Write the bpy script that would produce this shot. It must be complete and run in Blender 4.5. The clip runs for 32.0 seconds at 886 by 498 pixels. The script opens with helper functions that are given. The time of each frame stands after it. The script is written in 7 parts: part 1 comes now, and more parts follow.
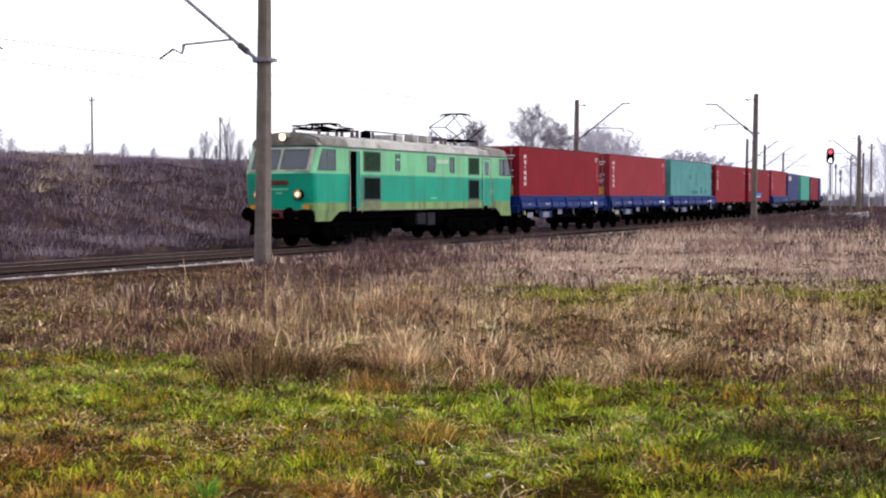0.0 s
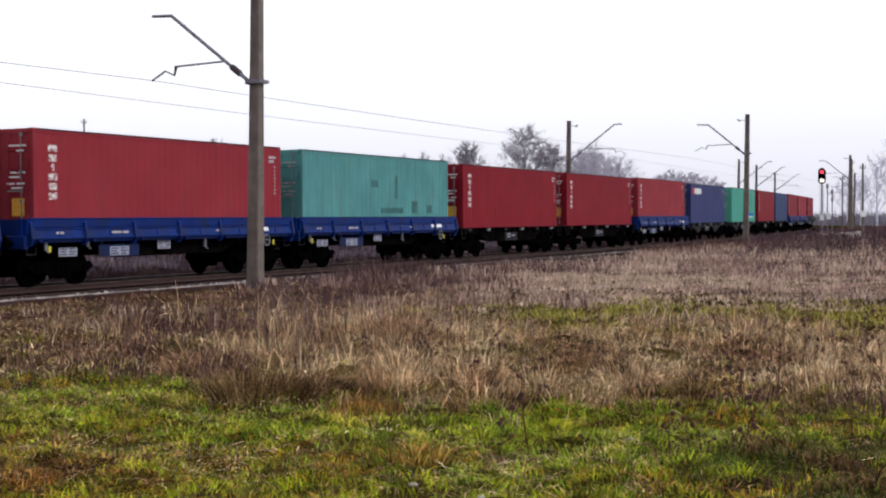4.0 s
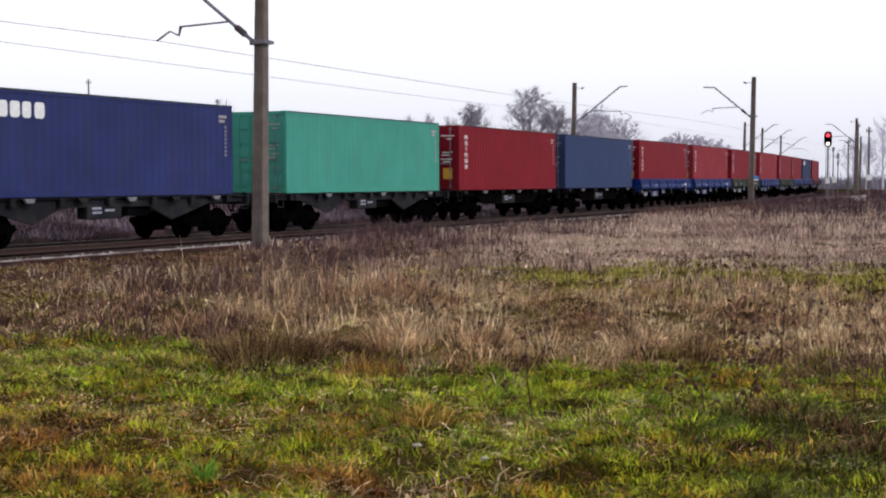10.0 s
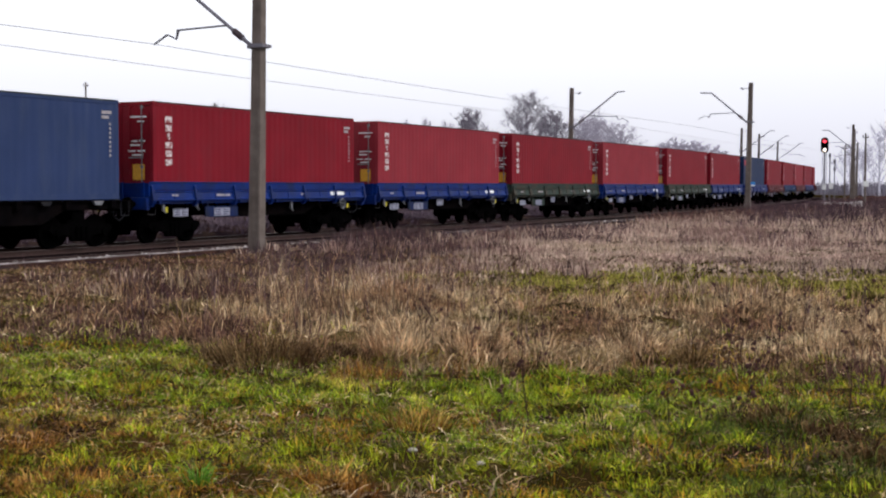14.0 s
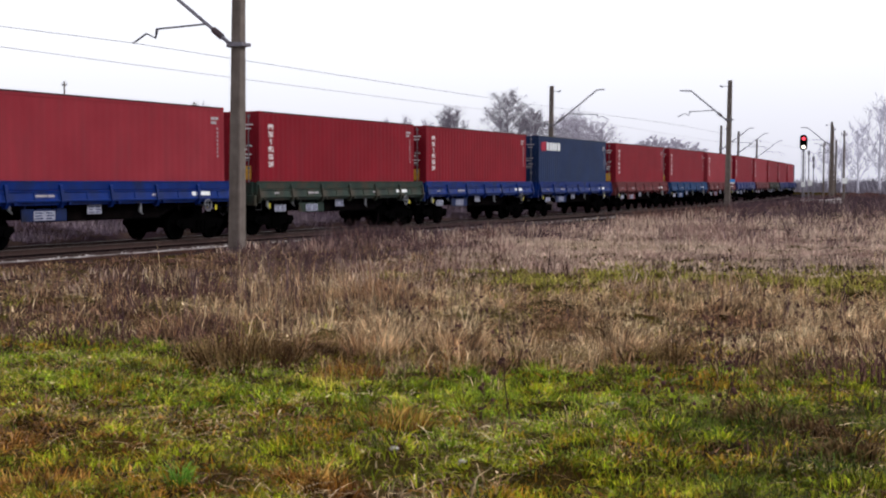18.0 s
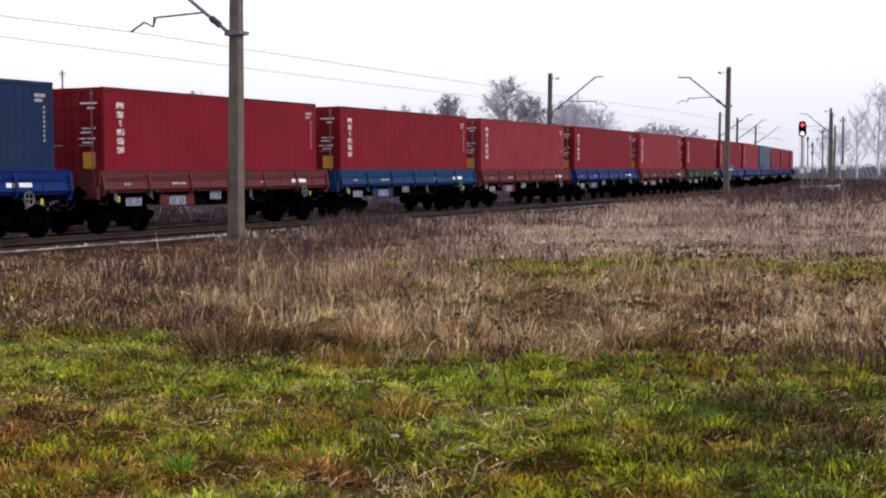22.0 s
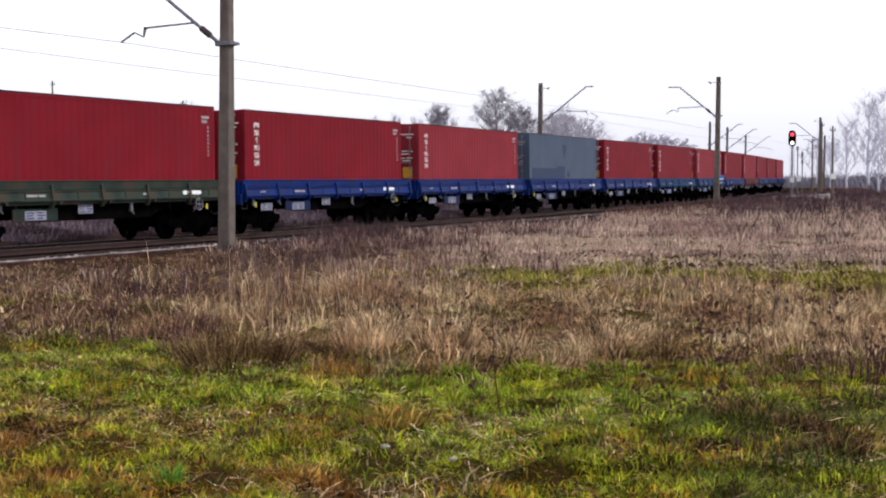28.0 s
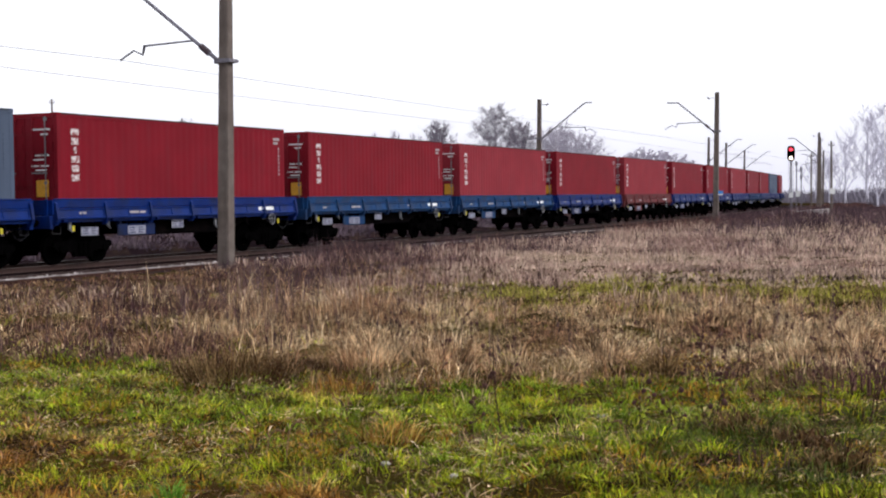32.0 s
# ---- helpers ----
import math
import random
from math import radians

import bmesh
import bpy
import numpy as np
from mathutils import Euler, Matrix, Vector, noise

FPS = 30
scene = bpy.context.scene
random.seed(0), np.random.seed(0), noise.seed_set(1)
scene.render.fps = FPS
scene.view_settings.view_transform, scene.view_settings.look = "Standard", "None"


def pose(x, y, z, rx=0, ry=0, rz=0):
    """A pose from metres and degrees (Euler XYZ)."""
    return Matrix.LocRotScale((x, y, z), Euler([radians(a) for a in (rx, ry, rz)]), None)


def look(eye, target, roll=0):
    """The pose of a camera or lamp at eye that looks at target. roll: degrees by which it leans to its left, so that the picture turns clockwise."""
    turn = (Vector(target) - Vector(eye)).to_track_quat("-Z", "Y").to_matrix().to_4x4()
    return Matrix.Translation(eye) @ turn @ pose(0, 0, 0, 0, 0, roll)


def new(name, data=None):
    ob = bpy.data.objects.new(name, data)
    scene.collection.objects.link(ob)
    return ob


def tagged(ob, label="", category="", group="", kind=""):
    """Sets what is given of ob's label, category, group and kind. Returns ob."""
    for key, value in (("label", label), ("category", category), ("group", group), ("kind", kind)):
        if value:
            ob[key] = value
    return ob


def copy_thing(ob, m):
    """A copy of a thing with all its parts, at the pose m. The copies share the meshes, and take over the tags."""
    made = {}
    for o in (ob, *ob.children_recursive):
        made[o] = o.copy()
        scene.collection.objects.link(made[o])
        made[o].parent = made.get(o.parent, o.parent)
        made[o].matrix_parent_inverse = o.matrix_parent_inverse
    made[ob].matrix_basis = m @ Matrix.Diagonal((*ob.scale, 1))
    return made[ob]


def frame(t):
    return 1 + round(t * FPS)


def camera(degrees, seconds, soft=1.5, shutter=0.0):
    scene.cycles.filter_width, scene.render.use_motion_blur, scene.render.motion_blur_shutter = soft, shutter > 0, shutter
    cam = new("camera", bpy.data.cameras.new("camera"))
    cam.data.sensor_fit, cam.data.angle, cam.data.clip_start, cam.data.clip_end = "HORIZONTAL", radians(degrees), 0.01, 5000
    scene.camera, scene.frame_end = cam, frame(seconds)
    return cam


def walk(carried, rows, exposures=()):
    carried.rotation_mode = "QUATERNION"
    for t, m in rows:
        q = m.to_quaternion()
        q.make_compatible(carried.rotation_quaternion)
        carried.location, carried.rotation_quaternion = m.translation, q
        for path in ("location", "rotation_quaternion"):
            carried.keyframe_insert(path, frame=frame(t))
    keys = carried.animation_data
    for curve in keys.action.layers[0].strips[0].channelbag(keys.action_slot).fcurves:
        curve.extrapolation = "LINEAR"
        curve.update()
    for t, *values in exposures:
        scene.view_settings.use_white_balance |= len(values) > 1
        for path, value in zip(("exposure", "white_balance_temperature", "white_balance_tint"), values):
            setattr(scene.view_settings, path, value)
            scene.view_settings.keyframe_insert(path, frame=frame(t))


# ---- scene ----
# ================= camera: a hand-held camera that stands beside the line =================
cam = camera(36.0, 32.0, soft=2.15)
EYE = 1.592
ROWS = [
    (0, 87.86, 0.22, 0.12), (0.5, 87.54, 0.41, -0.24), (1, 87.61, 0.39, 0.10),
    (1.5, 87.82, 0.45, -0.05), (2, 88.01, 0.53, 0.05), (2.5, 88.14, 0.45, 0.13),
    (3, 88.57, 0.37, -0.13), (3.5, 88.78, 0.41, -0.27), (5.5, 87.77, 0.30, 0.23),
    (6, 87.32, 0.36, 0.17), (6.5, 87.48, 0.33, 0.15), (7, 87.32, 0.38, 0.12),
    (7.5, 87.48, 0.27, -0.09), (8, 88.00, 0.25, -0.23), (8.5, 87.89, 0.27, -0.27),
    (9, 88.00, 0.37, -0.30), (9.5, 87.76, 0.36, -0.01), (10, 87.14, 0.16, 0.01),
    (10.5, 86.47, -0.03, -0.38), (11, 86.67, -0.12, -0.46), (11.5, 87.13, -0.10, -0.33),
    (12, 87.27, 0.00, 0.03), (12.5, 87.45, -0.00, 0.00), (13, 87.36, 0.07, -0.00),
    (13.5, 87.29, 0.07, -0.00), (14, 87.33, -0.06, -0.12), (14.5, 87.14, -0.11, -0.19),
    (16.5, 86.41, -0.02, -1.39), (17, 87.09, -0.09, -1.18), (17.5, 87.13, -0.09, -0.99),
    (18, 87.26, 0.12, -0.94), (18.5, 87.52, 0.13, -0.73), (19, 87.29, -0.02, -0.77),
    (19.5, 86.26, -0.14, -1.74), (20, 85.53, -0.07, -1.72), (20.5, 85.87, 0.21, -1.26),
    (21, 86.25, 0.40, -1.12), (21.5, 86.51, 0.40, -1.14), (22, 86.75, 0.35, -0.99),
    (22.5, 86.41, 0.23, -0.92), (23, 86.18, 0.23, -1.04), (23.5, 86.55, 0.19, -0.92),
    (24, 87.00, 0.46, -1.06), (24.5, 87.48, 0.39, -1.27), (25, 87.78, 0.45, -1.29),
    (25.5, 87.23, 0.32, -1.21), (27.5, 86.96, 0.31, -1.38), (28, 87.16, 0.44, -1.38),
    (28.5, 87.05, 0.40, -1.28), (29, 86.61, 0.40, -1.26), (29.5, 86.68, 0.58, -1.10),
    (30, 86.58, 0.52, -1.14), (30.5, 86.60, 0.57, -1.24), (31, 86.78, 0.59, -1.31),
    (31.5, 87.53, 0.80, -1.26), (32, 87.85, 0.67, -1.41),
]
walk(cam, [(t, pose(0, 0, EYE, rx, ry, rz)) for t, rx, ry, rz in ROWS],
     exposures=[(t, e, 6250, 11) for t, e in ((0, -0.02), (0.6, -0.2), (1.2, -0.3), (6, -0.42), (13, -0.44), (23, -0.38), (32, -0.26))])

# ================= world and sun: a dull overcast day with haze =================
world = bpy.data.worlds.new("overcast_sky")
scene.world = world
world.use_nodes = True
wn, wl = world.node_tree.nodes, world.node_tree.links
wn.clear()
w_out = wn.new("ShaderNodeOutputWorld")
w_bg = wn.new("ShaderNodeBackground")
w_sky = wn.new("ShaderNodeTexSky")
w_sky.sky_type = "NISHITA"
w_sky.sun_disc = False
w_sky.sun_elevation, w_sky.sun_rotation = radians(42), radians(110)
w_sky.air_density, w_sky.dust_density = 1.5, 4.0
w_tc = wn.new("ShaderNodeTexCoord")
w_sep = wn.new("ShaderNodeSeparateXYZ")
w_ramp = wn.new("ShaderNodeValToRGB")
w_ramp.color_ramp.elements[0].position, w_ramp.color_ramp.elements[0].color = 0.0, (1.15, 1.13, 1.24, 1)
w_ramp.color_ramp.elements[1].position, w_ramp.color_ramp.elements[1].color = 0.12, (1.65, 1.65, 1.69, 1)
w_scale = wn.new("ShaderNodeMixRGB")
w_scale.blend_type, w_scale.inputs[0].default_value, w_scale.inputs[2].default_value = "MULTIPLY", 1.0, (0.1, 0.1, 0.1, 1)
w_add = wn.new("ShaderNodeMixRGB")
w_add.blend_type, w_add.inputs[0].default_value = "MIX", 0.9
wl.new(w_tc.outputs["Generated"], w_sep.inputs[0])
wl.new(w_sep.outputs["Z"], w_ramp.inputs[0])
wl.new(w_sky.outputs[0], w_scale.inputs[1])
wl.new(w_scale.outputs[0], w_add.inputs[1])
wl.new(w_ramp.outputs[0], w_add.inputs[2])
wl.new(w_add.outputs[0], w_bg.inputs[0])
w_bg.inputs[1].default_value = 1.0
wl.new(w_bg.outputs[0], w_out.inputs[0])
sun_data = bpy.data.lights.new("sun", "SUN")
sun_data.energy, sun_data.angle, sun_data.color = 2.7, radians(20), (1.0, 0.97, 0.93)
sun = new("sun", sun_data)
sun.matrix_world = look((32, -12, 31), (0, 0, 0))

# ================= materials =================
def ramp_node(nt, stops):
    r = nt.nodes.new("ShaderNodeValToRGB")
    while len(r.color_ramp.elements) < len(stops):
        r.color_ramp.elements.new(0.5)
    for e, (p, c) in zip(r.color_ramp.elements, stops):
        e.position, e.color = p, (*c, 1)
    return r


def mat(name, c1, c2=None, rough=0.7, metal=0.0, scale=6.0, fine=60.0, bump=0.15, dirt=None, dirt_amount=0.3, streak=0.0,
        island=None, stretch=(1, 1, 1), spread=0.18, spec=0.2):
    """A painted or natural surface: two scales of colour change, fine relief, and dirt or streaks with a shape of their own."""
    m = bpy.data.materials.new(name)
    m.use_nodes = True
    nt = m.node_tree
    b = nt.nodes["Principled BSDF"]
    tc = nt.nodes.new("ShaderNodeTexCoord")
    mp = nt.nodes.new("ShaderNodeMapping")
    mp.inputs["Scale"].default_value = stretch
    nt.links.new(tc.outputs["Object"], mp.inputs[0])
    n1 = nt.nodes.new("ShaderNodeTexNoise")
    n1.inputs["Scale"].default_value, n1.inputs["Detail"].default_value = scale, 6
    nt.links.new(mp.outputs[0], n1.inputs["Vector"])
    c2 = c2 or tuple(v * 0.75 for v in c1)
    r1 = ramp_node(nt, [(0.5 - spread, c2), (0.5 + spread, c1)])
    nt.links.new(n1.outputs["Fac"], r1.inputs[0])
    col = r1.outputs[0]
    n2 = nt.nodes.new("ShaderNodeTexNoise")
    n2.inputs["Scale"].default_value, n2.inputs["Detail"].default_value = fine, 3
    nt.links.new(tc.outputs["Object"], n2.inputs["Vector"])
    if island:
        geo = nt.nodes.new("ShaderNodeNewGeometry")
        ri = ramp_node(nt, island)
        nt.links.new(geo.outputs["Random Per Island"], ri.inputs[0])
        mx = nt.nodes.new("ShaderNodeMixRGB")
        mx.inputs[0].default_value = 0.6
        nt.links.new(col, mx.inputs[1])
        nt.links.new(ri.outputs[0], mx.inputs[2])
        col = mx.outputs[0]
    if dirt:
        n3 = nt.nodes.new("ShaderNodeTexNoise")
        n3.inputs["Scale"].default_value, n3.inputs["Detail"].default_value = 1.3, 8
        mp3 = nt.nodes.new("ShaderNodeMapping")
        mp3.inputs["Scale"].default_value = (2.2, 2.2, 0.35) if streak else (1, 1, 1)
        nt.links.new(tc.outputs["Object"], mp3.inputs[0])
        nt.links.new(mp3.outputs[0], n3.inputs["Vector"])
        r3 = ramp_node(nt, [(0.48, (0, 0, 0)), (0.72, (dirt_amount,) * 3)])
        nt.links.new(n3.outputs["Fac"], r3.inputs[0])
        mx = nt.nodes.new("ShaderNodeMixRGB")
        mx.inputs[2].default_value = (*dirt, 1)
        nt.links.new(r3.outputs[0], mx.inputs[0])
        nt.links.new(col, mx.inputs[1])
        col = mx.outputs[0]
    fx = nt.nodes.new("ShaderNodeMixRGB")
    fx.blend_type, fx.inputs[0].default_value = "OVERLAY", 0.25
    nt.links.new(col, fx.inputs[1])
    nt.links.new(n2.outputs["Fac"], fx.inputs[2])
    nt.links.new(fx.outputs[0], b.inputs["Base Color"])
    b.inputs["Roughness"].default_value, b.inputs["Metallic"].default_value = rough, metal
    b.inputs["Specular IOR Level"].default_value = spec
    if bump:
        bn = nt.nodes.new("ShaderNodeBump")
        bn.inputs["Strength"].default_value, bn.inputs["Distance"].default_value = bump, 0.02
        nt.links.new(n2.outputs["Fac"], bn.inputs["Height"])
        nt.links.new(bn.outputs[0], b.inputs["Normal"])
    return m


def glow(name, color, strength):
    m = bpy.data.materials.new(name)
    m.use_nodes = True
    b = m.node_tree.nodes["Principled BSDF"]
    b.inputs["Base Color"].default_value = (*color, 1)
    b.inputs["Emission Color"].default_value, b.inputs["Emission Strength"].default_value = (*color, 1), strength
    return m


GRIME = (0.035, 0.03, 0.028)
RUST = (0.10, 0.045, 0.025)
M = {
    "red": mat("red_container_paint", (0.185, 0.0085, 0.017), (0.145, 0.0065, 0.013), 0.55, dirt=(0.115, 0.018, 0.024), dirt_amount=0.4, streak=1, scale=0.7, bump=0.05, spec=0.06),
    "red_b": mat("faded_red_container_paint", (0.23, 0.026, 0.036), (0.19, 0.019, 0.028), 0.6, dirt=(0.15, 0.03, 0.036), dirt_amount=0.4, streak=1, scale=0.7, bump=0.05, spec=0.06),
    "navy": mat("navy_container_paint", (0.028, 0.036, 0.125), (0.02, 0.026, 0.09), 0.5, dirt=GRIME, streak=1, scale=0.7, bump=0.05, spec=0.06),
    "slate": mat("slate_container_paint", (0.013, 0.026, 0.075), (0.009, 0.019, 0.055), 0.5, dirt=GRIME, streak=1, scale=0.7, bump=0.05, spec=0.06),
    "green": mat("green_container_paint", (0.058, 0.27, 0.21), (0.048, 0.23, 0.178), 0.55, dirt=(0.07, 0.17, 0.13), dirt_amount=0.35, streak=1, scale=0.7, bump=0.05, spec=0.06),
    "teal": mat("teal_container_paint", (0.082, 0.240, 0.235), (0.058, 0.18, 0.185), 0.55, dirt=(0.07, 0.12, 0.11), dirt_amount=0.5, streak=1, scale=0.7, bump=0.05, spec=0.06),
    "steel": mat("steel_blue_container_paint", (0.028, 0.044, 0.112), (0.024, 0.038, 0.095), 0.55, dirt=(0.05, 0.065, 0.11), dirt_amount=0.4, streak=1, scale=0.7, bump=0.05, spec=0.06),
    "grey": mat("grey_container_paint", (0.076, 0.096, 0.142), (0.062, 0.080, 0.120), 0.55, dirt=(0.075, 0.095, 0.135), dirt_amount=0.4, streak=1, scale=0.7, bump=0.05, spec=0.06),
    "rail_dark": mat("weathered_dark_rail", (0.060, 0.014, 0.020), (0.025, 0.010, 0.013), 0.7, scale=3),
    "rail_cold": mat("weathered_cold_grey_rail", (0.040, 0.048, 0.055), (0.018, 0.022, 0.026), 0.7, scale=3),
    "patch_teal": mat("dull_teal_patch_paint", (0.05, 0.13, 0.13), (0.035, 0.09, 0.095), 0.6, scale=2, spec=0.06),
    "patch_grey": mat("bluer_grey_patch_paint", (0.046, 0.060, 0.108), (0.038, 0.049, 0.090), 0.6, scale=2, spec=0.06),
    "w_blue": mat("blue_wagon_paint", (0.0020, 0.019, 0.135), (0.0012, 0.011, 0.085), 0.45, dirt=(0.012, 0.014, 0.03), dirt_amount=0.6, scale=2, spec=0.10),
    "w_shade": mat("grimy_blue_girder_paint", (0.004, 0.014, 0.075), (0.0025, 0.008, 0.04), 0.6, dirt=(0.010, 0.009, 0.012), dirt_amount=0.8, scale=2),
    "yellow_tag": mat("lemon_tag_paint", (0.60, 0.52, 0.03), (0.4, 0.34, 0.03), 0.5, scale=10),
    "w_teal": mat("weathered_blue_wagon_paint", (0.008, 0.042, 0.13), (0.006, 0.028, 0.085), 0.6, dirt=GRIME, dirt_amount=0.5, scale=2, spec=0.1),
    "w_green": mat("dark_green_wagon_paint", (0.018, 0.032, 0.024), (0.010, 0.018, 0.014), 0.65, dirt=RUST, dirt_amount=0.4, scale=2),
    "w_red": mat("oxide_red_wagon_paint", (0.115, 0.015, 0.018), (0.075, 0.011, 0.013), 0.65, dirt=GRIME, dirt_amount=0.5, scale=2),
    # w_dark and black: far below real steel, the underside's deep shade is in the base
    "w_dark": mat("grimy_shade_black_steel", (0.0035, 0.003, 0.0035), (0.0018, 0.0016, 0.0018), 0.95, dirt=(0.012, 0.008, 0.007), dirt_amount=0.3, scale=3, spec=0.0),
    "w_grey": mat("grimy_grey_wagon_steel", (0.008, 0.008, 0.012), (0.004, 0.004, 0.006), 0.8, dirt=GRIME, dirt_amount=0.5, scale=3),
    "black": mat("sooty_shade_black", (0.0018, 0.0016, 0.0018), (0.001, 0.001, 0.001), 0.95, scale=5, spec=0.0),
    "white": mat("white_lettering_paint", (0.72, 0.72, 0.72), (0.6, 0.6, 0.6), 0.6, scale=10),
    "mark": mat("chipped_white_mark_paint", (0.62, 0.58, 0.58), (0.22, 0.06, 0.06), 0.6, scale=9, spread=0.10),
    "yellow": mat("yellow_placard", (0.65, 0.33, 0.03), (0.5, 0.25, 0.03), 0.5, scale=10),
    "logo_red": mat("red_logo_paint", (0.33, 0.008, 0.03), None, 0.5),
    "galv": mat("galvanised_lock_rod", (0.22, 0.22, 0.24), (0.13, 0.13, 0.14), 0.5, metal=0.4, scale=10),
    "mint": mat("mint_green_loco_paint", (0.150, 0.43, 0.225), (0.125, 0.36, 0.19), 0.42, dirt=(0.13, 0.19, 0.11), dirt_amount=0.55, streak=1, scale=0.8, bump=0.03),
    "loco_teal": mat("teal_green_loco_paint", (0.004, 0.255, 0.165), (0.003, 0.205, 0.135), 0.4, dirt=(0.03, 0.12, 0.075), dirt_amount=0.6, streak=1, scale=0.8, bump=0.03),
    "cream": mat("pale_yellow_green_loco_paint", (0.17, 0.27, 0.105), (0.12, 0.17, 0.065), 0.5, dirt=(0.05, 0.045, 0.025), dirt_amount=0.8, streak=1, scale=1.2, bump=0.03),
    "roof": mat("grey_loco_roof", (0.36, 0.345, 0.325), (0.24, 0.225, 0.21), 0.6, dirt=(0.06, 0.05, 0.045), dirt_amount=0.8, scale=1.5),
    "roof_dark": mat("sooty_roof_front", (0.17, 0.155, 0.14), (0.10, 0.09, 0.08), 0.75, scale=3),
    "rubber": mat("window_seal", (0.06, 0.085, 0.075), None, 0.6),
    "beam_red": mat("red_buffer_beam", (0.13, 0.02, 0.018), (0.04, 0.012, 0.012), 0.6, scale=5),
    "concrete": mat("weathered_concrete", (0.155, 0.125, 0.11), (0.10, 0.08, 0.07), 0.85, scale=3, dirt=(0.05, 0.04, 0.036), dirt_amount=0.7, streak=1, bump=0.4),
    "mast_steel": mat("galvanised_bracket_steel", (0.20, 0.19, 0.22), (0.12, 0.11, 0.13), 0.5, metal=0.4, scale=8),
    "insulator": mat("brown_insulator", (0.09, 0.06, 0.07), None, 0.3),
    "label": mat("pale_label_board", (0.34, 0.34, 0.42), (0.20, 0.20, 0.26), 0.7, scale=10),
    "stone": mat("dull_field_stone", (0.36, 0.33, 0.29), (0.24, 0.22, 0.19), 0.9, scale=20),
    "faint": mat("faded_small_lettering", (0.36, 0.33, 0.34), (0.26, 0.23, 0.24), 0.6, scale=10),
    "sapling": mat("dark_sapling_bark", (0.13, 0.105, 0.125), (0.08, 0.065, 0.075), 0.9, scale=6),
    "wire": mat("copper_wire", (0.22, 0.20, 0.23), None, 0.5, metal=0.3, bump=0),
    "rail": mat("rusty_rail", (0.055, 0.030, 0.026), (0.03, 0.017, 0.015), 0.7, metal=0.2, scale=9),
    "rail_top": mat("polished_rail_head", (0.22, 0.20, 0.19), (0.14, 0.12, 0.11), 0.45, metal=0.7, scale=9),
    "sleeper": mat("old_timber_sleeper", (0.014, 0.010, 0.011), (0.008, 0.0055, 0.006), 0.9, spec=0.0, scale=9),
    # ballast and stone_dark: near-black bases, much darker than real stone
    "ballast": mat("near_black_ballast", (0.011, 0.0075, 0.009), (0.005, 0.0035, 0.004), 0.95, spec=0.0, scale=14, fine=120, bump=1.0),
    "stone_light": mat("pale_gravel", (0.44, 0.40, 0.395), (0.26, 0.23, 0.23), 0.9, scale=9, bump=0.6,
                       island=[(0.0, (0.24, 0.21, 0.20)), (0.6, (0.48, 0.44, 0.43)), (1.0, (0.68, 0.64, 0.63))]),
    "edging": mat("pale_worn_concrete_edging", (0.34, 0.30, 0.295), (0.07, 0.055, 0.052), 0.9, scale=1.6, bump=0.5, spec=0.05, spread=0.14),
    "edging_face": mat("dark_brown_concrete_face", (0.060, 0.030, 0.022), (0.025, 0.014, 0.012), 0.95, scale=4, bump=0.5, spec=0.0),
    "stone_dark": mat("near_black_ballast_stones", (0.020, 0.0145, 0.016), (0.010, 0.0075, 0.008), 0.95, scale=9, bump=0.5, spec=0.0),
    # bark_mid and bark_far: distance haze mixed into the bark, paler and bluer
    "bark_mid": mat("haze_tinted_mid_bark", (0.42, 0.385, 0.46), (0.34, 0.31, 0.375), 0.95, scale=4),
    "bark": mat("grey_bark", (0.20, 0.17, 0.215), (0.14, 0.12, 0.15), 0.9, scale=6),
    "bark_far": mat("haze_paled_far_bark", (0.62, 0.60, 0.70), (0.54, 0.52, 0.61), 0.95, scale=2),
}

# ================= small mesh tools =================
def box(bm, x0, x1, y0, y1, z0, z1):
    v = [bm.verts.new(p) for p in ((x0, y0, z0), (x1, y0, z0), (x1, y1, z0), (x0, y1, z0), (x0, y0, z1), (x1, y0, z1), (x1, y1, z1), (x0, y1, z1))]
    for f in ((3, 2, 1, 0), (4, 5, 6, 7), (0, 1, 5, 4), (1, 2, 6, 5), (2, 3, 7, 6), (3, 0, 4, 7)):
        bm.faces.new([v[i] for i in f])
    return bm


def bevelled(bm, w=0.01):
    bmesh.ops.bevel(bm, geom=list(bm.edges), offset=w, segments=1, affect="EDGES", profile=0.5)
    return bm


def tube(bm, a, b, r0, r1=None, n=8, caps=True):
    a, b = Vector(a), Vector(b)
    r1 = r0 if r1 is None else r1
    d = (b - a).normalized()
    u = d.orthogonal().normalized()
    w = d.cross(u)
    rings = []
    for p, r in ((a, r0), (b, r1)):
        rings.append([bm.verts.new(p + (u * math.cos(2 * math.pi * i / n) + w * math.sin(2 * math.pi * i / n)) * r) for i in range(n)])
    for i in range(n):
        bm.faces.new((rings[0][i], rings[0][(i + 1) % n], rings[1][(i + 1) % n], rings[1][i]))
    if caps:
        bm.faces.new(rings[0][::-1])
        bm.faces.new(rings[1])
    return bm


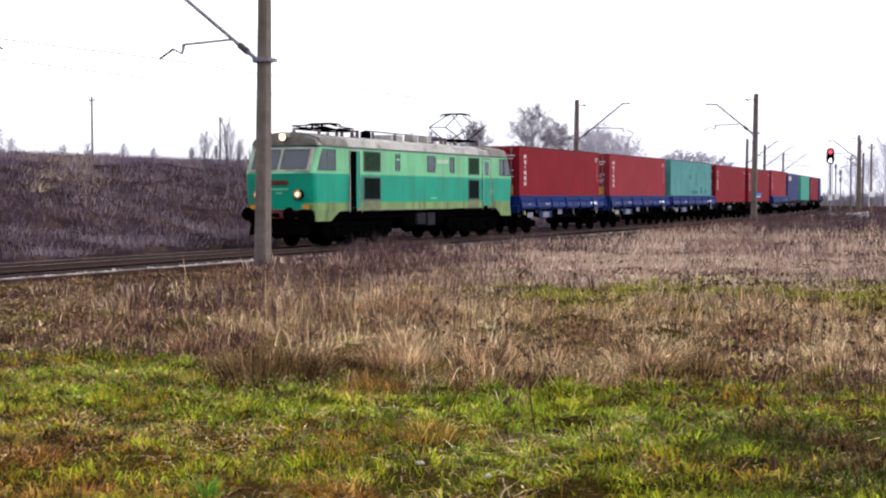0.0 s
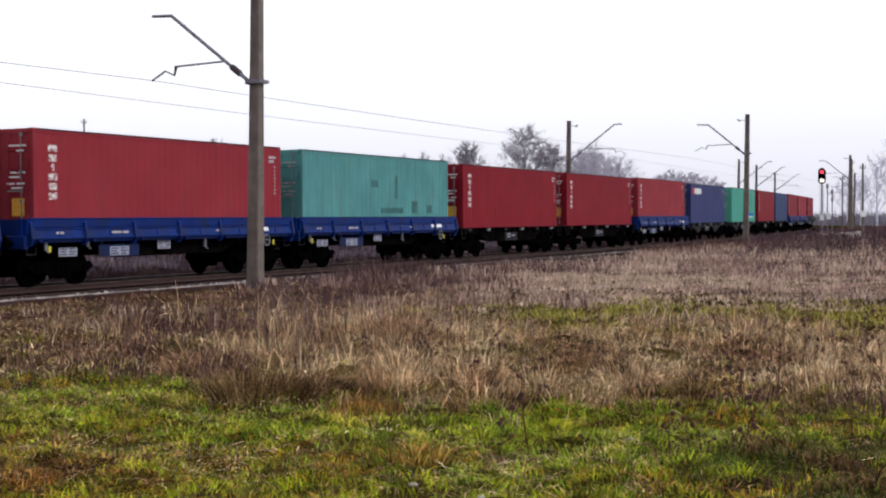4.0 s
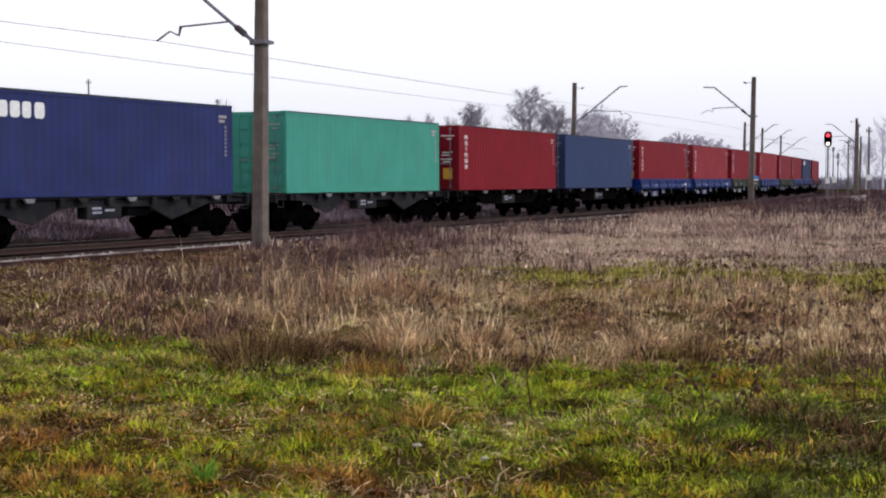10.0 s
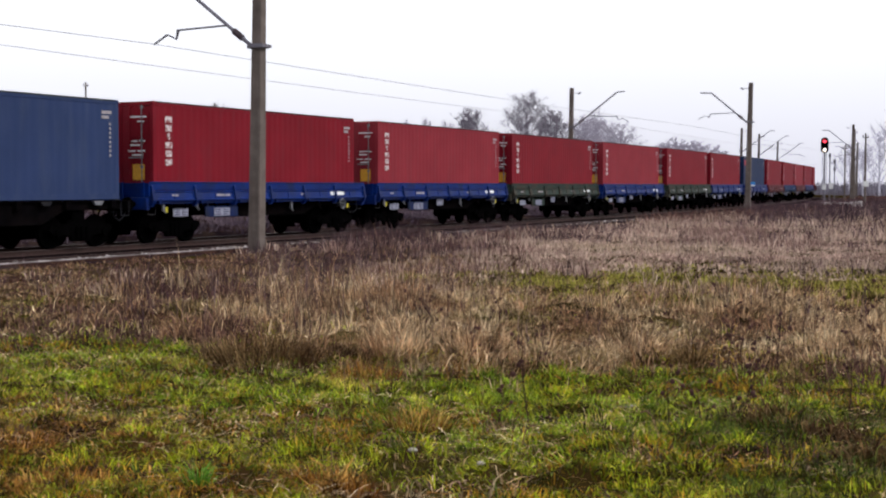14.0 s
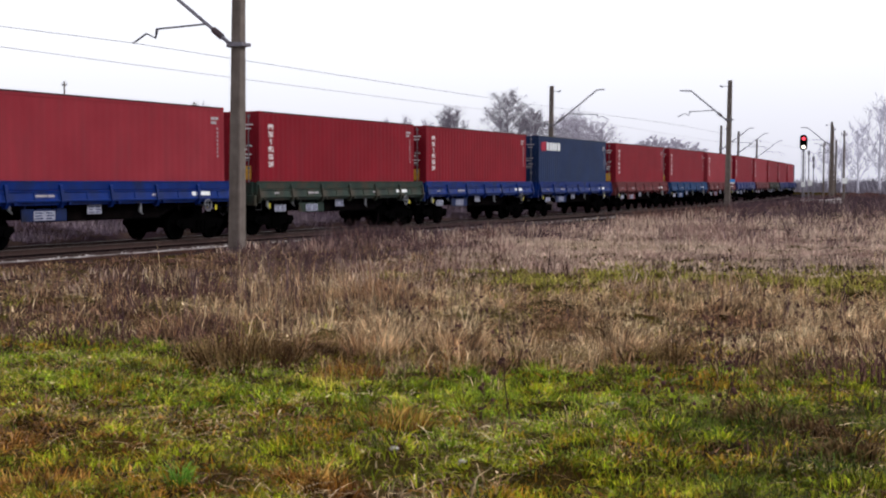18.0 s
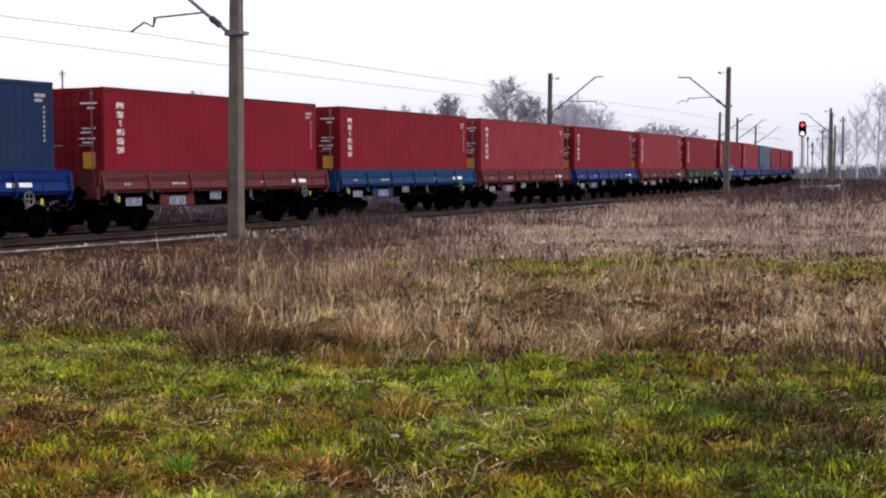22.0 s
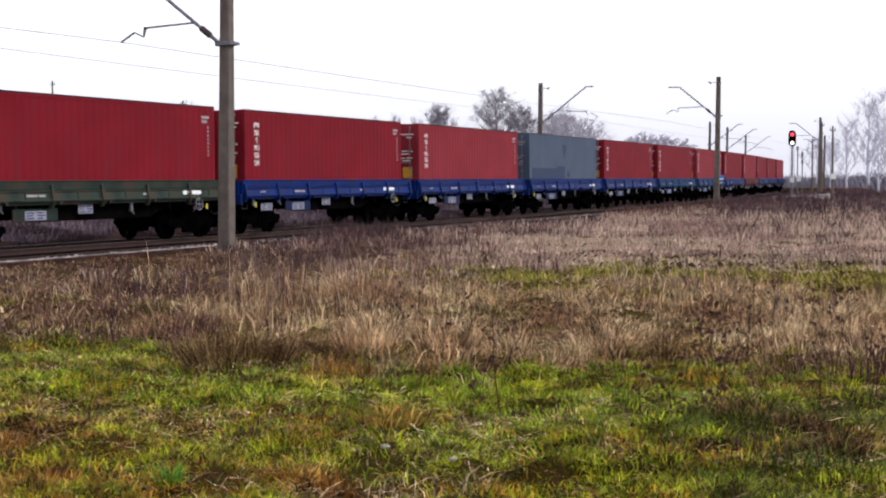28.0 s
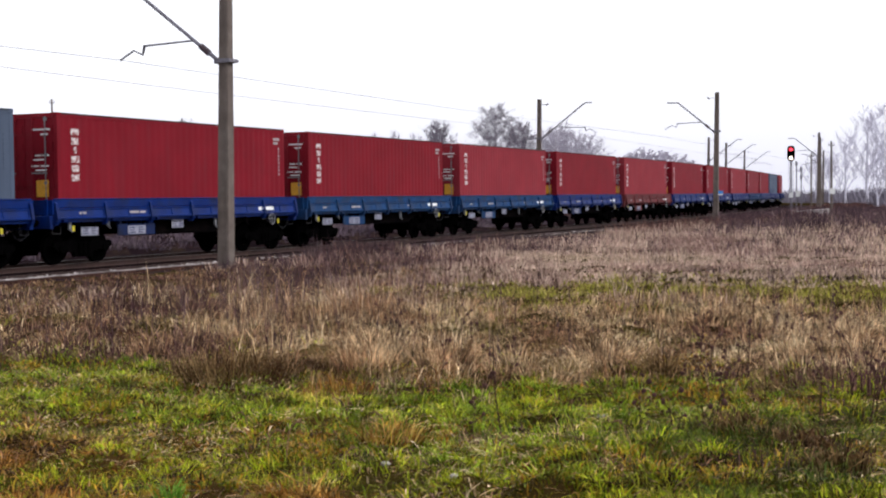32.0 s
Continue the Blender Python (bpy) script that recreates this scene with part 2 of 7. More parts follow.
def prism(bm, outline, axis, a, b):
    """An outline of 2D points, drawn out along an axis from a to b."""
    def at(p, t):
        return {"x": (t, p[0], p[1]), "y": (p[0], t, p[1]), "z": (p[0], p[1], t)}[axis]
    lo = [bm.verts.new(at(p, a)) for p in outline]
    hi = [bm.verts.new(at(p, b)) for p in outline]
    n = len(outline)
    for i in range(n):
        bm.faces.new((lo[i], lo[(i + 1) % n], hi[(i + 1) % n], hi[i]))
    bm.faces.new(lo[::-1])
    bm.faces.new(hi)
    bmesh.ops.recalc_face_normals(bm, faces=list(bm.faces))
    return bm


def B():
    return bmesh.new()


def mesh_of(name, bm, material):
    me = bpy.data.meshes.new(name)
    bm.to_mesh(me)
    bm.free()
    me.materials.append(material)
    return me


def part(name, bm, material, parent, label="", at=None, kind=""):
    ob = new(name, mesh_of(name, bm, material))
    ob.parent = parent
    if at is not None:
        ob.matrix_local = at
    if label:
        ob["label"] = label
    if kind:
        ob["kind"] = kind
    return ob


def again(ob, at, name=None):
    """Another piece on the same mesh, under the same thing."""
    o = ob.copy()
    scene.collection.objects.link(o)
    o.parent, o.matrix_local = ob.parent, at
    return o


def raw_mesh(name, verts, faces, material, smooth=False):
    me = bpy.data.meshes.new(name)
    me.from_pydata(verts, [], faces)
    me.materials.append(material)
    if smooth:
        me.shade_smooth()
    return me


# ================= the line: one curved centre line for the running track =================
STEP = 0.5
LINE_S = np.arange(-160.0, 760.0, STEP)
_k = np.interp(LINE_S, [-160, 30, 75, 115, 125, 145, 185, 205, 760], [0.00077, 0.00077, 0.00172, -0.0002, -0.0002, 0.009, 0.009, 0.0, 0.0])
_th = np.concatenate([[0], np.cumsum((_k[1:] + _k[:-1]) / 2 * STEP)])
LINE_T = _th + radians(64.384) - np.interp(0, LINE_S, _th)
_c, _s = np.cos(LINE_T), np.sin(LINE_T)
_x = np.concatenate([[0], np.cumsum((_c[1:] + _c[:-1]) / 2 * STEP)])
_y = np.concatenate([[0], np.cumsum((_s[1:] + _s[:-1]) / 2 * STEP)])
LINE_X, LINE_Y = _x - np.interp(0, LINE_S, _x) - 1.219 * _s, 59.245 + _y - np.interp(0, LINE_S, _y) + 1.219 * _c


def on_line(s, off=0.0, z=0.0):
    """A pose on the line: x along it towards the far end, y away from the field, off metres towards the field."""
    th = float(np.interp(s, LINE_S, LINE_T))
    x = float(np.interp(s, LINE_S, LINE_X)) + off * math.sin(th)
    y = float(np.interp(s, LINE_S, LINE_Y)) - off * math.cos(th)
    return pose(x, y, z, 0, 0, math.degrees(th))


def place_on(s, off, z=0.0):
    return on_line(s, off, z).translation


def line_offset(xy):
    """For points (n, 2): metres along the line and metres off it towards the field."""
    best = np.full(len(xy), 1e18)
    idx = np.zeros(len(xy), int)
    for j in range(0, len(LINE_S), 4):
        d = (xy[:, 0] - LINE_X[j]) ** 2 + (xy[:, 1] - LINE_Y[j]) ** 2
        m = d < best
        best[m], idx[m] = d[m], j
    off = (xy[:, 0] - LINE_X[idx]) * np.sin(LINE_T[idx]) - (xy[:, 1] - LINE_Y[idx]) * np.cos(LINE_T[idx])
    return LINE_S[idx], off


# ================= ground =================
def hill(s, off):
    """The cutting's bank behind the far track: rises to a crest 3.9 m above the rails."""
    up = np.clip((-off - 3.6) / 15.0, 0, 1)
    crest = 3.45 * up * up * (3 - 2 * up) + 0.06 * np.clip(-off - 16, 0, 20)
    return crest * np.clip(1.15 - np.maximum(s - 40, 0) / 160, 0.25, 1)


def ground_height(xy):
    s, off = line_offset(xy)
    z = np.where(off > 6.5, -0.08 - 0.10 * np.clip((9.0 - off) / 1.5, 0, 1), np.where(off > -3.2, -0.55, -0.2)) + hill(s, off)
    lump = np.array([noise.noise((x * 0.9, y * 0.9, 0)) * 0.05 + noise.noise((x * 2.3, y * 2.3, 5)) * 0.07 + (max(noise.noise((x * 3.3, y * 3.3, 8)), -0.3) * 0.12 if y < 24 else 0.0) + noise.noise((x * 0.21, y * 0.21, 3)) * 0.10 for x, y in xy])
    return z + np.where(off > 6.5, lump, lump * 0.5 + np.array([noise.noise((x * 0.35, y * 0.35, 7)) for x, y in xy]) * np.clip(-off / 12, 0, 0.35))


def make_ground():
    ang = np.concatenate([np.linspace(-180, -34, 26)[:-1], np.linspace(-34, 34, 190), np.linspace(34, 180, 26)[1:-1]])
    rad = np.concatenate([[0.4, 2, 4], np.geomspace(6, 60, 140), np.geomspace(61, 400, 60), np.geomspace(450, 4000, 10)])
    a, r = np.meshgrid(np.radians(ang), rad)
    xy = np.stack([(np.sin(a) * r).ravel(), (np.cos(a) * r).ravel()], 1)
    z = ground_height(xy)
    na, nr = len(ang), len(rad)
    verts = [(0, 0, -0.08)] + [(float(p[0]), float(p[1]), float(h)) for p, h in zip(xy, z)]
    faces = [(0, 1 + (i + 1) % na, 1 + i) for i in range(na)]
    for j in range(nr - 1):
        for i in range(na):
            k = (i + 1) % na
            faces.append((1 + j * na + i, 1 + j * na + k, 1 + (j + 1) * na + k, 1 + (j + 1) * na + i))
    m = mat("field_soil_and_turf", (0.040, 0.032, 0.007), (0.015, 0.009, 0.004), 0.95, spec=0.0, scale=0.9, fine=9, bump=0.9, dirt=(0.055, 0.024, 0.010), dirt_amount=0.8, spread=0.12)
    me = raw_mesh("ground", verts, faces, m, True)
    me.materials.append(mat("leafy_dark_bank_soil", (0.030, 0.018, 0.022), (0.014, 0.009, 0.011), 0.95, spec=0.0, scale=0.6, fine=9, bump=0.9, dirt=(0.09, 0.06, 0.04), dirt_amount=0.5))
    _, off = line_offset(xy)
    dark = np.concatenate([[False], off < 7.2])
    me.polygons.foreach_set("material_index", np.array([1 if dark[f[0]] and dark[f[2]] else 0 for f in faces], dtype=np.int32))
    g = new("ground", me)
    tagged(g, "rough autumn field of turf and bare soil rising to a bank", "ground", kind="structure")
    return g


def strip(name, s0, s1, ds, prof, material, label, category):
    """A long body along the line with the cross-section prof of (off, z)."""
    ss = np.arange(s0, s1 + ds, ds)
    verts, faces, n = [], [], len(prof)
    for s in ss:
        for off, z in prof:
            p = place_on(float(s), off, z)
            verts.append((p.x, p.y, p.z))
    for i in range(len(ss) - 1):
        for j in range(n):
            k = (j + 1) % n
            faces.append((i * n + j, i * n + k, (i + 1) * n + k, (i + 1) * n + j))
    faces.append(tuple(range(n))[::-1])
    faces.append(tuple(range((len(ss) - 1) * n, len(ss) * n)))
    ob = new(name, raw_mesh(name, verts, faces, material))
    return tagged(ob, label, category, kind="structure")


LOW = -0.2          # the rail heads' height
NEAR = 4.5          # the near track's centre, off the running line


def make_track(centre, s0, s1, name, label):
    root = tagged(new(name), label, "railway track", kind="structure")
    for side in (-0.75, 0.75):
        for nm, prof, m in (("rail", [(-0.06, -0.155), (-0.06, -0.14), (-0.012, -0.12), (-0.012, -0.05), (-0.034, -0.04), (-0.034, -0.004), (0.034, -0.004), (0.034, -0.04), (0.012, -0.05), (0.012, -0.12), (0.06, -0.14), (0.06, -0.155)], M["rail"]),
                            ("rail_head", [(-0.03, -0.004), (-0.03, 0.0), (0.03, 0.0), (0.03, -0.004)], M["rail_top"] if centre < 1 else M["rail"])):
            o = strip(nm, s0, s1, 4.0, [(centre + side + a, b + LOW) for a, b in prof], m, "", "")
            del o["kind"]
            o.parent = root
    bm = B()
    bevelled(box(bm, -0.12, 0.12, -1.25, 1.25, -0.2, 0.0), 0.015)
    first = None
    sl = np.arange(-45, 130, 0.62)
    for s in sl:
        m = on_line(float(s), centre, -0.155 + LOW)
        if first is None:
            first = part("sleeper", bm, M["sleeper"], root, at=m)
        else:
            again(first, m)
    return root


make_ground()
strip("ballast_bed", -120, 300, 3.0, [(-3.4, -0.7), (-2.2, -0.18 + LOW), (5.6, -0.18 + LOW), (6.2, -0.7)], M["ballast"], "very dark ballast bed under two tracks", "ballast")
make_track(0.0, -120, 300, "track_1", "running track with worn rails on timber sleepers")
make_track(NEAR, -120, 200, "track_2", "disused rusty track overgrown with weeds")

# ================= containers =================
CL, CW, CH = 12.192, 2.438, 2.896


def corrugated(length, height, depth=0.0075, ribs=36):
    """A sheet in x and z with upright trapezoid ribs; its outer face looks to -y."""
    bm = B()
    p = length / ribs
    xs, ys = [], []
    for i in range(ribs):
        for f, d in ((0.0, 0), (0.28, 0), (0.5, depth), (0.78, depth)):
            xs.append(-length / 2 + (i + f) * p)
            ys.append(d)
    xs.append(length / 2)
    ys.append(0)
    rows = [[bm.verts.new((x, y, z)) for x, y in zip(xs, ys)] for z in (0, height)]
    for i in range(len(xs) - 1):
        bm.faces.new((rows[0][i], rows[0][i + 1], rows[1][i + 1], rows[1][i]))
    return bm


def container(colour, label, mark=None, spots=False, placard=True):
    """A 40-foot high-cube box with its doors at the -x end."""
    m = M[colour]
    c = tagged(new("shipping_container"), label, "container", group="containers on the train")
    hl, hw = CL / 2, CW / 2
    side = part("side_panel", corrugated(CL - 0.3, CH - 0.30), m, c, at=pose(0, -hw + 0.012, 0.17))
    again(side, pose(0, hw - 0.012, 0.17, 0, 0, 180))
    part("front_wall", corrugated(CW - 0.28, CH - 0.30, 0.045, 9), m, c, at=pose(hl - 0.03, 0, 0.17, 0, 0, 90))
    bm = B()
    nr = 40
    for i in range(nr):
        x0, x1 = -hl + 0.1 + (CL - 0.2) * i / nr, -hl + 0.1 + (CL - 0.2) * (i + 1) / nr
        z = CH - 0.02 - (0.02 if i % 2 else 0)
        box(bm, x0, x1, -hw + 0.06, hw - 0.06, z - 0.01, z)
    part("roof_panel", bm, m, c)
    bm = B()
    box(bm, -hl + 0.17, hl - 0.17, -hw, -hw + 0.06, 0, 0.17)
    rail = part("bottom_rail", bm, m, c)
    again(rail, pose(0, CW - 0.06, 0))
    bm = B()
    box(bm, -hl + 0.17, hl - 0.17, -hw + 0.002, -hw + 0.062, CH - 0.13, CH - 0.01)
    rail = part("top_rail", bm, m, c)
    again(rail, pose(0, CW - 0.064, 0))
    bm = B()
    box(bm, -hl + 0.18, hl - 0.18, -hw - 0.002, -hw + 0.05, CH - 0.055, CH - 0.005)
    part("rail_cap", bm, M["rail_dark" if colour.startswith("red") else "rail_cold"], c, "dark weathered rail cap")
    bm = B()
    bevelled(box(bm, -hl + 0.005, -hl + 0.165, -hw + 0.004, -hw + 0.13, 0.12, CH - 0.12), 0.012)
    post = part("corner_post", bm, m, c)
    again(post, pose(0, CW - 0.134, 0))
    again(post, pose(CL - 0.17, 0, 0))
    again(post, pose(CL - 0.17, CW - 0.134, 0))
    bm = B()
    bevelled(box(bm, -hl, -hl + 0.178, -hw, -hw + 0.162, 0, 0.118), 0.012)
    cast = part("corner_casting", bm, m, c)
    for x in (0, CL - 0.178):
        for y in (0, CW - 0.162):
            for z in (0, CH - 0.118):
                if x or y or z:
                    again(cast, pose(x, y, z))
    bm = B()
    box(bm, -hl + 0.03, -hl + 0.13, -hw + 0.13, hw - 0.13, CH - 0.13, CH - 0.01)
    part("door_header", bm, m, c)
    bm = B()
    box(bm, -hl + 0.03, -hl + 0.13, -hw + 0.13, hw - 0.13, 0.02, 0.14)
    part("door_sill", bm, m, c)
    for sgn in (-1, 1):
        bm = B()
        y0, y1 = sorted((sgn * 0.012, sgn * (hw - 0.135)))
        box(bm, -hl + 0.05, -hl + 0.09, y0, y1, 0.15, CH - 0.14)
        for k in range(5):
            z = 0.28 + k * 0.5
            box(bm, -hl + 0.024, -hl + 0.05, y0 + 0.06, y1 - 0.06, z, z + 0.27)
        door = part("door", bm, m, c)
        for f in (0.3, 0.72):
            bm = B()
            y = sgn * (hw - 0.135) * f
            tube(bm, (-hl - 0.008, y, 0.10), (-hl - 0.008, y, CH - 0.10), 0.017, n=6)
            for z in (0.16, 0.9, 1.7, CH - 0.18):
                box(bm, -hl - 0.02, -hl + 0.03, y - 0.05, y + 0.05, z - 0.04, z + 0.04)
            part("lock_rod", bm, M["galv"] if f > 0.5 and sgn < 0 else m, door, "galvanised lock rod" if f > 0.5 and sgn < 0 else "")
        bm = B()
        box(bm, -hl - 0.04, -hl - 0.02, min(sgn * 0.3, sgn * 0.85), max(sgn * 0.3, sgn * 0.85), 1.16, 1.20)
        part("lock_handle", bm, M["galv"], door)
    bm = B()
    for z, y0, y1 in ((2.40, 0.30, 0.95), (2.26, 0.60, 0.86), (1.66, 0.25, 0.6), (1.66, 0.66, 0.9), (1.54, 0.3, 0.7), (1.36, 0.25, 0.52), (1.36, 0.6, 0.88), (1.24, 0.4, 0.8)):
        box(bm, -hl + 0.012, -hl + 0.022, -y1, -y0, z, z + 0.045)
    part("door_lettering", bm, M["white" if colour.startswith("red") else "faint"], c, "white lettering on the door, too small to read", kind="stuff")
    if placard:
        bm = B()
        box(bm, -hl + 0.008, -hl + 0.02, -0.86, -0.42, 0.50, 0.98)
        part("placard", bm, M["yellow"], c, "yellow warning placard")
    if mark == "upright":
        for i, (w, h) in enumerate(((0.34, 0.19), (0.30, 0.20), (0.11, 0.19), (0.34, 0.19), (0.30, 0.20), (0.32, 0.20))):
            bm = B()
            x, z = -hl + 0.58 + (0.34 - w) / 2, CH - 0.44 - i * 0.262
            box(bm, x, x + w, -hw - 0.004, -hw + 0.02, z - h, z)
            part("mark_bar", bm, M["mark"], c, "plain white bar of an upright mark")
    if mark == "block":
        bm = B()
        prism(bm, [(-hl + 0.36, CH - 0.58), (-hl + 0.46, CH - 0.33), (-hl + 1.16, CH - 0.30), (-hl + 1.16, CH - 0.78), (-hl + 0.46, CH - 0.80)], "y", -hw - 0.004, -hw + 0.02)
        part("logo_block", bm, M["logo_red"], c, "red logo block")
        for i, w in enumerate((0.34, 0.40, 0.40, 0.36, 0.42)):
            bm = B()
            x = -hl + 1.26 + i * 0.452
            out = [(x + w / 2 + w / 2 * math.cos(a) * (1 - 0.12 * math.cos(4 * a)), CH - 0.55 + 0.24 * math.sin(a) * (1 - 0.12 * math.cos(4 * a))) for a in np.linspace(0, 2 * math.pi, 17)[:-1]]
            prism(bm, out, "y", -hw - 0.004, -hw + 0.02)
            part("logo_bar", bm, M["white"], c, "plain white bar of a logo")
    # number block at the far end of the side
    bm = B()
    for z, w in ((0.34, 0.42), (0.48, 0.30)):
        box(bm, hl - 0.75, hl - 0.75 + w, -hw - 0.004, -hw + 0.02, CH - z - 0.09, CH - z)
    for i in range(8):
        box(bm, hl - 0.42, hl - 0.36, -hw - 0.004, -hw + 0.02, CH - 0.75 - i * 0.13, CH - 0.68 - i * 0.13)
    part("side_lettering", bm, M["faint"] if not spots else m, c, "small faded lettering", kind="stuff")
    if spots:
        teal = ((-0.9, 1.45, 0.55, 0.28), (1.1, 1.0, 0.22, 0.95), (-0.1, 0.42, 1.9, 0.22), (2.6, 0.42, 0.5, 0.5), (4.0, 0.42, 0.45, 0.35))
        grey = ((-hl + 0.45, 0.02, 4.2, 0.84), (-hl + 4.65, 0.02, 1.3, 0.95), (-hl + 5.7, 1.80, 0.55, 0.40), (-hl + 5.8, 1.45, 0.25, 0.35), (-hl + 6.6, 0.40, 0.25, 0.30))
        for x, z, w, h in teal if colour == "teal" else grey:
            bm = B()
            box(bm, x, x + w, -hw + 0.004, -hw + 0.03, 0.17 + z, 0.17 + z + h)
            part("paint_patch", bm, M["patch_teal" if colour == "teal" else "patch_grey"], c, "darker repainted patch")
    return c


# ================= wagons =================
def bogie(parent, x, wb=1.9):
    root = new("bogie")
    root.parent = parent
    root.matrix_local = pose(x, 0, LOW)
    for y in (-1.02, 1.02):
        bm = B()
        prism(bm, [(-wb / 2 - 0.35, 0.52), (-wb / 2 - 0.28, 0.66), (-0.5, 0.70), (-0.32, 0.82), (0.32, 0.82), (0.5, 0.70), (wb / 2 + 0.28, 0.66), (wb / 2 + 0.35, 0.52), (wb / 2 + 0.1, 0.36), (wb / 2 - 0.2, 0.40), (0.42, 0.34), (0.36, 0.20), (-0.36, 0.20), (-0.42, 0.34), (-wb / 2 + 0.2, 0.40), (-wb / 2 - 0.1, 0.36)], "y", y - 0.07, y + 0.07)
        for k in (-0.2, 0, 0.2):
            tube(bm, (k, y - 0.09, 0.3), (k, y - 0.09, 0.62), 0.075, n=8)
        for k in (-wb / 2, wb / 2):
            tube(bm, (k, y - 0.13, 0.46), (k, y + 0.13, 0.46), 0.13, n=10)
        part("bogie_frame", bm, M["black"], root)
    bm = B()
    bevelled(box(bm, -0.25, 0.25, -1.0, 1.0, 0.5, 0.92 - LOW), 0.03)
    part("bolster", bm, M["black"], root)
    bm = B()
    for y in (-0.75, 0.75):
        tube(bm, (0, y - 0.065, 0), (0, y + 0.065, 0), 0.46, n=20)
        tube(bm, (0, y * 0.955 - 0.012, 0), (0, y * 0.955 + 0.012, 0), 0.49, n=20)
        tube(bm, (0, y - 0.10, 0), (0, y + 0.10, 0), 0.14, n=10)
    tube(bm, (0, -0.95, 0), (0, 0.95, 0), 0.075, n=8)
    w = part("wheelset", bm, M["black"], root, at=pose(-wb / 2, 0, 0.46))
    again(w, pose(wb / 2, 0, 0.46))
    return root


def running_gear(wagon, half, pivots=4.9, wb=1.9):
    for x in (-pivots, pivots):
        bogie(wagon, x, wb)
    for sx in (-1, 1):
        for y in (-0.875, 0.875):
            bm = B()
            tube(bm, (sx * (half - 0.62), y, 1.02), (sx * (half - 0.10), y, 1.02), 0.09, n=10)
            tube(bm, (sx * (half - 0.10), y, 1.02), (sx * half, y, 1.02), 0.21, 0.19, n=16)
            part("buffer", bm, M["black"], wagon)
        bm = B()
        box(bm, sx * half - 0.30, sx * half + 0.30, -0.05, 0.05, 0.86, 1.0)
        tube(bm, (sx * (half - 0.3), 0.3, 0.95), (sx * (half - 0.05), 0.32, 0.55), 0.03, n=6)
        tube(bm, (sx * (half - 0.3), -0.3, 0.95), (sx * (half - 0.05), -0.32, 0.55), 0.03, n=6)
        part("coupling", bm, M["black"], wagon)
        bm = B()
        pts = [Vector((sx * (half - 0.45), -0.55, 0.95)), Vector((sx * (half - 0.25), -0.56, 0.62)), Vector((sx * (half - 0.02), -0.55, 0.52)), Vector((sx * (half + 0.02), -0.55, 0.60))]
        for a, b in zip(pts, pts[1:]):
            tube(bm, a, b, 0.025, n=6)
        part("brake_hose", bm, M["w_grey"], wagon)
        bm = B()
        tube(bm, (sx * (half - 0.50), -1.30, 0.70), (sx * (half - 0.50), -1.30, 1.12), 0.016, n=6)
        tube(bm, (sx * (half - 0.50), -1.30, 0.70), (sx * (half - 0.85), -1.30, 0.70), 0.016, n=6)
        tube(bm, (sx * (half - 0.85), -1.30, 0.70), (sx * (half - 0.85), -1.30, 1.12), 0.016, n=6)
        part("shunter_step", bm, M["w_grey"], wagon)


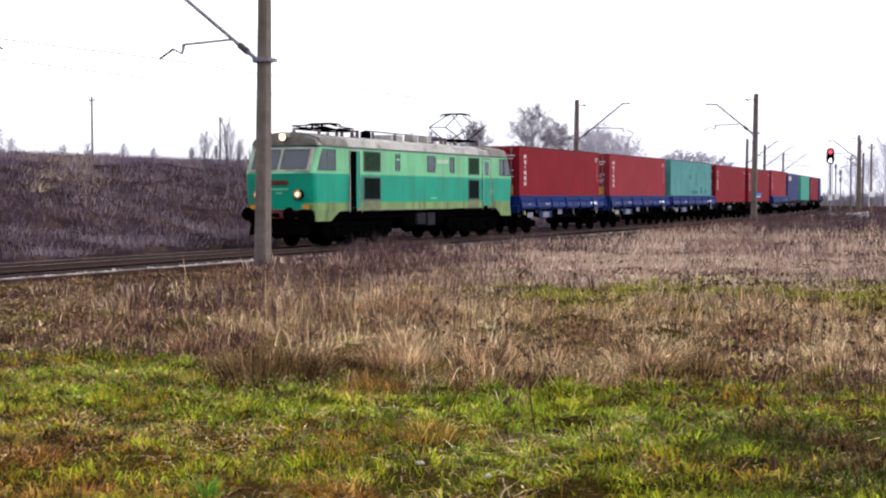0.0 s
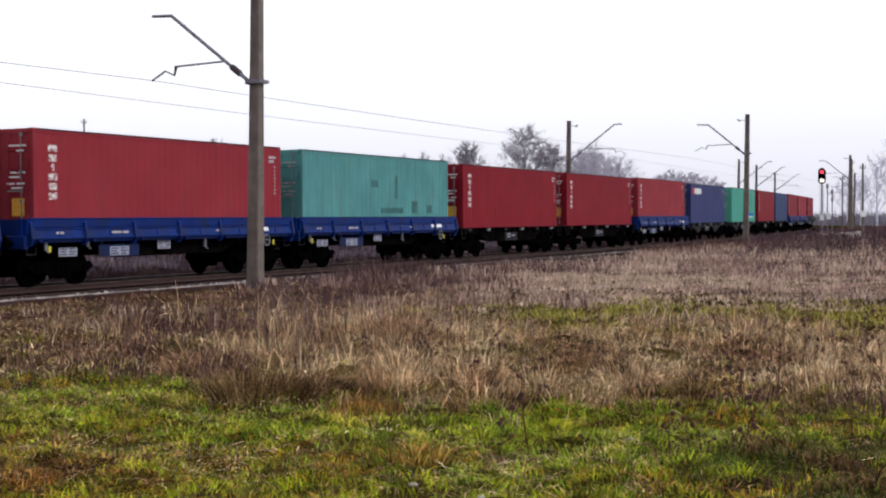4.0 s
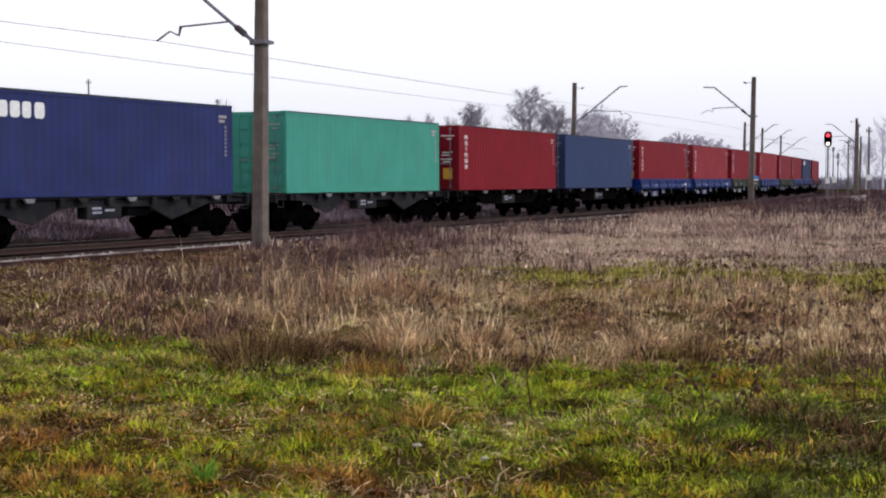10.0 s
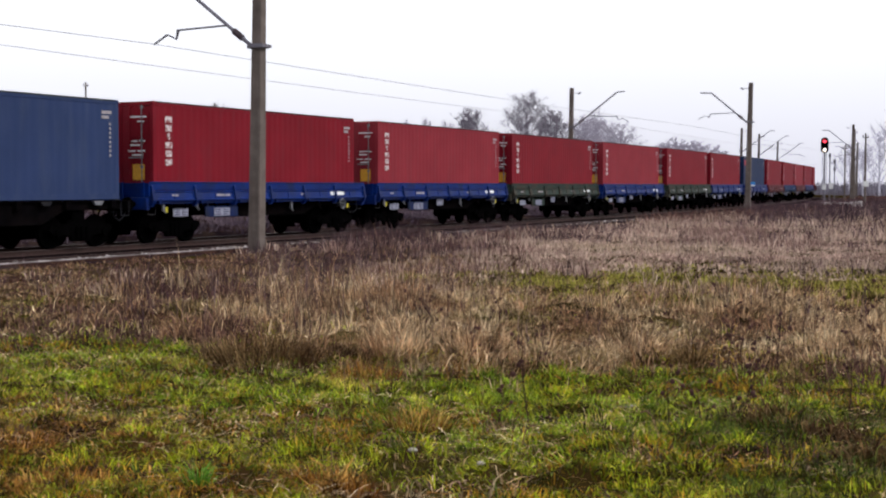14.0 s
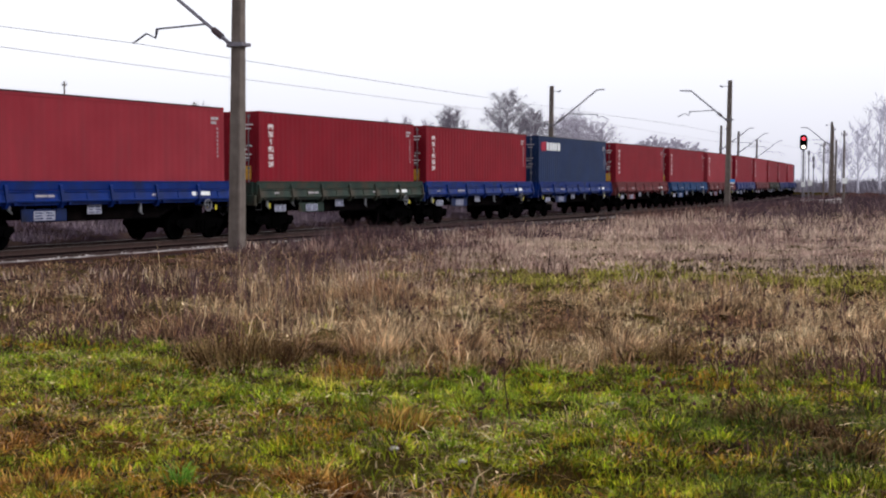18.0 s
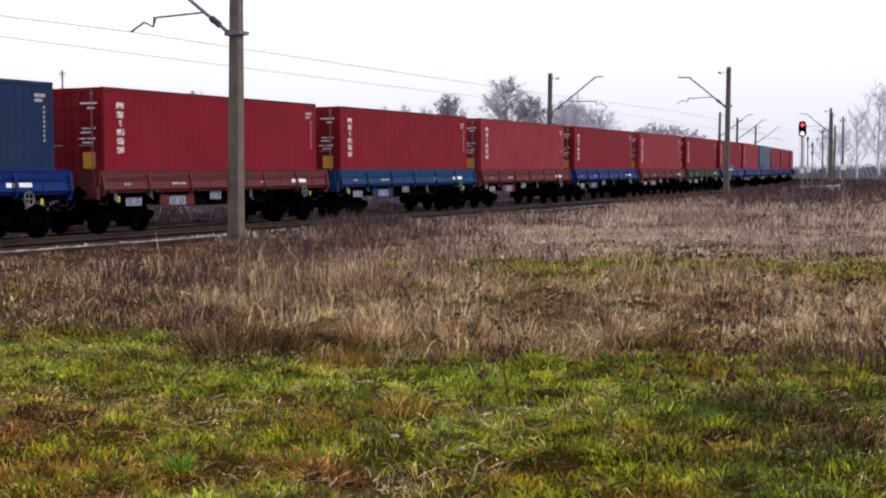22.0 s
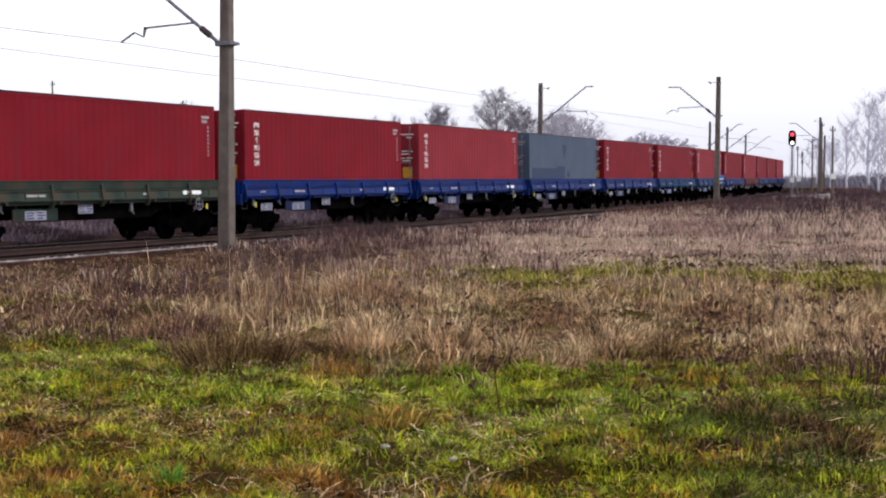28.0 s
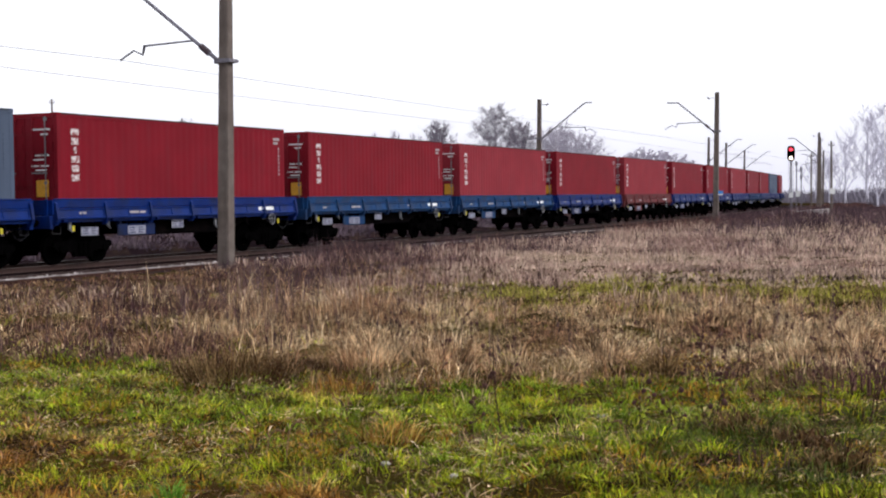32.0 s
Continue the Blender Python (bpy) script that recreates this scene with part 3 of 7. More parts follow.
def side_wagon(paint, label):
    """A bogie flat wagon with low drop sides. Its deck lies 1.25 m above the rails."""
    w = tagged(new("flat_wagon"), label, "freight wagon", group="wagons of the train")
    half, hb = 6.98, 6.50
    m = M[paint]
    bm = B()
    box(bm, -hb, hb, -1.32, 1.32, 1.17, 1.25)
    part("deck", bm, M["w_dark"], w)
    for y in (-1.0, 1.0):
        bm = B()
        prism(bm, [(-hb, 1.17), (hb, 1.17), (hb, 0.95), (3.6, 0.92), (2.6, 0.62), (-2.6, 0.62), (-3.6, 0.92), (-hb, 0.95)], "y", y - 0.05, y + 0.05)
        part("sole_bar", bm, M["black"], w)
    for sy in (-1, 1):
        n = 6
        L = (2 * hb - 0.1) / n
        # the plain upper plank, with a rolled cap along its top
        bm = B()
        y0, y1 = sorted((sy * 1.36, sy * 1.405))
        bevelled(box(bm, -hb, hb, y0, y1, 1.43, 1.67), 0.008)
        y0, y1 = sorted((sy * 1.345, sy * 1.425))
        bevelled(box(bm, -hb, hb, y0, y1, 1.665, 1.70), 0.010)
        part("upper_plank", bm, m, w)
        # drop flaps: dished panels that lean out at the foot
        flap = stake = hinge = None
        for i in range(n):
            x0 = -hb + 0.05 + i * L
            if flap is None:
                bm = B()
                prism(bm, [(sy * 1.37, 1.425), (sy * 1.41, 1.425), (sy * 1.475, 1.12), (sy * 1.43, 1.12)], "x", 0.07, L - 0.07)
                prism(bm, [(sy * 1.41, 1.425), (sy * 1.445, 1.415), (sy * 1.445, 1.375), (sy * 1.42, 1.36)], "x", 0.07, L - 0.07)
                prism(bm, [(sy * 1.465, 1.17), (sy * 1.495, 1.16), (sy * 1.495, 1.115), (sy * 1.465, 1.10)], "x", 0.07, L - 0.07)
                for xr in (0.10, L / 2, L - 0.10):
                    prism(bm, [(sy * 1.415, 1.40), (sy * 1.440, 1.39), (sy * 1.495, 1.14), (sy * 1.468, 1.13)], "x", xr - 0.022, xr + 0.022)
                flap = part("drop_flap", bm, m, w, at=pose(x0, 0, 0))
                bm = B()
                y0, y1 = sorted((sy * 1.40, sy * 1.49))
                box(bm, -0.04, 0.04, y0, y1, 1.03, 1.115)
                tube(bm, (-0.08, sy * 1.47, 1.07), (0.08, sy * 1.47, 1.07), 0.022, n=6)
                hinge = part("flap_hinge", bm, m, w, at=pose(x0 + 0.32, 0, 0))
            else:
                again(flap, pose(x0, 0, 0))
                again(hinge, pose(x0 + 0.32, 0, 0))
        for i in range(n + 1):
            x = -hb + 0.05 + i * L
            if stake is None:
                bm = B()
                o = sy * 1.40
                prism(bm, [(o - sy * 0.06, 0.93), (o + sy * 0.06, 0.95), (o + sy * 0.13, 1.12), (o + sy * 0.115, 1.20), (o + sy * 0.055, 1.56), (o, 1.60)], "x", -0.055, 0.055)
                stake = part("stake", bm, m, w, at=pose(x, 0, 0))
            else:
                again(stake, pose(x, 0, 0))
        bm = B()
        y0, y1 = sorted((sy * 1.28, sy * 1.40))
        box(bm, -hb, hb, y0, y1, 1.02, 1.10)
        part("side_rail", bm, m, w)
        bm = B()
        prism(bm, [(-hb, 1.02), (hb, 1.02), (hb, 0.90), (3.5, 0.86), (2.7, 0.58), (-2.7, 0.58), (-3.5, 0.86), (-hb, 0.90)], "y", min(sy * 1.04, sy * 1.10), max(sy * 1.04, sy * 1.10))
        part("side_girder", bm, M["w_dark"], w, "grimy side girder, shade put into its black")
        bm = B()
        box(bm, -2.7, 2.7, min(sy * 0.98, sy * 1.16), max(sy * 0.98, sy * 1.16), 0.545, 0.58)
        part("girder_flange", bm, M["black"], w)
        # load tables on the girder, with rows of writing too small to read
        for x, z0, z1, wd in ((-5.25, 0.62, 0.86, 0.75), (-3.1, 0.60, 0.86, 0.85), (-0.9, 0.74, 1.0, 0.62)):
            bm = B()
            bevelled(box(bm, x, x + wd, min(sy * 1.29, sy * 1.305), max(sy * 1.29, sy * 1.305), z0, z1), 0.004)
            tb = part("load_table", bm, M["label"], w, "pale load table, unreadable")
            bm = B()
            for k in range(3):
                zz = z0 + 0.04 + k * 0.075
                for q in range(2):
                    xa = x + 0.05 + q * wd * 0.5
                    box(bm, xa, xa + wd * (0.30 if (k + q) % 2 else 0.38), min(sy * 1.304, sy * 1.309), max(sy * 1.304, sy * 1.309), zz, zz + 0.03)
            part("table_rows", bm, M["w_shade"], tb, kind="stuff")
            for xa in (x + 0.08, x + wd - 0.08):
                bm = B()
                box(bm, xa - 0.02, xa + 0.02, min(sy * 1.25, sy * 1.29), max(sy * 1.25, sy * 1.29), z0 + 0.05, 1.03)
                part("table_bracket", bm, M["black"], w)
        bm = B()
        bevelled(box(bm, -3.55, -1.75, min(sy * 1.24, sy * 1.28), max(sy * 1.24, sy * 1.28), 0.57, 0.92), 0.01)
        for xa in (-3.4, -1.9):
            box(bm, xa - 0.04, xa + 0.04, min(sy * 1.10, sy * 1.26), max(sy * 1.10, sy * 1.26), 0.90, 1.03)
        part("equipment_panel", bm, M["w_shade"] if paint == "w_blue" else m, w, "grimy painted equipment panel")
        for x, hgt in ((-5.75, 0.22), (-4.05, 0.14), (1.5, 0.26), (2.2, 0.18), (3.4, 0.22), (5.55, 0.24)):
            bm = B()
            box(bm, x - 0.05, x + 0.05, min(sy * 1.27, sy * 1.33), max(sy * 1.27, sy * 1.33), 1.02 - hgt, 1.02)
            tube(bm, (x, sy * 1.31, 1.02 - hgt), (x + 0.09, sy * 1.34, 0.95 - hgt), 0.022, n=6)
            part("tie_hook", bm, M["galv"] if x < 2 else M["w_dark"], w)
        bm = B()
        for x, wd in ((-5.5, 0.30), (-3.2, 0.45), (-2.7, 0.25), (1.9, 0.35)):
            prism(bm, [(sy * 1.452, 1.31), (sy * 1.458, 1.31), (sy * 1.466, 1.245), (sy * 1.460, 1.245)], "x", x, x + wd)
        part("side_lettering", bm, M["faint"], w, "pale wagon lettering, unreadable", kind="stuff")
        bm = B()
        for x, wd in ((3.95, 0.20), (4.2, 0.72)):
            prism(bm, [(sy * 1.438, 1.36), (sy * 1.446, 1.36), (sy * 1.470, 1.235), (sy * 1.462, 1.235)], "x", x, x + wd)
        part("operator_mark", bm, M["white"], w, "white operator mark drawn as a plain bar", kind="stuff")
        for x in (-5.6, 5.45):
            bm = B()
            box(bm, x - 0.05, x + 0.05, min(sy * 1.30, sy * 1.315), max(sy * 1.30, sy * 1.315), 0.75, 0.92)
            part("end_tag", bm, M["yellow_tag"], w, "small yellow tag plate")
            bm = B()
            box(bm, x - 0.02, x + 0.02, min(sy * 1.24, sy * 1.30), max(sy * 1.24, sy * 1.30), 0.80, 0.98)
            part("tag_bracket", bm, M["black"], w)
    for sx in (-1, 1):
        bm = B()
        x0, x1 = sorted((sx * hb, sx * (hb + 0.07)))
        box(bm, x0, x1, -1.40, 1.40, 1.24, 1.66)
        for y in (-1.2, -0.4, 0.4, 1.2):
            xa, xb = sorted((sx * (hb + 0.07), sx * (hb + 0.12)))
            box(bm, xa, xb, y - 0.05, y + 0.05, 1.0, 1.68)
        part("end_board", bm, m, w)
        bm = B()
        x0, x1 = sorted((sx * (hb - 0.05), sx * (hb + 0.13)))
        bevelled(box(bm, x0, x1, -1.36, 1.36, 0.84, 1.22), 0.02)
        part("headstock", bm, m, w)
    bm = B()
    tube(bm, (-1.2, -0.4, 0.72), (0.2, -0.4, 0.72), 0.2, n=12)
    box(bm, 0.9, 1.7, -0.9, 0.9, 0.62, 0.92)
    part("brake_gear", bm, M["black"], w)
    bm = B()
    for k in range(20):
        a0, a1 = 2 * math.pi * k / 20, 2 * math.pi * (k + 1) / 20
        tube(bm, (4.75 + 0.19 * math.cos(a0), -1.50, 0.92 + 0.19 * math.sin(a0)), (4.75 + 0.19 * math.cos(a1), -1.50, 0.92 + 0.19 * math.sin(a1)), 0.02, n=5)
    for a0 in (0, math.pi / 2):
        tube(bm, (4.75 - 0.19 * math.cos(a0), -1.50, 0.92 - 0.19 * math.sin(a0)), (4.75 + 0.19 * math.cos(a0), -1.50, 0.92 + 0.19 * math.sin(a0)), 0.014, n=5)
    tube(bm, (4.75, -1.52, 0.92), (4.75, -0.9, 0.92), 0.025, n=6)
    part("brake_wheel", bm, M["galv"], w, "grey brake handwheel")
    running_gear(w, half)
    return w


def container_flat(label, open_frame=False):
    """A container wagon with a bare frame; boxes sit 1.18 m above the rails."""
    w = tagged(new("container_wagon"), label, "freight wagon", group="wagons of the train")
    half, hb = (7.3, 6.85) if open_frame else (6.9, 6.45)
    m = M["w_grey"] if open_frame else M["w_dark"]
    for y in (-1.05, 1.05):
        bm = B()
        if open_frame:
            prism(bm, [(-hb, 1.14), (hb, 1.14), (hb, 0.94), (4.9, 0.90), (3.0, 0.42), (1.9, 0.86), (-1.9, 0.86), (-3.0, 0.42), (-4.9, 0.90), (-hb, 0.94)], "y", y - 0.05, y + 0.05)
        else:
            prism(bm, [(-hb, 1.14), (hb, 1.14), (hb, 0.90), (3.9, 0.88), (3.0, 0.5), (-3.0, 0.5), (-3.9, 0.88), (-hb, 0.90)], "y", y - 0.05, y + 0.05)
        part("frame_girder", bm, m, w)
        bm = B()
        box(bm, -hb, hb, y - 0.14, y + 0.14, 1.12, 1.15)
        part("girder_flange", bm, m, w)
    for sx in (-1, 1):
        bm = B()
        x0, x1 = sorted((sx * (hb - 0.1), sx * (hb + 0.08)))
        bevelled(box(bm, x0, x1, -1.3, 1.3, 0.84, 1.14), 0.02)
        part("headstock", bm, m, w)
    for x in (-5.8, -3.9, -2.0, 0, 2.0, 3.9, 5.8):
        bm = B()
        box(bm, x - 0.10, x + 0.10, -1.26, 1.26, 0.94, 1.145)
        part("cross_beam", bm, m, w)
    for sx in (-1, 1):
        for y in (-1.13, 1.13):
            bm = B()
            bevelled(box(bm, sx * 5.98 - 0.11, sx * 5.98 + 0.11, y - 0.11, y + 0.11, 1.14, 1.18), 0.012)
            part("container_spigot", bm, M["w_grey"], w)
    for i, x in enumerate((-5.5, -3.3, -1.2, 0.9, 3.0, 5.1)):
        bm = B()
        prism(bm, [(x - 0.22, 1.14), (x + 0.22, 1.14), (x + 0.12, 1.02), (x - 0.12, 1.02)], "y", -1.30, -1.20)
        part("stowed_lock", bm, M["galv"] if i % 2 else M["w_grey"], w)
    bm = B()
    bevelled(box(bm, -0.9, 0.6, -1.15, -0.75, 0.52, 0.92), 0.03)
    part("equipment_box", bm, M["w_grey"], w, "grey equipment box")
    bm = B()
    tube(bm, (1.3, -0.6, 0.75), (2.4, -0.6, 0.75), 0.2, n=12)
    part("air_tank", bm, m, w)
    bm = B()
    for x, z in ((-0.7, 0.80), (-0.7, 0.68), (-0.15, 0.74)):
        box(bm, x, x + 0.4, -1.158, -1.15, z, z + 0.06)
    part("label_board", bm, M["label"], w, "white lettering on the box, unreadable", kind="stuff")
    running_gear(w, half, 4.9 if open_frame else 4.6)
    return w

# ================= locomotive =================
LOCO_HALF = 9.62


def plan_ring(z, n_corner=5):
    """The locomotive's outline at a height z: straight sides, rounded corners, ends that lean back above the belt."""
    lean = 0.0 if z <= 2.5 else 0.44 * (z - 2.5)
    tuck = 0.10 * max(0, 2.5 - z)
    hl = 9.15 - lean - tuck
    w = 1.49 if z < 3.5 else 1.49 - 0.5 * (z - 3.5) ** 1.0
    r = 0.16
    bulge = 0.09
    pts = []
    for sx, sy in ((-1, -1), (1, -1), (1, 1), (-1, 1)):
        arc = []
        for k in range(n_corner + 1):
            a = math.pi / 2 * k / n_corner
            arc.append((sx * (hl - bulge - r + r * math.sin(a)), sy * (w - r + r * math.cos(a))))
        pts.append(arc)
    front = [(-hl, -0.55), (-hl, 0.55)]
    back = [(hl, 0.55), (hl, -0.55)]
    ring = pts[0][::-1] + pts[1] + back[::-1] + pts[2][::-1] + pts[3] + front[::-1]
    return ring


def band(zs):
    bm = B()
    rings = [[bm.verts.new((x, y, z)) for x, y in plan_ring(z)] for z in zs]
    n = len(rings[0])
    for a, b in zip(rings, rings[1:]):
        for i in range(n):
            bm.faces.new((a[i], a[(i + 1) % n], b[(i + 1) % n], b[i]))
    bm.faces.new(rings[0][::-1])
    bm.faces.new(rings[-1])
    bmesh.ops.recalc_face_normals(bm, faces=list(bm.faces))
    return bm


def glass():
    m = bpy.data.materials.new("cab_glass")
    m.use_nodes = True
    b = m.node_tree.nodes["Principled BSDF"]
    b.inputs["Base Color"].default_value = (0.035, 0.042, 0.06, 1)
    b.inputs["Roughness"].default_value, b.inputs["Metallic"].default_value = 0.12, 0.0
    b.inputs["Specular IOR Level"].default_value = 0.5
    return m


M["glass"] = glass()
M["lamp"] = glow("lit_headlamp", (1.0, 0.70, 0.42), 1.5)
M["grille"] = mat("dark_grille", (0.005, 0.009, 0.010), (0.003, 0.005, 0.006), 0.8, spec=0.05)
M["grille_olive"] = mat("olive_grille", (0.026, 0.052, 0.030), (0.012, 0.022, 0.014), 0.7, spec=0.05)
M["soot"] = mat("sooty_brown_stain", (0.10, 0.115, 0.065), (0.16, 0.17, 0.09), 0.7, scale=4)
M["reflector"] = mat("amber_reflector", (0.55, 0.36, 0.20), (0.40, 0.22, 0.10), 0.3, metal=0.5, scale=12, bump=0)
M["amber"] = mat("amber_step_paint", (0.5, 0.24, 0.02), None, 0.5)
M["plate_pale"] = mat("pale_raised_characters", (0.55, 0.55, 0.48), (0.36, 0.37, 0.32), 0.5)


def side_window(root, x0, x1, z0, z1, y, name="side_window", pane="glass", slats=0):
    bm = B()
    s = -1 if y < 0 else 1
    t = 0.05
    ya, yb = sorted((y - s * 0.02, y + s * 0.022))
    for a, b, c, d in ((x0, x1, z0, z0 + t), (x0, x1, z1 - t, z1), (x0, x0 + t, z0 + t, z1 - t), (x1 - t, x1, z0 + t, z1 - t)):
        box(bm, a, b, ya, yb, c, d)
    f = part(name, bm, M["rubber"], root)
    bm = B()
    ya, yb = sorted((y - s * 0.01, y + s * 0.008))
    box(bm, x0 + t, x1 - t, ya, yb, z0 + t, z1 - t)
    part("pane" if not slats else "grille_back", bm, M[pane], f)
    if not slats and x1 - x0 > 0.55:
        bm = B()
        ya, yb = sorted((y, y + s * 0.018))
        box(bm, x0 + t, x1 - t, ya, yb, (z0 + z1) / 2 - 0.02, (z0 + z1) / 2 + 0.02)
        part("sash_bar", bm, M["rubber"], f)
    if slats:
        bm = B()
        for i in range(slats):
            z = z0 + t + (z1 - z0 - 2 * t) * (i + 0.5) / slats
            ya, yb = sorted((y, y + s * 0.02))
            box(bm, x0 + t, x1 - t, ya, yb, z - 0.012, z + 0.012)
        part("grille_slats", bm, M[pane], f)
    return f


def pantograph(root, x, raised):
    p = new("pantograph")
    p.parent = root
    p.matrix_local = pose(x, 0, 3.9)
    bm = B()
    for y in (-0.55, 0.55):
        tube(bm, (-1.3, y, 0.32), (1.3, y, 0.32), 0.035, n=6)
    for xx in (-1.25, 0, 1.25):
        tube(bm, (xx, -0.6, 0.32), (xx, 0.6, 0.32), 0.035, n=6)
    part("base_frame", bm, M["black"], p)
    for xx in (-1.25, 1.25):
        for y in (-0.55, 0.55):
            bm = B()
            for k in range(3):
                tube(bm, (xx, y, -0.06 + k * 0.11), (xx, y, 0.05 + k * 0.11), 0.09, 0.05, n=8)
            part("roof_insulator", bm, M["insulator"], p)
    zt, xk = (1.50, 1.90) if raised else (0.50, 1.6)
    zk = 0.86 if raised else 0.42
    for sx in (-1, 1):
        for y in (-0.45, 0.45):
            bm = B()
            tube(bm, (sx * 0.30, y, 0.36), (sx * xk, y * 0.9, zk), 0.028, n=6)
            part("lower_arm", bm, M["black"], p)
            bm = B()
            tube(bm, (sx * xk, y * 0.9, zk), (sx * 0.25, y * 0.55, zt), 0.02, n=6)
            part("upper_arm", bm, M["black"], p)
        bm = B()
        tube(bm, (sx * xk, -0.42, zk), (sx * xk, 0.42, zk), 0.02, n=6)
        part("knuckle_bar", bm, M["black"], p)
    bm = B()
    for xx in (-0.20, 0.20):
        pts = [(xx, -0.68, zt - 0.08), (xx, -0.58, zt + 0.02), (xx, -0.45, zt + 0.05), (xx, 0.45, zt + 0.05), (xx, 0.58, zt + 0.02), (xx, 0.68, zt - 0.08)]
        for a, b in zip(pts, pts[1:]):
            tube(bm, a, b, 0.03, n=6)
    for y in (-0.45, 0.45):
        tube(bm, (-0.20, y, zt), (0.20, y, zt), 0.02, n=6)
    part("collector_head", bm, M["black"], p)


def locomotive():
    L = tagged(new("electric_locomotive"), "teal and mint green six-axle electric locomotive with lit headlamps", "locomotive")
    part("cream_band", band([1.14, 1.26, 1.44]), M["cream"], L, "grimy pale yellow-green lower band")
    part("teal_band", band([1.44, 1.9, 2.5]), M["loco_teal"], L, "teal green middle band")
    part("belt_line", band([2.5, 2.52, 2.56]), M["mint"], L)
    part("mint_band", band([2.56, 3.0, 3.45]), M["mint"], L, "mint green upper band")
    part("cornice", band([3.45, 3.50, 3.53]), M["rubber"], L, "dark gutter line")
    part("roof", band([3.53, 3.62, 3.72, 3.80]), M["roof"], L, "grey stained curved roof")
    bm = B()
    prism(bm, [(-1.22, 3.78), (-0.95, 3.9), (-0.5, 3.98), (0.5, 3.98), (0.95, 3.9), (1.22, 3.78)], "x", -8.0, 8.0)
    part("roof_crown", bm, M["roof"], L)
    for x in (-4.6, -1.4, 1.8, 5.0):
        bm = B()
        prism(bm, [(-1.30, 3.72), (-1.0, 3.9), (-0.52, 4.0), (0.52, 4.0), (1.0, 3.9), (1.30, 3.72)], "x", x - 0.03, x + 0.03)
        part("roof_seam", bm, M["roof_dark"], L)
    for sx in (-1, 1):
        bm = B()
        prism(bm, [(-1.485, 3.54), (-1.37, 3.80), (-0.96, 3.93), (-0.5, 4.01), (0.5, 4.01), (0.96, 3.93), (1.37, 3.80), (1.485, 3.54)], "x", min(sx * 6.6, sx * 8.5), max(sx * 6.6, sx * 8.5))
        prism(bm, [(-1.40, 3.535), (-1.30, 3.74), (-0.9, 3.84), (0.9, 3.84), (1.30, 3.74), (1.40, 3.535)], "x", min(sx * 8.5, sx * 8.72), max(sx * 8.5, sx * 8.72))
        part("roof_end", bm, M["roof_dark"], L, "sooty roof end")
        # drop skirts at the cab corners
        for y in (-1.47, 1.47):
            bm = B()
            y0, y1 = sorted((y, y - math.copysign(0.05, y)))
            prism(bm, [(sx * 8.93, 0.76), (sx * 8.93, 1.15), (sx * 7.1, 1.15), (sx * 7.3, 1.08), (sx * 7.6, 0.92), (sx * 7.85, 0.76)], "y", y0, y1)
            part("corner_skirt", bm, M["cream"], L)
        # front: windscreens, lamps, plate, beam, buffers
        e = sx * 9.15
        for y in (-0.62, 0.62):
            bm = B()
            for c0, c1, z0, z1 in ((-0.56, 0.56, 2.66, 2.71), (-0.56, 0.56, 3.34, 3.39), (-0.56, -0.51, 2.71, 3.34), (0.51, 0.56, 2.71, 3.34)):
                prism(bm, [(e - sx * (0.44 * (z0 - 2.5) - 0.03), z0), (e - sx * (0.44 * (z1 - 2.5) - 0.03), z1), (e - sx * (0.44 * (z1 - 2.5) + 0.25), z1), (e - sx * (0.44 * (z0 - 2.5) + 0.25), z0)], "y", y + c0, y + c1)
            f = part("windscreen", bm, M["rubber"], L)
            bm = B()
            prism(bm, [(e - sx * (0.44 * 0.21 - 0.012), 2.71), (e - sx * (0.44 * 0.84 - 0.012), 3.34), (e - sx * (0.44 * 0.84 + 0.2), 3.34), (e - sx * (0.44 * 0.21 + 0.2), 2.71)], "y", y - 0.51, y + 0.51)
            part("pane", bm, M["glass"], f)
        for y in (-0.86, 0.86):
            bm = B()
            tube(bm, (e - sx * 0.2, y, 1.74), (e + sx * 0.06, y, 1.74), 0.17, 0.19, n=20)
            lamp = part("headlamp", bm, M["black"], L)
            bm = B()
            tube(bm, (e + sx * 0.06, y, 1.74), (e + sx * 0.072, y, 1.74), 0.165, 0.14, n=20)
            part("reflector", bm, M["reflector"], lamp, "amber-tinted reflector ring")
            bm = B()
            tube(bm, (e + sx * 0.06, y, 1.74), (e + sx * 0.085, y, 1.74), 0.115, 0.06, n=20)
            part("lens", bm, M["lamp"] if sx < 0 else M["glass"], lamp, "lit warm lens" if sx < 0 else "dark lens")
        bm = B()
        tube(bm, (sx * 8.3, 0, 3.86), (sx * 8.82, 0, 3.84), 0.16, 0.18, n=18)
        lamp = part("top_lamp", bm, M["roof_dark"], L)
        bm = B()
        tube(bm, (sx * 8.82, 0, 3.84), (sx * 8.84, 0, 3.84), 0.15, 0.10, n=18)
        part("lens", bm, M["lamp"] if sx < 0 else M["glass"], lamp)
        bm = B()
        box(bm, min(e - sx * 0.08, e + sx * 0.005), max(e - sx * 0.08, e + sx * 0.005), -0.42, 0.42, 2.10, 2.26)
        part("number_plate", bm, M["beam_red"], L, "dark red number plate, unreadable")
        bm = B()
        for a, b, z in ((-0.40, 0.40, 1.90), (-0.12, 0.12, 1.76)):
            box(bm, e - sx * 0.06 - 0.008, e - sx * 0.06 + 0.008, a, b, z, z + 0.06)
        part("front_lettering", bm, M["mint"], L, "pale lettering, unreadable")
        bm = B()
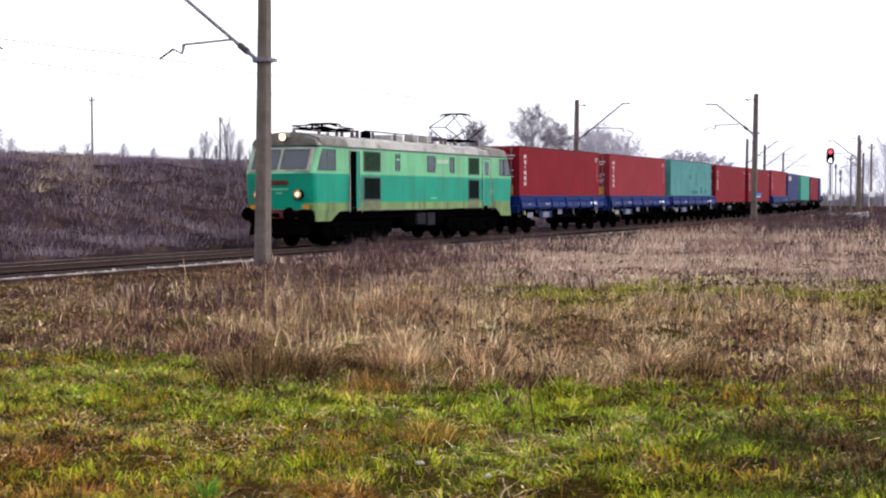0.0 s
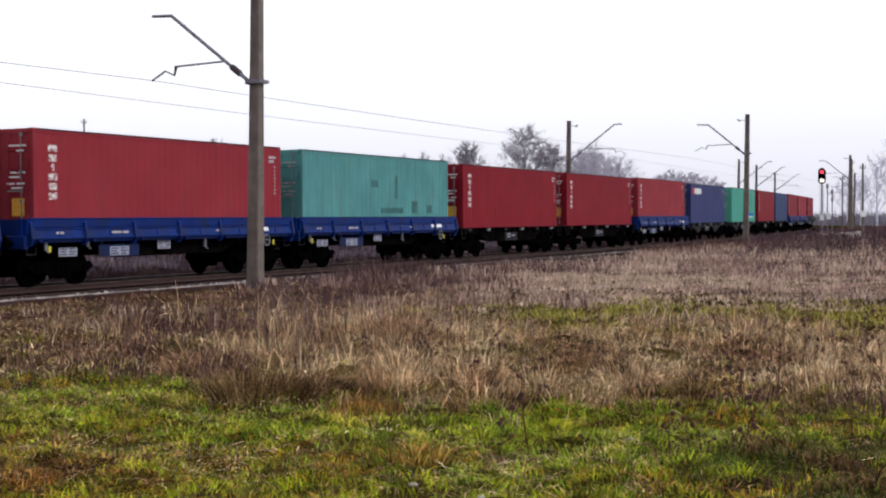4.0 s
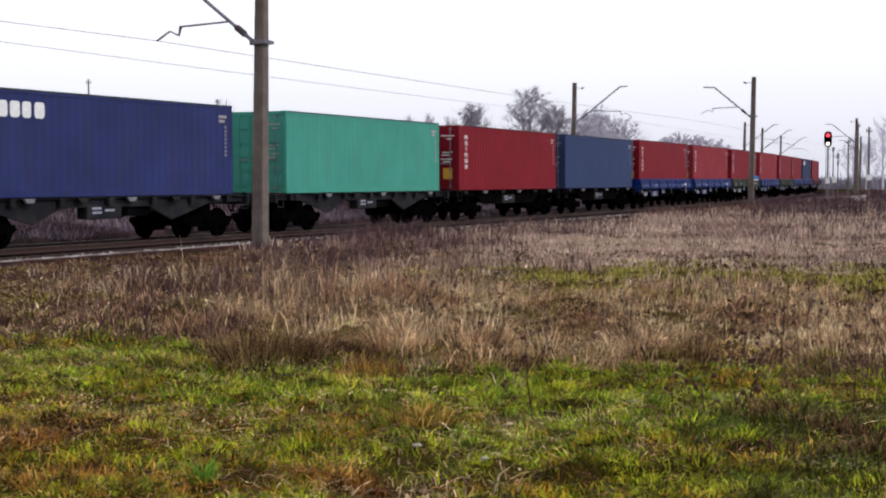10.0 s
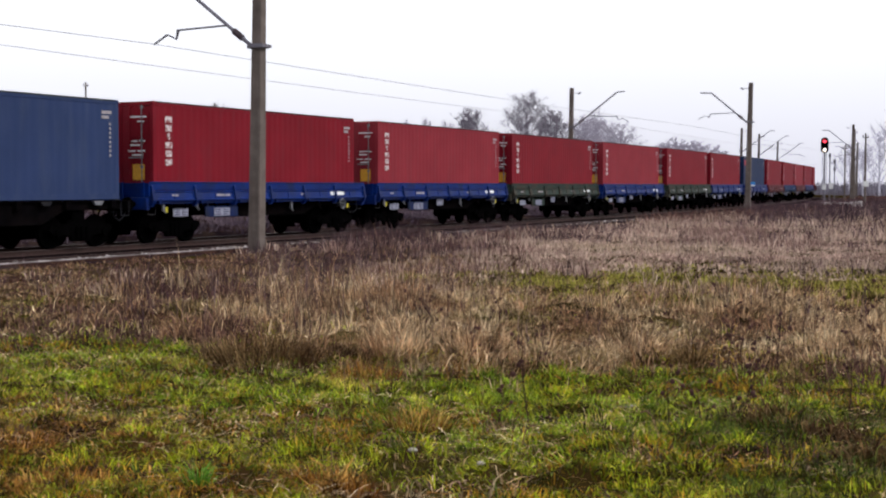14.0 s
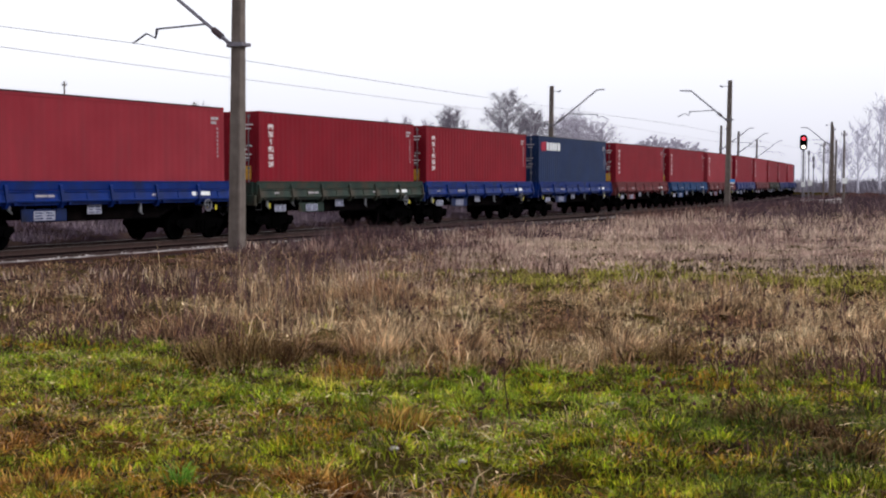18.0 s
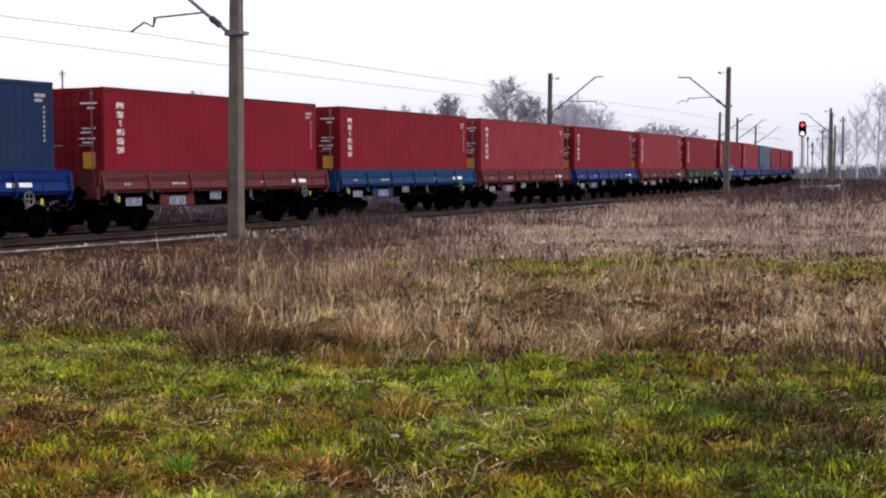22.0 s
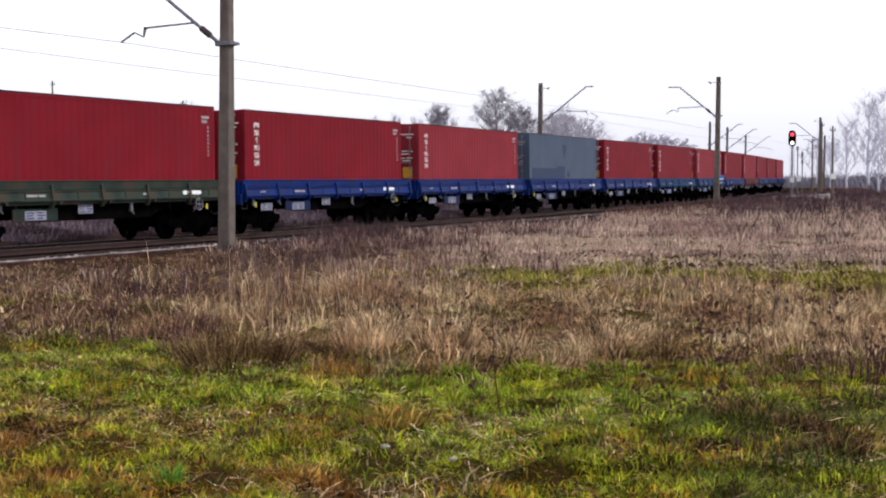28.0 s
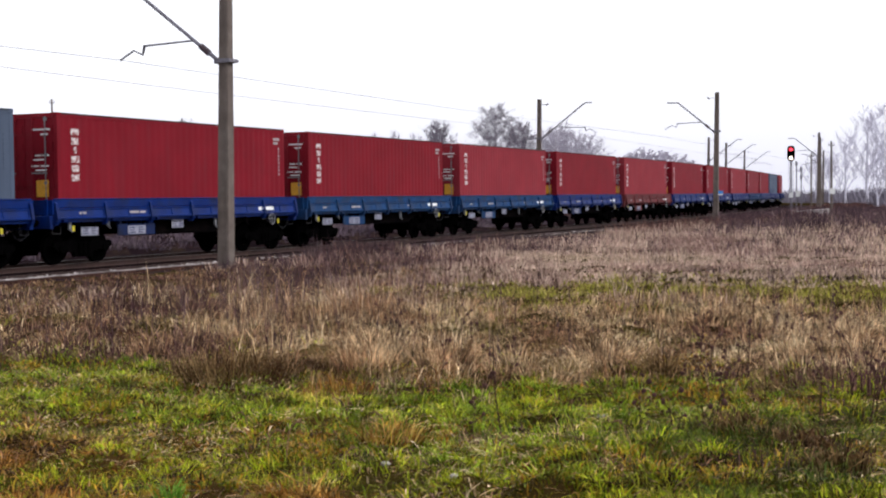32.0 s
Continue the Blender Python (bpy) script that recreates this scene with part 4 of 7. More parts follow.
        prism(bm, [(e - sx * 0.25, 1.0), (e - sx * 0.135, 1.0), (e - sx * 0.09, 1.44), (e - sx * 0.20, 1.44)], "y", -0.9, 0.9)
        prism(bm, [(sx * 8.80, -1.35), (e - sx * 0.10, -0.9), (e - sx * 0.3, -0.9), (sx * 8.6, -1.25)], "z", 1.0, 1.44)
        prism(bm, [(sx * 8.80, 1.35), (e - sx * 0.10, 0.9), (e - sx * 0.3, 0.9), (sx * 8.6, 1.25)], "z", 1.0, 1.44)
        part("front_apron", bm, M["loco_teal"], L)
        bm = B()
        prism(bm, [(e - sx * 0.030, 2.585), (e - sx * 0.405, 3.44), (e - sx * 0.70, 3.44), (e - sx * 0.3, 2.585)], "y", -1.28, 1.28)
        part("windscreen_surround", bm, M["roof"], L, "grey windscreen surround")
        bm = B()
        bevelled(box(bm, min(e - sx * 0.6, e - sx * 0.06), max(e - sx * 0.6, e - sx * 0.06), -0.8, 0.8, 0.86, 1.20), 0.03)
        part("buffer_beam", bm, M["beam_red"], L, "grimy red buffer beam")
        for y in (-1.06, 1.06):
            bm = B()
            bevelled(box(bm, min(e - sx * 0.6, e - sx * 0.05), max(e - sx * 0.6, e - sx * 0.05), y - 0.25, y + 0.25, 0.72, 1.19), 0.03)
            part("buffer_housing", bm, M["black"], L)
        for y in (-1.25, 1.0):
            bm = B()
            box(bm, e - sx * 0.08 - 0.03, e - sx * 0.08 + 0.03, y, y + 0.25, 1.22, 1.36)
            part("step_mark", bm, M["amber"], L, "amber step")
        for y in (-0.875, 0.875):
            bm = B()
            tube(bm, (e, y, 1.04), (e + sx * 0.62, y, 1.04), 0.11, n=10)
            tube(bm, (e + sx * 0.62, y, 1.04), (e + sx * 0.72, y, 1.04), 0.25, 0.22, n=18)
            part("buffer", bm, M["black"], L)
        bm = B()
        box(bm, min(e, e + sx * 0.45), max(e, e + sx * 0.45), -0.06, 0.06, 0.92, 1.06)
        tube(bm, (e, 0.45, 0.95), (e + sx * 0.2, 0.45, 0.45), 0.03, n=6)
        tube(bm, (e, -0.45, 0.95), (e + sx * 0.2, -0.45, 0.45), 0.03, n=6)
        part("coupling", bm, M["black"], L)
        bm = B()
        prism(bm, [(e - sx * 0.5, 0.75), (e - sx * 0.1, 0.75), (e + sx * 0.1, 0.28), (e - sx * 0.1, 0.28)], "y", -1.2, 1.2)
        part("rail_guard", bm, M["black"], L)
    for y in (-1.49, 1.49):
        s = -1 if y < 0 else 1
        # cab side windows at both ends, engine-room windows between
        for a, b in ((-8.17, -7.55), (7.55, 8.05)):
            side_window(L, a, b, 2.62, 3.40, y)
        for sx, back in ((-1, 8.22), (1, 8.1)):
            bm = B()
            ya, yb = sorted((y - s * 0.02, y + s * 0.018))
            prism(bm, [(sx * back, 2.62), (sx * 8.84, 2.62), (sx * 8.50, 3.40), (sx * back, 3.40)], "y", ya, yb)
            f = part("quarter_window", bm, M["rubber"], L)
            bm = B()
            ya, yb = sorted((y - s * 0.01, y + s * 0.022))
            prism(bm, [(sx * (back + 0.05), 2.67), (sx * 8.76, 2.67), (sx * 8.46, 3.35), (sx * (back + 0.05), 3.35)], "y", ya, yb)
            part("pane", bm, M["glass"], f)
        for a, b in ((-2.85, -2.45), (0.0, 0.75), (2.2, 2.62)):
            side_window(L, a, b, 2.68, 3.36, y)
        side_window(L, -5.45, -4.1, 2.62, 3.40, y, "air_grille", "grille_olive", 9)
        side_window(L, -5.45, -4.1, 1.52, 2.42, y, "air_grille", "grille", 9)
        side_window(L, 4.1, 5.25, 2.62, 3.40, y, "air_grille", "grille_olive", 9)
        side_window(L, 4.1, 5.25, 1.52, 2.42, y, "air_grille", "grille", 9)
        for x0, x1, opened in ((-6.5, -5.8, s < 0), (5.65, 6.5, False)):
            bm = B()
            ya, yb = sorted((y - s * 0.02, y + s * 0.03))
            box(bm, x0 - 0.05, x0, ya, yb, 1.2, 3.42)
            box(bm, x1, x1 + 0.05, ya, yb, 1.2, 3.42)
            box(bm, x0, x1, ya, yb, 3.36, 3.42)
            d = part("cab_door", bm, M["roof"], L, "cab door standing open" if opened else "closed cab door")
            bm = B()
            ya, yb = sorted((y - s * 0.03, y + s * 0.006))
            box(bm, x0, x1 if not opened else x0 + 0.55, ya, yb, 1.25, 3.36)
            part("door_leaf" if not opened else "dark_doorway", bm, M["black"] if opened else M["loco_teal"], d)
            if not opened:
                bm = B()
                box(bm, x0 + 0.004, x1 - 0.004, *sorted((y, y + s * 0.012)), 2.5, 3.35)
                part("door_upper_panel", bm, M["mint"], d)
                bm = B()
                bevelled(box(bm, x0 + 0.2, x1 - 0.2, *sorted((y, y + s * 0.022)), 2.62, 3.25), 0.01)
                part("door_window", bm, M["glass"], d)
            if opened:
                bm = B()
                prism(bm, [(x0 + 0.50, y + s * 0.005), (x1, y + s * 0.005), (x0 + 0.40, y + s * 0.10), (x0 + 0.36, y + s * 0.08)], "z", 1.25, 3.34)
                part("door_leaf", bm, M["loco_teal"], d)
            for xr in (x0 - 0.12, x1 + 0.12):
                bm = B()
                tube(bm, (xr, y + s * 0.06, 1.05), (xr, y + s * 0.06, 2.4), 0.018, n=6)
                part("handrail", bm, M["galv"], d)
            bm = B()
            ya, yb = sorted((y, y + s * 0.02))
            box(bm, x0 + 0.1, x0 + 0.5, ya, yb, 1.08, 1.24)
            part("step_recess", bm, M["black"], d)
        bm = B()
        ya, yb = sorted((y, y + s * 0.015))
        box(bm, 0.85, 2.05, ya, yb, 2.98, 3.3)
        part("name_board", bm, M["mint"], L, "pale raised name board, unreadable")
        bm = B()
        for k in range(8):
            box(bm, 0.93 + k * 0.135, 1.02 + k * 0.135, y + s * 0.014 - 0.004, y + s * 0.014 + 0.006, 3.07, 3.23)
        part("name_lettering", bm, M["plate_pale"], L, kind="stuff")
        bm = B()
        for a, b, z in ((0.3, 0.9, 1.55), (6.4, 6.9, 1.9), (6.45, 6.8, 1.8), (-3.0, -2.4, 3.1)):
            box(bm, a, b, ya, yb, z, z + 0.07)
        part("side_lettering", bm, M["mint"], L, kind="stuff")
        for x0, x1 in ((-5.5, -4.05), (4.05, 5.3)):
            bm = B()
            prism(bm, [(x0 + 0.04, 1.51), (x1 - 0.04, 1.51), (x1 - 0.04, 1.16), (x0 + 0.04, 1.16)], "y", min(y, y + s * 0.006), max(y, y + s * 0.006))
            part("soot_stain", bm, M["soot"], L, "brown soot stain below the grille")
    # roof gear
    for x in (0.4, 1.7):
        bm = B()
        bevelled(box(bm, x - 0.22, x + 0.22, -0.75, -0.30, 3.95, 4.24), 0.03)
        part("roof_housing", bm, M["roof"], L, "grey roof housing")
    for x in (-4.3, -3.9, 3.7, 4.1):
        bm = B()
        tube(bm, (x, -0.35, 3.95), (x, -0.35, 4.20), 0.10, 0.06, n=8)
        tube(bm, (x, 0.35, 3.95), (x, 0.35, 4.20), 0.10, 0.06, n=8)
        box(bm, x - 0.04, x + 0.04, -0.42, 0.42, 4.20, 4.27)
        part("isolator", bm, M["insulator"], L)
    for x in (-2.9, -1.0, 0.6):
        bm = B()
        tube(bm, (x, -0.5, 3.95), (x, -0.5, 4.25), 0.07, 0.05, n=8)
        part("bus_insulator", bm, M["insulator"], L)
    bm = B()
    tube(bm, (-3.6, -0.5, 4.27), (3.4, -0.5, 4.24), 0.022, n=6)
    part("roof_bus_bar", bm, M["black"], L)
    bm = B()
    bevelled(box(bm, -0.6, 0.5, -0.1, 0.8, 3.97, 4.25), 0.03)
    part("roof_box", bm, M["roof"], L, "grey roof equipment box")
    bm = B()
    bevelled(box(bm, -3.6, -3.3, -0.65, -0.3, 3.95, 4.25), 0.04)
    part("circuit_breaker", bm, M["black"], L)
    pantograph(L, -5.9, False)
    pantograph(L, 5.9, True)
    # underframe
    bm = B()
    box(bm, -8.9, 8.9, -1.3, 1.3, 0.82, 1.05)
    # filler block between the wheels, added to keep the underside dark
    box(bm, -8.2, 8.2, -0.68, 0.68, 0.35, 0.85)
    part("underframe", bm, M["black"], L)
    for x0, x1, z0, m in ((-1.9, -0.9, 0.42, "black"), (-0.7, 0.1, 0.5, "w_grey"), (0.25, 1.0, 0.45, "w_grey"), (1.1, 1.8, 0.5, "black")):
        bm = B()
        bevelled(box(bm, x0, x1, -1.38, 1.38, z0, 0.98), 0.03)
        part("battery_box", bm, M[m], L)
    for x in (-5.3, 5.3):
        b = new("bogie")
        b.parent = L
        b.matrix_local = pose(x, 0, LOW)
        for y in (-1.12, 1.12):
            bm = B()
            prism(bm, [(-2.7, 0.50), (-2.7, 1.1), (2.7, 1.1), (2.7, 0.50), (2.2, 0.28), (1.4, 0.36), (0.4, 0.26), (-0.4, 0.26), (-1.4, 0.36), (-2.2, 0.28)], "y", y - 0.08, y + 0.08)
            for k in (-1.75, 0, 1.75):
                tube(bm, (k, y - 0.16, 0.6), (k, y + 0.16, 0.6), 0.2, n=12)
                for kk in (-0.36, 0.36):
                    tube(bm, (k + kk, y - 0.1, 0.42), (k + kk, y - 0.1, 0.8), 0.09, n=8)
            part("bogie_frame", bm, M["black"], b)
        bm = B()
        for y in (-0.75, 0.75):
            tube(bm, (0, y - 0.07, 0), (0, y + 0.07, 0), 0.6, n=24)
            tube(bm, (0, y * 0.95 - 0.012, 0), (0, y * 0.95 + 0.012, 0), 0.63, n=24)
        tube(bm, (0, -1.0, 0), (0, 1.0, 0), 0.1, n=8)
        w = part("wheelset", bm, M["black"], b, at=pose(-1.75, 0, 0.62))
        again(w, pose(0, 0, 0.62))
        again(w, pose(1.75, 0, 0.62))
        for k in (-2.4, 2.4):
            bm = B()
            tube(bm, (k, -1.1, 0.95), (k, -1.1, 0.25), 0.04, 0.05, n=6)
            part("sand_pipe", bm, M["black"], b)
    return L


# ================= masts and wires =================
def mast(s, off, way, zc=5.47, tip_x=2.4, tip_z=7.25, tip_end=3.1, rise=0.55, reg_x=3.2, height=7.85, lean=0.9):
    """A tapered concrete mast with a slanted bracket over a track. way: 1 reaches away from the field, -1 towards it."""
    base = place_on(s, off, -0.45)
    th = float(np.interp(s, LINE_S, LINE_T))
    r = tagged(new("overhead_line_mast"), "weathered concrete overhead line mast with a steel cantilever bracket", "mast", group="overhead line masts")
    r.matrix_world = Matrix.Translation(base) @ pose(0, 0, 0, 0, lean, 0) @ pose(0, 0, 0, 0, 0, math.degrees(th) + 90 * way)
    H, zc, tip_z = height + 0.45, zc + 0.45, tip_z + 0.45
    bm = B()
    prism(bm, [(-0.17, -0.13), (-0.17, 0.13), (-0.13, 0.15), (-0.05, 0.11), (0.05, 0.11), (0.13, 0.15), (0.17, 0.13), (0.17, -0.13), (0.13, -0.15), (0.05, -0.11), (-0.05, -0.11), (-0.13, -0.15)], "z", 0, H)
    for v in bm.verts:
        if v.co.z > 1:
            v.co.x *= 0.72
            v.co.y *= 0.72
    part("pole", bm, M["concrete"], r, "stained concrete pole")
    bm = B()
    box(bm, -0.20, 0.22, -0.16, -0.12, zc - 0.05, zc + 0.05)
    box(bm, -0.20, 0.22, 0.12, 0.16, zc - 0.05, zc + 0.05)
    box(bm, -0.24, -0.19, -0.2, 0.2, zc - 0.04, zc + 0.04)
    box(bm, 0.17, 0.24, -0.16, 0.16, zc - 0.07, zc + 0.07)
    part("clamp", bm, M["mast_steel"], r)
    a, tip = Vector((0.2, 0, zc)), Vector((tip_x, 0, tip_z))
    bm = B()
    tube(bm, a, a.lerp(tip, 0.13), 0.05, n=8)
    tube(bm, a.lerp(tip, 0.22), tip, 0.045, n=8)
    tube(bm, tip, (tip_end, 0, tip_z + 0.02), 0.04, n=8)
    part("strut", bm, M["mast_steel"], r)
    bm = B()
    for k in range(5):
        tube(bm, a.lerp(tip, 0.12 + k * 0.022), a.lerp(tip, 0.135 + k * 0.022), 0.085, n=8)
    part("strut_insulator", bm, M["insulator"], r)
    j = a.lerp(tip, (rise + 0.02) / (tip_z - zc))
    zt = zc + rise - 0.05
    bm = B()
    tube(bm, j, (reg_x - 0.72, 0, zt), 0.028, n=6)
    tube(bm, (reg_x - 0.76, 0, zt + 0.02), (reg_x - 0.70, 0, zt - 0.24), 0.045, 0.02, n=6)
    tube(bm, (reg_x - 0.70, 0, zt - 0.22), (reg_x - 0.42, 0, zt - 0.10), 0.02, n=6)
    tube(bm, (reg_x - 0.42, 0, zt - 0.10), (reg_x, 0, zt - 0.33), 0.026, n=6)
    part("registration_arm", bm, M["mast_steel"], r)
    bm = B()
    tube(bm, (-0.15, 0, H - 0.35), (0.55, 0, H - 0.35), 0.02, n=6)
    tube(bm, (0.45, 0, H - 0.40), (0.62, 0, H - 0.30), 0.05, n=6)
    part("top_bracket", bm, M["mast_steel"], r)
    return r


def wire(name, off, z, spans, sag, radius, label):
    verts, faces = [], []
    for a, b in zip(spans, spans[1:]):
        for k in range(8):
            f = k / 8
            p = place_on(a + (b - a) * f, off + 0.2 * math.sin(a), z - sag * 4 * f * (1 - f))
            verts += [(p.x + dx * radius, p.y, p.z + dz * radius) for dx, dz in ((1, 0), (0, 1), (-1, 0), (0, -1))]
    for k in range(0, len(verts) - 4, 4):
        faces += [(k + i, k + (i + 1) % 4, k + 4 + (i + 1) % 4, k + 4 + i) for i in range(4)]
    o = new(name, raw_mesh(name, verts, faces, M["wire"]))
    return tagged(o, label, "wire")


mast(-25.0, 8.5, 1, 4.99, 2.6, 6.75, 3.2, 0.52)
for s_m, off_m in ((29.6, 8.1), (90.0, 8.3), (150.0, 7.3)):
    mast(s_m, off_m, 1)
for s_m in (-25.0, 31.5, 98.5, 116.0, 146.0):
    mast(s_m, -4.0, -1, 5.43, 3.1, 7.7, 3.6, 0.72, 3.9, 8.0)
wire("contact_wire", 5.35, 5.18, [-90, -25, 30, 90, 150, 210], 0.12, 0.008, "thin overhead contact wire above the disused track")
wire("contact_wire", 0.0, 5.42, [-90, -25, 31.5, 98.5, 146, 190, 260], 0.12, 0.008, "thin overhead contact wire above the running track")

# ================= line-side things =================
def tree_mesh(seed, height, spread, levels=5, lean=0.0, kids=(9, 6, 5, 4, 3), start=0.14, twig=0.02):
    """A bare tree: a tapered trunk, limbs, branches and twigs. Returns trunk and crown as (verts, faces)."""
    rnd = random.Random(seed)
    groups = ([], []), ([], [])

    def limb(a, b, r0, r1, n, g):
        vs, fs = groups[g]
        d = (b - a).normalized()
        u = d.orthogonal().normalized()
        w = d.cross(u)
        k = len(vs)
        for p, r in ((a, r0), (b, r1)):
            for i in range(n):
                c, s = math.cos(2 * math.pi * i / n), math.sin(2 * math.pi * i / n)
                q = p + (u * c + w * s) * r
                vs.append((q.x, q.y, q.z))
        for i in range(n):
            fs.append((k + i, k + (i + 1) % n, k + n + (i + 1) % n, k + n + i))

    def grow(p, d, length, r, lev):
        segs = 4 if lev == 0 else 3
        n = 7 if lev == 0 else 4 if lev < 3 else 3
        pts, rr = [p], [r]
        for i in range(segs):
            wob = 0.035 if lev == 0 else 0.13
            d = (d + Vector((rnd.uniform(-wob, wob), rnd.uniform(-wob, wob), rnd.uniform(-0.04, 0.14)))).normalized()
            pts.append(pts[-1] + d * (length / segs))
            rr.append(r * (1 - 0.72 * (i + 1) / segs))
        for i in range(segs):
            limb(pts[i], pts[i + 1], rr[i], rr[i + 1], n, 0 if lev < 2 else 1)
        if lev + 1 >= levels:
            return
        count = kids[lev] + (3 if lev == 0 else 0)
        for c in range(count):
            f = start + (1 - start) * (c + rnd.random()) / count if lev == 0 else 0.25 + 0.75 * (c + rnd.random() * 0.9) / count
            f = min(f, 0.98)
            i = min(int(f * segs), segs - 1)
            q = pts[i].lerp(pts[i + 1], f * segs - i)
            az = 2.4 * c + rnd.uniform(-0.4, 0.4) if lev == 0 else rnd.uniform(0, 2 * math.pi)
            out = Vector((math.cos(az), math.sin(az), 0))
            up = rnd.uniform(0.35, 0.95) if lev == 0 else rnd.uniform(0.0, 0.6)
            nd = (out * spread + Vector((0, 0, up)) + d * 0.55).normalized()
            ln = length * (0.60 - 0.34 * f if lev == 0 else rnd.uniform(0.42, 0.64))
            grow(q, nd, ln, max(rr[i] * 0.5, twig), lev + 1)

    grow(Vector((0, 0, -0.3)), Vector((lean, 0, 1)).normalized(), height * 0.92, height * 0.021, 0)
    return groups


def tree(x, y, z, seed, height, spread=0.7, bark="bark", label="bare grey deciduous tree without leaves", **kw):
    (tv, tf), (cv, cf) = tree_mesh(seed, height, spread, **kw)
    t = tagged(new("bare_tree"), label, "tree", group="bare trees")
    t.matrix_world = pose(x, y, z)
    o = new("trunk", raw_mesh("trunk", tv, tf, M[bark], True))
    o.parent = t
    o = new("crown", raw_mesh("crown", cv, cf, M[bark]))
    o.parent = t
    o["label"] = "fine bare branches and twigs"
    return t


def ahead(slope, d):
    """A place d metres out, at a sideways slope slope."""
    return slope * d, d


def ground_at(x, y):
    return float(ground_height(np.array([[x, y]]))[0])


# farther trees take the barks that have haze painted into them
for k, (dirx, d, top, spread, lev) in enumerate(((0.022, 138, 9.5, 1.0, 5), (0.064, 130, 10.8, 1.25, 5), (0.084, 136, 9.4, 1.3, 5), (0.105, 140, 9.0, 1.2, 5), (0.121, 150, 9.2, 1.1, 5),
                                                (0.134, 152, 8.6, 1.1, 5), (-0.010, 150, 9.0, 0.35, 4), (-0.024, 152, 8.8, 0.35, 4), (0.005, 150, 8.7, 0.4, 4), (0.112, 158, 10.3, 0.45, 4))):
    x, y = ahead(dirx, d)
    z = ground_at(x, y)
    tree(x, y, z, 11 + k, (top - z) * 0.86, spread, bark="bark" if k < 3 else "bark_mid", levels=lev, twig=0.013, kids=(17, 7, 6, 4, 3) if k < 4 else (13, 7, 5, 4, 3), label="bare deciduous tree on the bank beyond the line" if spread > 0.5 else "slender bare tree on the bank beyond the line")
for k, (dirx, d, top) in enumerate(((0.158, 215, 7.6), (0.168, 220, 8.3), (0.180, 222, 8.2), (0.192, 228, 7.9), (0.204, 230, 7.2), (0.150, 214, 6.6), (0.162, 230, 8.2), (0.186, 235, 8.3), (0.198, 236, 7.7), (0.174, 226, 8.6))):
    x, y = ahead(dirx, d)
    z = ground_at(x, y)
    tree(x, y, z, 40 + k, (top - z) * 0.98, 1.1, "bark_mid", "distant bare tree with haze put into its bark colour", levels=5, kids=(6, 5, 4, 4, 3), start=0.1, twig=0.055)
for k, (dirx, d, h, sp) in enumerate(((0.338, 190, 12.0, 0.75), (0.322, 215, 9.5, 0.75), (0.352, 200, 13.0, 0.8), (0.300, 240, 8.0, 0.7), (0.368, 195, 11.0, 0.8), (0.310, 225, 7.0, 0.8), (0.346, 150, 6.0, 0.8))):
    x, y = ahead(dirx, d)
    tree(x, y, ground_at(x, y), 60 + k, h, sp, "bark_far", "tall bare tree beyond the field, haze put into its pale bark", levels=5, kids=(6, 5, 4, 4, 3), twig=0.03)
# bare saplings at the foot of the bank
for k, (dirx, d, top, sp) in enumerate(((-0.1765, 68, 4.9, 0.42), (-0.1600, 66, 5.3, 0.38), (-0.1515, 70, 4.6, 0.4), (-0.186, 74, 4.4, 0.4), (-0.142, 72, 4.3, 0.4), (-0.168, 78, 4.4, 0.5),
                                        (-0.328, 82, 6.0, 0.7), (-0.318, 86, 5.4, 0.8), (-0.262, 84, 5.2, 0.7), (-0.280, 88, 5.0, 0.8), (-0.236, 92, 4.9, 0.8), (-0.214, 90, 4.7, 0.8))):
    x, y = ahead(dirx, d)
    z = ground_at(x, y)
    tree(x, y, z, 80 + k, max(top - z, 1.2) * 0.95, sp, "sapling" if k < 6 else "bark", "slender bare sapling on the bank", levels=4, kids=(9, 5, 4, 3), start=0.25 if k < 6 else 0.05, twig=0.008)


def pole(x, y, top, name, label):
    z = ground_at(x, y)
    p = tagged(new(name), label, "pole", group="line-side poles")
    p.matrix_world = pose(x, y, z - 0.3)
    h = top - z + 0.3
    bm = B()
    tube(bm, (0, 0, 0), (0, 0, h), 0.10, 0.07, n=10)
    part("pole_shaft", bm, M["concrete"], p)
    bm = B()
    tube(bm, (-0.24, 0, h - 0.35), (0.24, 0, h - 0.35), 0.035, n=6)
    part("cross_arm", bm, M["mast_steel"], p)
    for xx in (-0.2, 0.2):
        bm = B()
        tube(bm, (xx, 0, h - 0.33), (xx, 0, h - 0.12), 0.04, 0.025, n=6)
        part("insulator", bm, M["insulator"], p)
    return p


pole(-31.05, 120, 10.6, "utility_pole", "thin utility pole standing on the bank")
pole(-23.1, 140, 10.0, "utility_pole", "thin utility pole standing on the bank")
pole(*ahead(0.3115, 104), 5.6, "line_side_pole", "dark line-side pole with a small white plate")
pole(*ahead(0.3035, 130), 7.0, "line_side_pole", "slim dark line-side pole")
pole(*ahead(0.2965, 142), 5.8, "line_side_pole", "slim dark line-side pole")


